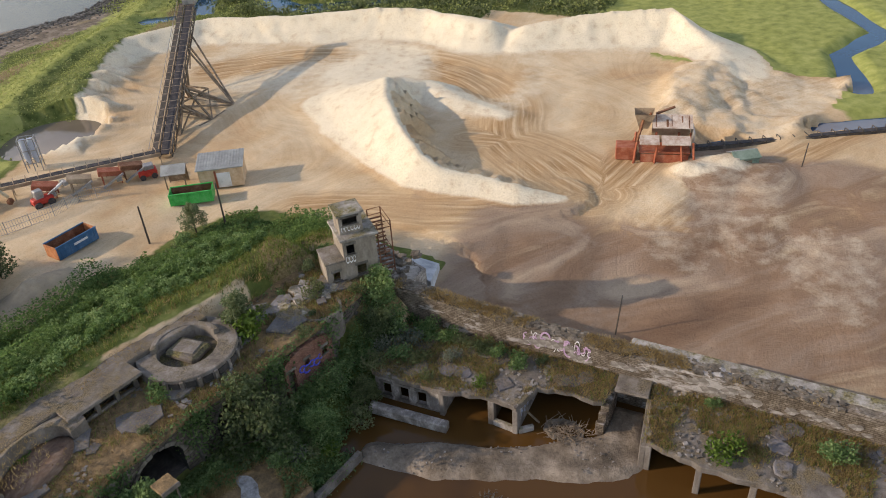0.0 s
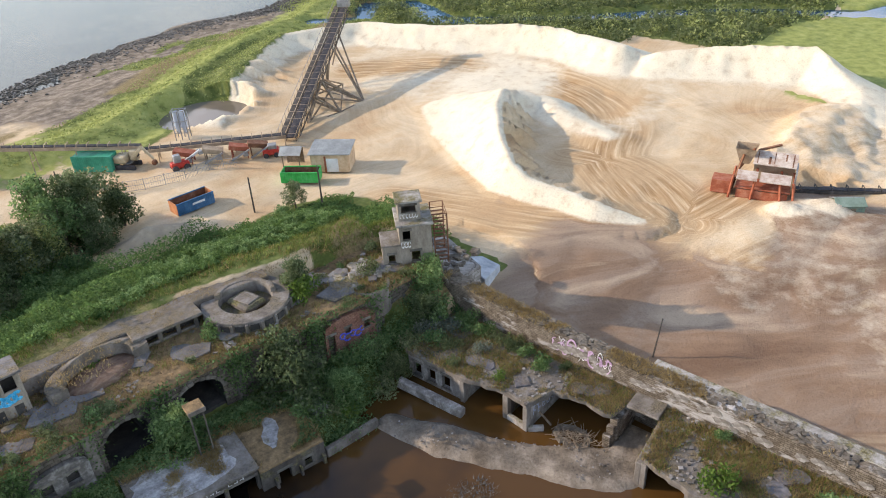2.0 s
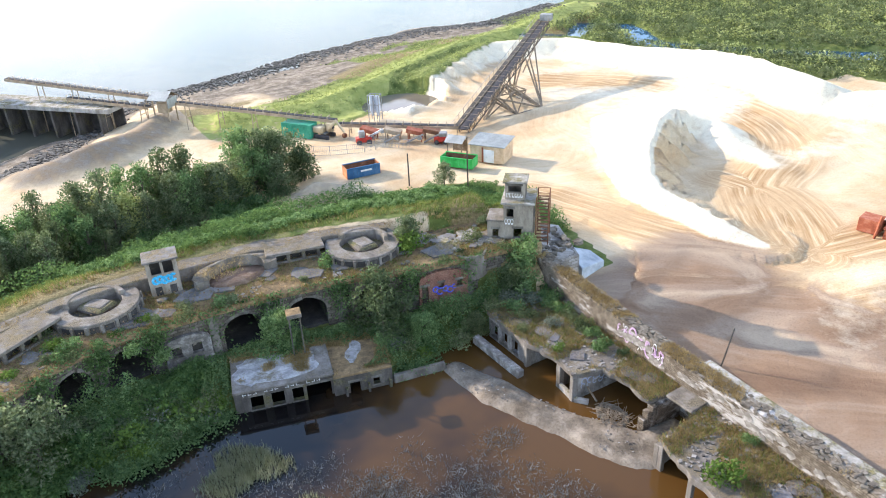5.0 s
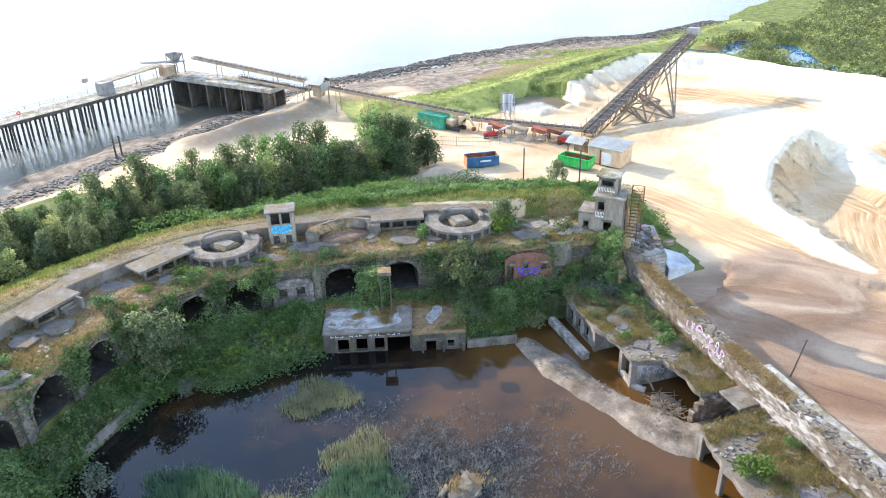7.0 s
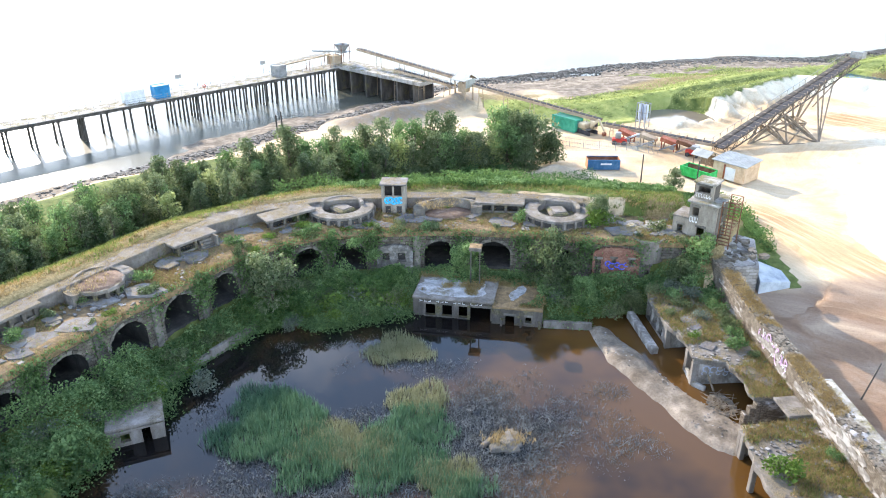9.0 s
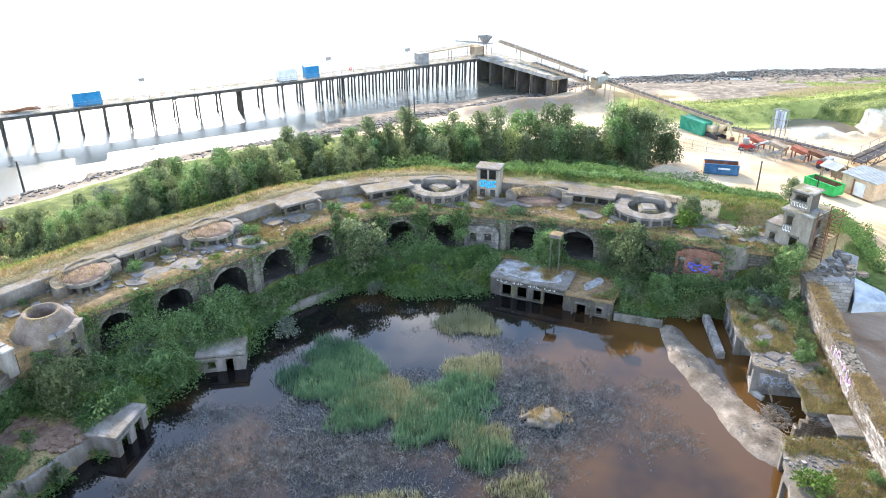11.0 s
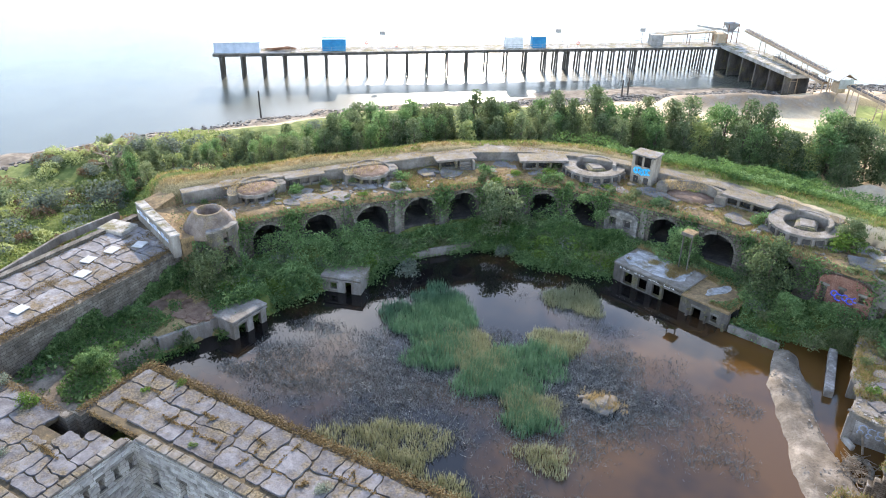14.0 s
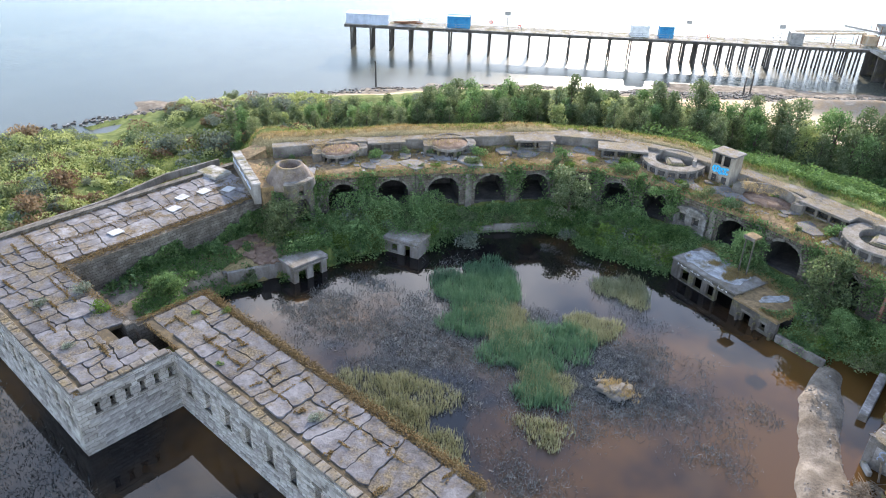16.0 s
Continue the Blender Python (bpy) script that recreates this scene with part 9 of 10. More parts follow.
p, z = scatter(430000, -50, 27, 66, 110, inner_slope)
hump = 0.35 + 1.4 * np.clip(rough_noise(p[:, 0] * 1.7, p[:, 1] * 1.7) + 0.45, 0, 1.7)
hump = hump * np.interp(-front_out(p[:, 0], p[:, 1])[0], [0, 2.2, 6], [1.1, 1.5, 1.2]) + 1.35 * np.exp(-((p[:, 0] + 9) ** 2 + (p[:, 1] - 106.6) ** 2) / 5) + 1.7 * np.exp(-((p[:, 0] - 18) ** 2 / 9 + (p[:, 1] - 101.0) ** 2 / 4))
c = np.column_stack([p, z + RNG.uniform(0.0, 1.0, len(p)) ** 0.5 * hump])
tagged(part("ivy_carpet", quad_mesh("ivy_carpet", c, 0.24, flat=0.45, mat=LEAF_IVY), None), "dense ivy and bramble over the slope below the arcade", "ivy", kind="stuff")
p = RNG.uniform((-49.3, 45.6), (-34.6, 73), (36000, 2))
p = p[~((p[:, 0] > -35.7) & (p[:, 1] < 53.3))]
k = (rough_noise(p[:, 0] * 1.4, p[:, 1] * 1.4) > np.where((p[:, 1] < 69) & (p[:, 1] > 60.4), 0.7, np.where(p[:, 1] < 57, -0.7, -0.1))) & (poly_dist(p[:, 0], p[:, 1], POND) < 1.6)
p = p[k]
z = np.maximum(terrain(p[:, 0], p[:, 1])[0], 0.0)
tagged(part("terrace_bramble", quad_mesh("terrace_bramble", np.column_stack([p, z + RNG.uniform(0, 0.9, len(p))]), 0.27, flat=0.3, mat=LEAF_NETTLE), None), "dark brambles below the west wing", "brambles", kind="stuff")
# ivy hanging over the arcade front
c = []
for i in range(len(FRONT) - 1):
    a, u, nrm, ln = bay_frame(i)
    for side_s in (0.0, ln):
        dens = rs.choice((200, 500, 900, 1300)) if side_s == 0 else 0
        for _ in range(dens):
            s_ = abs(rs.gauss(0, 0.8)) * rs.choice((-1, 1)) + side_s
            q = a + u * s_ - nrm * rs.uniform(0.1, 0.7)
            c.append((q.x, q.y, rs.triangular(2.5, 8.2, 7.4)))
    for _ in range(240):
        q = a + u * rs.uniform(0, ln) - nrm * rs.uniform(-0.2, 0.55)
        c.append((q.x, q.y, 8.1 - abs(rs.gauss(0, 0.55))))
tagged(part("hanging_ivy", quad_mesh("hanging_ivy", np.array(c), 0.3, mat=LEAF_IVY), None), "ivy hanging over the arcade stones", "ivy", kind="stuff")


# ivy on the court wall of the wing
y_, z_ = RNG.uniform(45.8, 71, 30000), RNG.uniform(0, 6.6, 30000)
k = rough_noise(y_ * 1.3 + 4, z_ * 1.6) + 0.7 * rough_noise(y_ * 0.35, z_ * 0.3 + 7) > 0.05 + 0.11 * z_
y_, z_ = y_[k], z_[k]
tagged(part("wall_ivy", quad_mesh("wall_ivy", np.column_stack([-49.35 - 0.0195 * (y_ - 45.4) + RNG.uniform(0, 0.5, len(y_)), y_, z_]), 0.3, mat=LEAF_IVY), None), "ivy climbing the court wall of the wing", "ivy", kind="stuff")


# ivy spilling over the quay edges and round the huts
c = []
a_ = RNG.uniform(radians(-125), radians(45), 2600)
a_ = a_[(np.abs(a_ + 0.2) > 0.6) | (RNG.uniform(0, 1, 2600) < 0.15)]
c.append(np.column_stack([-49.0 + 3.3 * np.cos(a_), 74.3 + 3.3 * np.sin(a_), 7.4 - 5.0 * RNG.uniform(0, 1, len(a_)) ** 1.3]))
for (x0, y0), (x1, y1), w_, n_, z1 in (((-33.4, 84.2), (-34.7, 88.4), 1.0, 2200, 1.9), ((-34.7, 88.4), (-31.8, 92.0), 0.8, 2600, 1.9), ((-28.5, 96.2), (-25.6, 99.6), 0.7, 1800, 1.7), ((-25.6, 99.6), (-21.1, 101.5), 0.9, 2400, 1.4),
                                       ((-21.1, 101.5), (-18.3, 98.8), 0.8, 1800, 1.2), ((-18.3, 98.8), (-8.0, 101.2), 0.9, 4200, 1.2), ((-40.2, 71.2), (-37.2, 79.2), 0.9, 2600, 1.8), ((8, 96.9), (13.2, 95.6), 0.5, 1200, 1.2),
                                       ((-36.6, 82.6), (-32.8, 84.2), 0.5, 900, 3.5), ((-41.2, 66.8), (-41.0, 71), 0.5, 900, 3.6)):
    f = RNG.uniform(0, 1, n_)
    q = np.array((x0, y0)) + np.array((x1 - x0, y1 - y0)) * f[:, None] + RNG.normal(scale=w_, size=(n_, 2))
    c.append(np.column_stack([q, z1 * RNG.uniform(0, 1, n_) ** 0.6 * (0.7 + 0.5 * np.sin(f * 17 + x0))]))
tagged(part("quay_ivy", quad_mesh("quay_ivy", np.concatenate(c), 0.28, flat=0.25, mat=LEAF_IVY), None), "ivy spilling over the quay edges into the water", "ivy", kind="stuff")


def east_berm(x, y, t_):
    out, ov = front_out(x, y)
    return (out > np.where(x > 15, 13.4, np.where(x > -14, 10.9, 13.8)) + 1.2 * rough_noise(x, y, 2, 9)) & (out < 42) & (t_[1] > 0.4) & (rough_noise(x, y, 0, 6) > -0.9) & (np.hypot((x - 19.5) / 1.7, y - 139.5) > 4.2)


p, z = scatter(170000, -26, 46, 108, 147, east_berm)
k = RNG.uniform(0, 1, len(p)) < smooth(-24, -4, p[:, 0]) + 0.12
p, z = p[k], z[k]
c = np.column_stack([p, z + RNG.uniform(0.0, 1.0, len(p)) ** 0.6 * (0.4 + 1.9 * np.clip(rough_noise(p[:, 0] * 1.5, p[:, 1] * 1.5) + 0.3, 0, 1.3))])
tagged(part("nettle_bank", quad_mesh("nettle_bank", c, 0.3, flat=0.3, mat=LEAF_NETTLE), None), "dense green nettles and brambles on the outer bank", "nettles", kind="stuff")


def west_bank(x, y, t_):
    out, ov = front_out(x, y)
    return (out > 17) & (out < 40) & (t_[1] > 0.4) & (x < 2)


p, z = scatter(110000, -90, 2, 60, 142, west_bank)
c = np.column_stack([p, z + RNG.uniform(0, 0.5, len(p))])
tagged(part("rough_grass_bank", quad_mesh("rough_grass_bank", c, 0.3, flat=0.2, mat=GRASS_GREEN), None), "rough green growth between the rampart and the trees", "undergrowth", kind="stuff")


p, z = scatter(70000, -118, -62, 26, 112, lambda x, y, t_: (t_[1] > 0.4) & (rough_noise(x * 0.8, y * 0.8) > -0.5) & (t_[0] > 1.2) & (front_out(x, y)[0] > 16))
h_ = 0.3 + 0.9 * np.clip(rough_noise(p[:, 0] * 0.9 + 3, p[:, 1] * 0.9) + 0.3, 0, 1.3)
k = rough_noise(p[:, 0] * 0.7 + 9, p[:, 1] * 0.7) > -0.35
c = np.column_stack([p, z + RNG.uniform(0, 1, len(p)) * h_])
tagged(part("lime_undergrowth", quad_mesh("lime_undergrowth", c[k], 0.42, flat=0.25, mat=LEAF_LIME), None), "yellow-green undergrowth on the wild ground", "undergrowth", kind="stuff")
tagged(part("olive_undergrowth", quad_mesh("olive_undergrowth", c[~k], 0.42, flat=0.25, mat=LEAF_SCRUB), None), "olive undergrowth on the wild ground", "undergrowth", kind="stuff")


# joined scrub: wild ground by the river, and the filling of the tree belt
def clumps(name, p, z, rad, m, mat, label, size=0.3, squash=0.9):
    d = RNG.normal(size=(len(p), m, 3))
    d /= np.linalg.norm(d, axis=2, keepdims=True)
    d[..., 2] = np.abs(d[..., 2])
    d *= RNG.uniform(0.5, 1.0, (len(p), m, 1)) ** 0.5
    c = np.column_stack([p, z - 0.1])[:, None, :] + d * rad[:, None, None] * np.array([1.0, 1.0, squash])
    return tagged(part(name, quad_mesh(name, c.reshape(-1, 3), size, flat=0.15, mat=mat), None), label, "scrub", kind="stuff")


for nm, mat, n_, lab in (("russet_scrub", LEAF_RUSSET, 130, "brown half-bare scrub on the wild ground"), ("grey_scrub", LEAF_GREY, 150, "grey-green scrub on the wild ground"), ("lime_scrub", LEAF_LIME, 260, "yellow-green scrub on the wild ground")):
    p, z = scatter(n_, -116, -64, 26, 108, lambda x, y, t_: (t_[0] > 1.5) & (t_[1] > 0.5) & (front_out(x, y)[0] > 18))
    clumps(nm, p, z, RNG.uniform(0.8, 2.3, len(p)), 170, mat, lab, 0.36)
q = np.array(resample(offset_line(BELT_LINE, 2.5), 0.45))
q = q[(q[:, 0] < 15)] + RNG.normal(scale=2.6, size=(int((q[:, 0] < 15).sum()), 2))
clumps("belt_thicket", q, terrain(q[:, 0], q[:, 1])[0] + 0.4, RNG.uniform(1.2, 2.4, len(q)) * np.where(q[:, 0] < -60, 0.75, 1.0), 210, LEAF_TREE, "green thicket filling the tree belt", 0.36, 1.7)


THICK = [(-22, 129), (4, 125), (22, 119), (29, 120), (30, 129), (25, 134), (14, 136.5), (9, 143), (-12, 140)]
def mound_ok(x, y, t_):
    out, ov = front_out(x, y)
    return inner_slope(x, y, t_) & (out < -0.9) & (out > -10) & (poly_dist(x, y, POND) < -0.9) & ~((x > -9) & (x < 9.5) & (y < 105)) & ~((x < -31) & (np.abs(y - 80.5) < 2.5)) & (rough_noise(x * 0.8 + 13, y * 0.8, 0, 8) > -0.25)


p, z = scatter(1500, -48, 26, 68, 109, mound_ok)
k = RNG.uniform(0, 1, len(p)) < 0.7
r_ = RNG.uniform(0.7, 1.7, len(p)) * (0.75 + 0.35 * (p[:, 0] < -12))
clumps("bramble_mounds", p[k], z[k], r_[k], 210, LEAF_IVY, "heaped green brambles below the arcade", 0.3, 1.15)
clumps("dark_bramble_mounds", p[~k], z[~k], r_[~k], 210, LEAF_NETTLE, "dark heaped brambles below the arcade", 0.3, 1.15)
q = np.array([(-26.5 + 1.25 * k + 0.5 * math.sin(7 * k), 100.6 + 0.33 * k + 0.9 * math.sin(5 * k)) for k in range(15)])
clumps("tall_bramble_bank", q, terrain(q[:, 0], q[:, 1])[0] + 0.5, RNG.uniform(1.5, 2.3, len(q)), 900, LEAF_NETTLE, "tall lush brambles piled against the arcade", 0.3, 1.0)
p, z = scatter(1500, -16, 32, 108, 134, lambda x, y, t_: east_berm(x, y, t_) & (front_out(x, y)[0] < 26))
r_ = RNG.uniform(0.4, 1.0, len(p))
k = RNG.uniform(0, 1, len(p)) < 0.5
clumps("nettle_clumps", p[k], z[k] + 0.3, r_[k], 110, LEAF_NETTLE, "clumps of tall nettles on the outer bank", 0.26, 1.2)
clumps("bramble_clumps", p[~k], z[~k] + 0.3, r_[~k], 110, LEAF_IVY, "clumps of bramble on the outer bank", 0.26, 1.2)
p, z = scatter(620, -24, 32, 114, 146, lambda x, y, t_: (poly_dist(x, y, THICK) > 0.5) & (front_out(x, y)[0] > 15))
k = RNG.uniform(0, 1, len(p)) < 0.55
r_ = RNG.uniform(0.7, 1.7, len(p))
clumps("dark_yard_thicket", p[k], z[k], r_[k], 190, LEAF_NETTLE, "dark thicket between the bank and the sand yard", 0.3, 1.0)
clumps("green_yard_thicket", p[~k], z[~k], r_[~k], 190, LEAF_IVY, "green thicket between the bank and the sand yard", 0.3, 1.0)


# grasses
def berm_top(x, y, t_):
    out, ov = front_out(x, y)
    return (out > 10.3) & (out < 20) & (ov < 9) & (RNG.uniform(0, 1, len(x)) < np.clip(1.2 - (out - 10) / 12, 0.2, 1)) | ((np.hypot(x - 27, y - 108) < 9) & (out > 3) & (y > 103) & (x < 32))


p, z = scatter(90000, -75, 36, 60, 128, berm_top)
k = RNG.uniform(0, 1, len(p)) < 0.62 + 0.3 * rough_noise(p[:, 0], p[:, 1], 0, 7) - 0.5 * smooth(-20, 6, p[:, 0]) - 0.55 * smooth(12.5, 15, front_out(p[:, 0], p[:, 1])[0])
tagged(part("dry_grass", blade_mesh("dry_grass", np.column_stack([p, z - 0.05])[k], 0.42, 0.03, 0.35, GRASS_DRY), None), "tall straw-coloured grass on the rampart bank", "grass", kind="stuff")
tagged(part("green_grass", blade_mesh("green_grass", np.column_stack([p, z - 0.05])[~k], 0.5, 0.05, 0.4, GRASS_GREEN), None), "green grass among the straw on the rampart bank", "grass", kind="stuff")


def deck_ok(x, y, t_):
    out, ov = front_out(x, y)
    nz = rough_noise(x * 1.5, y * 1.5, 2, 11)
    return (ov < 1) & (((out > -0.2) & (out < 2.2) & (nz > -0.7)) | ((out > 2.2) & (out < 7.4) & (nz > -0.15)))


p, z = scatter(160000, -54, 30, 70, 120, deck_ok)
b_ = np.column_stack([p, np.full(len(p), DECK_Z + 0.03)])
k = RNG.uniform(0, 1, len(p)) < 0.8
tagged(part("terrace_grass", blade_mesh("terrace_grass", b_[k], 0.36, 0.03, 0.45, GRASS_DRY, 3), None), "dry grass tufts on the rampart terrace", "grass", kind="stuff")
tagged(part("terrace_weeds", blade_mesh("terrace_weeds", b_[~k], 0.4, 0.035, 0.5, GRASS_GREEN, 3), None), "green weeds on the rampart terrace", "grass", kind="stuff")


p, z = scatter(26000, -56, 31, 68, 121, lambda x, y, t_: (front_out(x, y)[1] < 1.5) & (front_out(x, y)[0] > -0.3) & (front_out(x, y)[0] < 7.4) & (rough_noise(x * 1.3 + 21, y * 1.3, 1, 11) > 0.05))
h_ = 0.2 + 0.7 * np.clip(rough_noise(p[:, 0] * 1.3 + 21, p[:, 1] * 1.3, 1, 11), 0, 1)
c = np.column_stack([p, DECK_Z + 0.1 + RNG.uniform(0, 1, len(p)) * h_])
k = rough_noise(p[:, 0] * 0.9, p[:, 1] * 0.9 + 7, 1, 9) > 0.0
tagged(part("terrace_bramble_patch", quad_mesh("terrace_bramble_patch", c[k], 0.24, flat=0.2, mat=LEAF_SCRUB), None), "olive brambles in patches over the rampart terrace", "brambles", kind="stuff")
tagged(part("terrace_dead_growth", quad_mesh("terrace_dead_growth", c[~k], 0.24, flat=0.2, mat=LEAF_RUSSET), None), "brown dead growth in patches over the rampart terrace", "undergrowth", kind="stuff")


# growth against the foot of the parapet
p, z = scatter(22000, -58, 31, 66, 122, lambda x, y, t_: (front_out(x, y)[1] < 1.5) & (front_out(x, y)[0] > 6.3) & (front_out(x, y)[0] < 7.9) & (rough_noise(x * 1.1 + 31, y * 1.1, 1, 10) > 0.12))
c = np.column_stack([p, DECK_Z + 0.1 + RNG.uniform(0, 1.6, len(p)) * np.clip(rough_noise(p[:, 0] * 1.1 + 31, p[:, 1] * 1.1, 1, 10) + 0.3, 0.2, 1.2)])
tagged(part("parapet_growth", quad_mesh("parapet_growth", c, 0.26, flat=0.1, mat=LEAF_IVY), None), "green brambles against the parapet", "brambles", kind="stuff")


def apron_ok(x, y, t_):
    out, ov = front_out(x, y)
    nz = rough_noise(x * 1.3 + 4, y * 1.3, 2, 11)
    return (ov < 1) & (out > 7.7) & (out < 11.0) & (nz > 0.0)


p, z = scatter(90000, -62, 30, 66, 124, apron_ok)
tagged(part("apron_grass", blade_mesh("apron_grass", np.column_stack([p, np.full(len(p), 9.36)]), 0.24, 0.03, 0.5, GRASS_DRY, 3), None), "dry grass growing through the parapet apron", "grass", kind="stuff")
c = []
for x, y in ((-51.9, 83.6), (-42.9, 96.6), (-2.6, 114.2)):
    a = RNG.uniform(0, 6.283, 260)
    d = np.sqrt(RNG.uniform(0, 1, 260)) * 3.0
    c.append(np.column_stack([x + d * np.cos(a), y + d * np.sin(a), np.full(260, 9.36)]))
tagged(part("recess_grass", blade_mesh("recess_grass", np.concatenate(c), 0.28, 0.03, 0.5, GRASS_DRY, 3), None), "dry grass in the gun recesses", "grass", kind="stuff")


def roof_ok(x, y, t_):
    nz = rough_noise(x * 1.6, y * 1.6, 2, 11) + 0.7 * rough_noise(x * 3.3, y * 3.3, 5, 13)
    return (in_poly(x, y, ROOF_A) | in_poly(x, y, ROOF_B)) & (nz > 0.08 - 0.12 * (x - 20))


p, z = scatter(52000, 17, 28.6, 44, 98, roof_ok)
k = RNG.uniform(0, 1, len(p)) < 0.8
b_ = np.column_stack([p, np.full(len(p), 3.22)])
tagged(part("gallery_grass", blade_mesh("gallery_grass", b_[k], 0.32, 0.03, 0.5, GRASS_DRY, 3), None), "dry grass covering the gallery roof", "grass", kind="stuff")
tagged(part("gallery_weeds", blade_mesh("gallery_weeds", b_[~k], 0.36, 0.035, 0.5, GRASS_GREEN, 3), None), "green weeds covering the gallery roof", "grass", kind="stuff")


# dry grass on the flank wall and on the roofs at the water
f = RNG.uniform(0, 5, 9000)
i = f.astype(int)
W = np.array([w_[:2] for w_ in WALL])
q = W[i] + (W[i + 1] - W[i]) * (f - i)[:, None]
q[:, 0] += RNG.uniform(-0.75, 0.75, len(q))
k = rough_noise(q[:, 0] * 1.8, q[:, 1] * 1.8, 2, 11) > 0.0
tagged(part("wall_grass", blade_mesh("wall_grass", np.column_stack([q, np.interp(f, range(8), WALL_TOP) + 0.02])[k], 0.28, 0.03, 0.5, GRASS_DRY, 3), None), "dry grass along the top of the old wall", "grass", kind="stuff")
e1 = np.array((15.1, -4.5)) / math.hypot(15.1, 4.5)
e2 = np.array((-e1[1], e1[0]))
f = RNG.uniform((0, 0), (15.6, 6.2), (16000, 2))
k = (rough_noise(f[:, 0] * 2 + 40, f[:, 1] * 2, 2, 11) > np.where(f[:, 0] > 9.8, -0.15, 0.5)) | (f[:, 1] > 5.2)
f = f[k]
q = np.array((-7.2, 100.9)) + f[:, :1] * e1 + f[:, 1:] * e2
tagged(part("store_roof_grass", blade_mesh("store_roof_grass", np.column_stack([q, np.where(f[:, 0] > 9.8, 2.3, 2.6)]), 0.34, 0.03, 0.5, GRASS_DRY, 3), None), "dry grass and weeds on the waterside store roof", "grass", kind="stuff")
c = np.column_stack([q, np.where(f[:, 0] > 9.8, 2.34, 2.64) + RNG.uniform(0, 0.4, len(q))])[(f[:, 0] > 11.5) | (f[:, 1] > 5.4)]
tagged(part("store_roof_ivy", quad_mesh("store_roof_ivy", c[::2], 0.25, flat=0.4, mat=LEAF_IVY), None), "ivy creeping over the waterside store roof", "ivy", kind="stuff")


# broken bits lying about: terrace, gallery roofs, store roof, mud bank
def litter(name, p, z, lo, hi, mat, label):
    g = Geo()
    r = random.Random(len(p))
    for (x, y), z_ in zip(p, z):
        q_ = r.uniform(lo, hi)
        g.box((x, y, z_ + q_ * 0.12), (q_, q_ * r.uniform(0.4, 1), q_ * 0.4), r.uniform(0, 180))
    return tagged(part(name, g, mat), label, "rubble", kind="stuff")


p, z = scatter(9000, -54, 30, 70, 120, lambda x, y, t_: (front_out(x, y)[1] < 1) & (front_out(x, y)[0] > 0.3) & (front_out(x, y)[0] < 7.3) & (rough_noise(x * 1.9 + 8, y * 1.9, 2, 12) > 0.1))
litter("terrace_rubble", p, np.full(len(p), DECK_Z + 0.12), 0.12, 0.5, SLAB_BITS, "loose concrete rubble on the rampart terrace")
p, z = scatter(2600, 17, 28.6, 44, 98, lambda x, y, t_: (in_poly(x, y, ROOF_A) | in_poly(x, y, ROOF_B)) & (rough_noise(x * 1.9 + 8, y * 1.9, 2, 12) > -0.1))
litter("roof_rubble", p, np.full(len(p), 3.23), 0.1, 0.36, SLAB_BITS, "loose rubble on the gallery roof")
p, z = scatter(1500, 12, 27, 72, 96, lambda x, y, t_: (poly_dist(x, y, BANK) > -0.6) & (rough_noise(x * 1.5 + 2, y * 1.5, 2, 12) > 0.1))
litter("bank_stones", p, z, 0.05, 0.2, SLAB_BITS, "stones strewn over the mud bank")
p, z = scatter(5200, -49, -38, 50, 68, lambda x, y, t_: (poly_dist(x, y, POND) < -0.3) & (y > 60) & (rough_noise(x * 1.5, y * 1.5, 2, 12) > -0.3))
litter("terrace_stones", p, z, 0.15, 0.7, RUSSET_EARTH, "rubble on the terrace below the west wing")


# moss along the roof joints and edges of the barracks
def moss_line(a, b, n, w_, z=ROOF_Z + 0.12):
    f = RNG.uniform(0, 1, n)
    q = np.array(a) + (np.array(b) - np.array(a)) * f[:, None] + RNG.normal(scale=w_, size=(n, 2))
    return np.column_stack([q, np.full(n, z) + RNG.uniform(-0.06, 0.14, n)])


c = [moss_line((-35.4, 53.0), (2, 53.0), 11000, 0.3), moss_line((-34.5, 46.0), (2, 46.0), 1800, 0.12), moss_line((-61, 37.0), (-28.8, 37.0), 1800, 0.12), moss_line((-28.9, 37), (-28.9, 45.6), 500, 0.12),
     moss_line((-35.2, 45.6), (-35.2, 53), 1000, 0.2), moss_line((-60.8, 40), (-60.8, 73), 3000, 0.3), moss_line((-50.3, 46), (-50.8, 71), 4200, 0.4), moss_line((-55.5, 46), (-55.8, 72), 2600, 0.35),
     moss_line((-60, 44.9), (-37, 44.9), 2200, 0.3)]
# tufts gathered in the joints of the slabs
for x in np.arange(-33, 1, 2.7):
    for _ in range(2):
        y0_ = RNG.uniform(46.6, 51.5)
        c.append(moss_line((x + RNG.normal(0, 0.3), y0_), (x + RNG.normal(0, 0.3), y0_ + RNG.uniform(0.6, 1.8)), 90, 0.06))
for y, x0_, x1_ in ((48.7, -34.6, 1.4), (50.6, -34.6, 1.4), (39.6, -60, -29.6), (41.4, -60, -29.6), (43.1, -60, -37)):
    for _ in range(9):
        a_ = RNG.uniform(x0_, x1_ - 3)
        c.append(moss_line((a_, y + RNG.normal(0, 0.12)), (a_ + RNG.uniform(0.8, 3), y + RNG.normal(0, 0.12)), 130, 0.07))
c = np.concatenate(c)
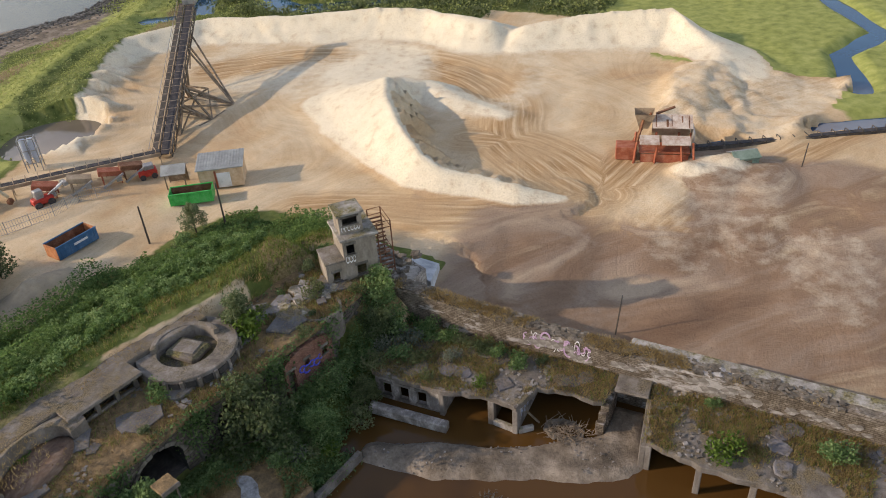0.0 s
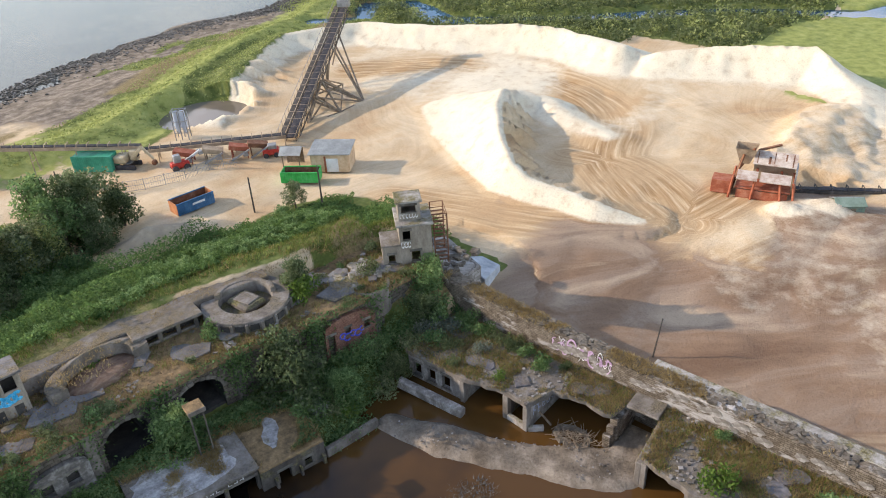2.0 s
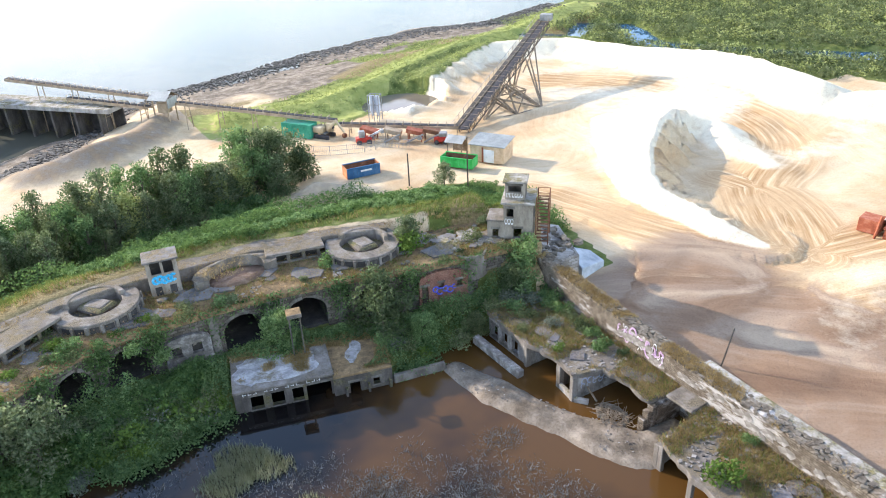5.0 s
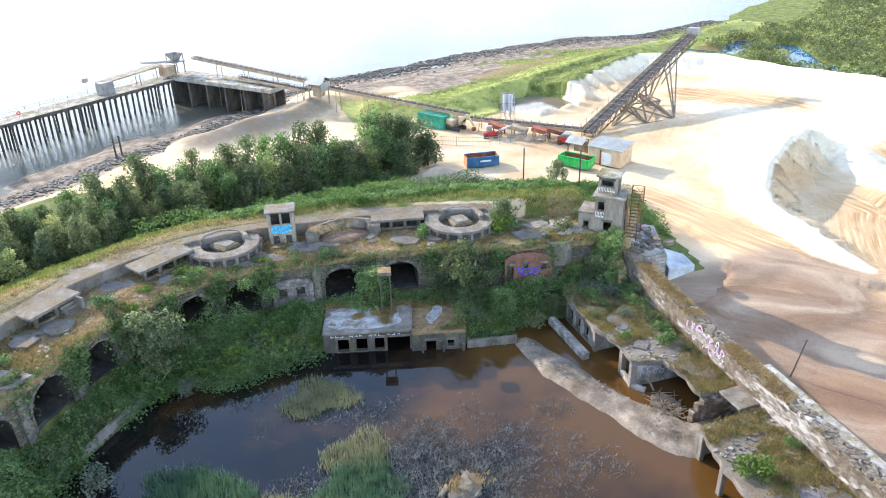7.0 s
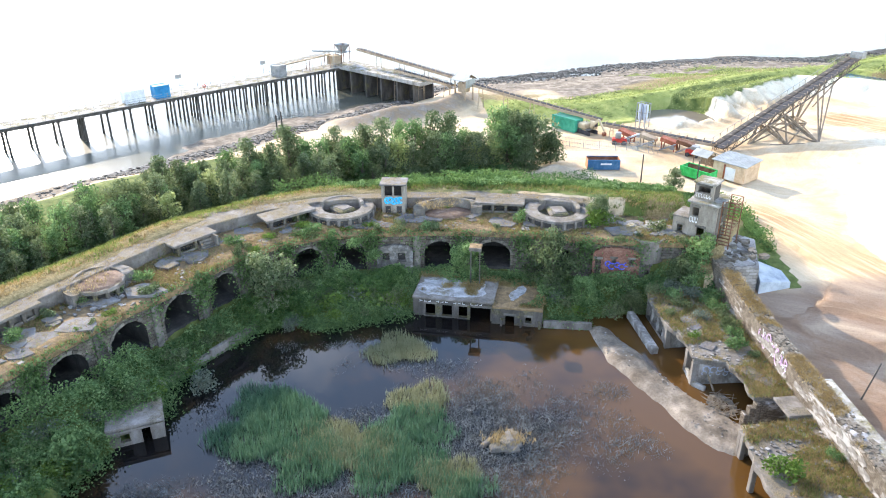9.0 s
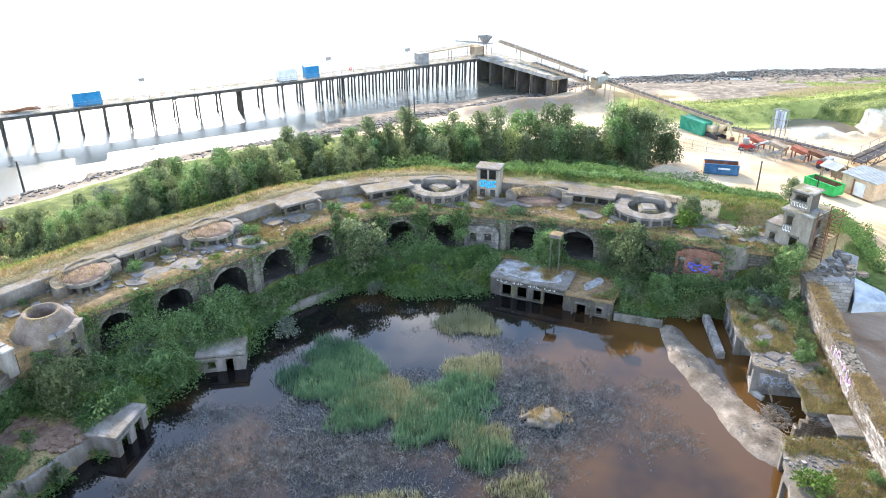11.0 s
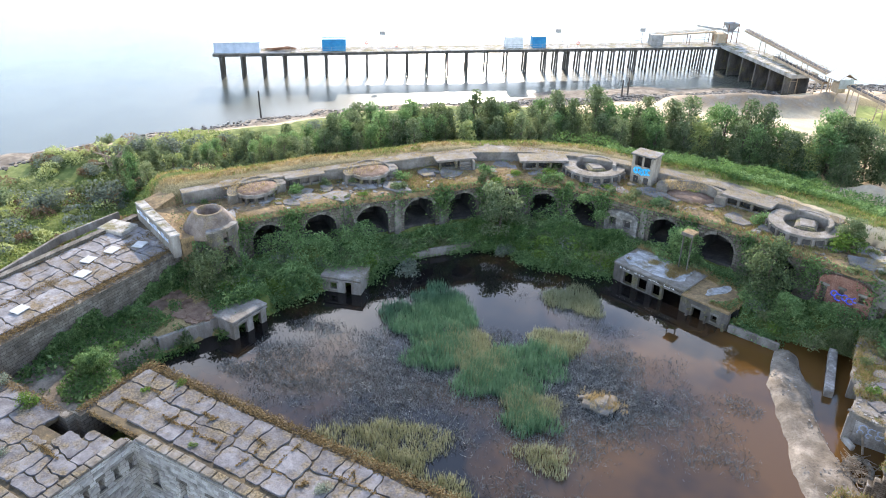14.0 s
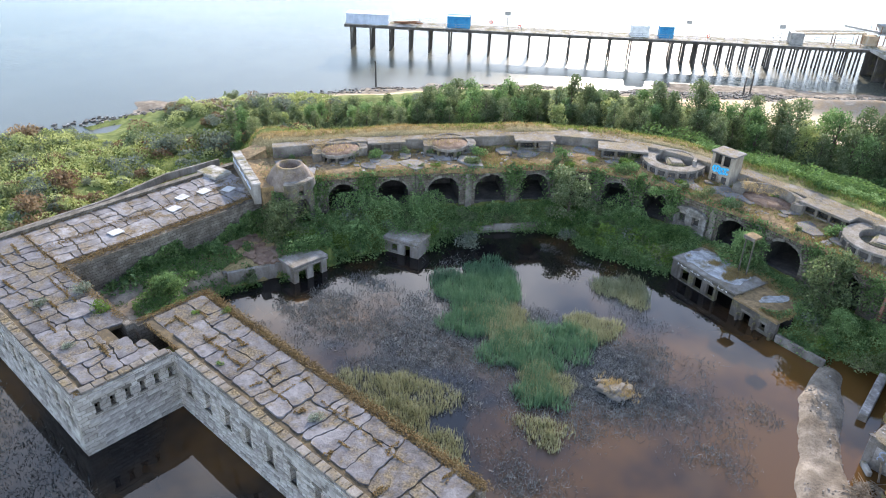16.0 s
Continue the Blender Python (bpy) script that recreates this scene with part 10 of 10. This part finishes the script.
tagged(part("roof_moss", quad_mesh("roof_moss", c, 0.16, flat=0.6, mat=MOSS), None), "yellow-orange moss in the joints of the slab roof", "moss", kind="stuff")
# reeds and weed in the pond
def reeds(name, spots, n, h, w_, mat, label, lean=0.16, per=4, spread_=0.3):
    pts = []
    for (x, y, r, q) in spots:
        m = int(n * q)
        a, d = RNG.uniform(0, 6.283, m), np.sqrt(RNG.uniform(0, 1, m)) * r
        wob = 1 + 0.25 * np.sin(3 * a + x) + 0.15 * np.sin(5 * a + y)
        pts.append(np.column_stack([x + d * np.cos(a) * wob, y + d * np.sin(a) * wob * 0.8, np.full(m, -0.12)]))
    pts = np.concatenate(pts)
    tagged(part(name, blade_mesh(name, pts, h, w_, lean, mat, per, spread_), None), label, "reeds", kind="stuff")


reeds("green_reeds", [(-21.6, 80.5, 5.6, 0.30), (-18.0, 75.6, 4.0, 0.14), (-23.2, 85.0, 3.4, 0.1), (-10.6, 74.6, 4.2, 0.2), (-8.6, 79.6, 3.6, 0.12), (-5.4, 70.6, 2.6, 0.08)], 7000, 1.0, 0.045, REED_GREEN, "bed of tall green reeds in the pond")
reeds("pale_reeds", [(-16.4, 78.2, 3.6, 0.22), (-13.4, 76.4, 3.4, 0.2), (-9.4, 93.2, 3.4, 0.2), (-6.2, 72.4, 2.8, 0.15), (-14.6, 60.0, 5.4, 0.3), (-8.2, 56.4, 4.2, 0.2), (-7.6, 83.8, 3.0, 0.12), (-2.0, 66.5, 2.2, 0.05)], 6000, 0.8, 0.04, REED_DRY, "pale dry reeds standing in the pond")


q = np.column_stack([RNG.normal(0.0, 0.9, 260), RNG.normal(76.3, 0.5, 260), np.full(260, 0.45)])
tagged(part("island_grass", blade_mesh("island_grass", q, 0.45, 0.035, 0.4, GRASS_DRY, 3), None), "yellow grass on the rubble in the pond", "grass", kind="stuff")


def pond_weed(x, y, t_):
    pd = poly_dist(x, y, POND)
    nz = rough_noise(x * 1.2 + 5, y * 1.2, 1, 10)
    e = ((x + 13) / 23) ** 2 + ((y - 73) / 24) ** 2
    return (pd > 1.6) & (e < 1.0 + 0.35 * nz) & (RNG.uniform(-0.5, 1.0, len(x)) < nz * 0.8 + 0.3 * (1 - e) - 0.45 * smooth(-20, -33, x) * (nz < 0.7) - 0.12) & (pd > 3.4 + 1.5 * nz) & (RNG.uniform(-7, 7, len(x)) + x < 5 + 4 * nz)


p, z = scatter(125000, -43, 18, 50, 99, pond_weed)
b_ = np.column_stack([p, np.full(len(p), -0.05)])
tagged(part("drowned_weed", blade_mesh("drowned_weed", b_, 0.3, 0.035, 0.8, WEED, 3, 0.3), None), "grey-brown drowned weed stalks all over the pond", "weed", kind="stuff")
p = RNG.uniform((-60, 14), (-6, 35), (9000, 2))
k = rough_noise(p[:, 0], p[:, 1], 1, 9) > -0.1
tagged(part("moat_weed", blade_mesh("moat_weed", np.column_stack([p, np.full(len(p), -0.05)])[k], 0.3, 0.05, 0.9, WEED, 3, 0.25), None), "grey weed floating in the moat", "weed", kind="stuff")

# far scrub woods beyond the quarry, shore rocks
p = np.concatenate([RNG.uniform((122, 94), (250, 300), (6800, 2)), RNG.uniform((250, 92), (360, 420), (2600, 2)), RNG.uniform((360, 60), (700, 700), (1800, 2)), RNG.uniform((118, 205), (150, 245), (160, 2))])
t_ = terrain(p[:, 0], p[:, 1])
k = (t_[0] > 1.7) & (t_[4] < 0.2) & (t_[5] < 0.5) & (t_[1] > 0.5) & (p[:, 0] > 122 + 0.04 * np.abs(p[:, 1] - 130))
p, z = p[k], t_[0][k]
rad = RNG.uniform(1.0, 2.4, len(p)) * (1 + (p[:, 0] > 300) * 1.2)
near = p[:, 0] < 250
for nm, sel, m, big_, mat, lab in (("scrub_woods", near & (RNG.uniform(0, 1, len(p)) < 0.6), 44, 0.34, LEAF_SCRUB, "wide olive-green scrub woods beyond the quarry"),
                                   ("pale_scrub_woods", None, 44, 0.34, LEAF_LIME, "paler scrub scattered through the woods beyond the quarry"), ("far_woods", ~near, 14, 0.6, LEAF_SCRUB, "distant olive-green woods")):
    if sel is None:
        sel = near & ~first & (RNG.uniform(0, 1, len(p)) < 0.6)
    first = sel
    d = RNG.normal(size=(int(sel.sum()), m, 3))
    d /= np.linalg.norm(d, axis=2, keepdims=True)
    d[..., 2] = np.abs(d[..., 2])
    c = np.column_stack([p, z])[sel][:, None, :] + d * rad[sel][:, None, None] * np.array([1.15, 1.15, 1.0])
    tagged(part(nm, quad_mesh(nm, c.reshape(-1, 3), np.repeat(rad[sel] * big_, m), flat=0.2, mat=mat), None), lab, "woods", kind="stuff")
g = Geo()
rs = random.Random(41)
sh = resample([q for q in SHORE if -120 < q[0] < 170 and q[1] > -20], 1.0)
stones = []
for x, y in sh:
    many = 30 if x > -60 else 6
    for _ in range(many):
        off = abs(rs.gauss(0, 6.0)) - 1.5 if x > 15 else abs(rs.gauss(0, 3.4)) - 0.6
        stones.append((x + rs.uniform(-1, 1) + (0.35 * off if x < 15 else 0.1 * off), y + rs.uniform(-1, 1) - off * 0.75, rs.uniform(0.18, 0.62), rs.uniform(0.5, 1), rs.uniform(0, 180)))
stones = np.array(stones)
for (px, py, s_, q_, r_), z_ in zip(stones, terrain(stones[:, 0], stones[:, 1])[0]):
    g.box((px, py, max(0.05, z_) + s_ * 0.12), (s_, s_ * q_, s_ * 0.55), r_)
tagged(part("shore_rocks", g, ROCK), "belt of dark weedy rocks along the shoreline", "rocks", kind="stuff")


# tufts on the sea wall
def seawall_ok(x, y, t_):
    return (t_[1] > 0.5)


p, z = scatter(26000, 20, 150, 176, 240, seawall_ok)
tagged(part("sea_wall_grass", quad_mesh("sea_wall_grass", np.column_stack([p, z + RNG.uniform(0, 0.5, len(p))]), 0.42, flat=0.2, mat=LEAF_LIME), None), "sunlit green grass on the sea wall", "grass", kind="stuff")
for pat in TREES + TALL + BUSHES:
    if pat.name not in used:
        for o in list(pat.children) + [pat]:
            bpy.data.objects.remove(o)
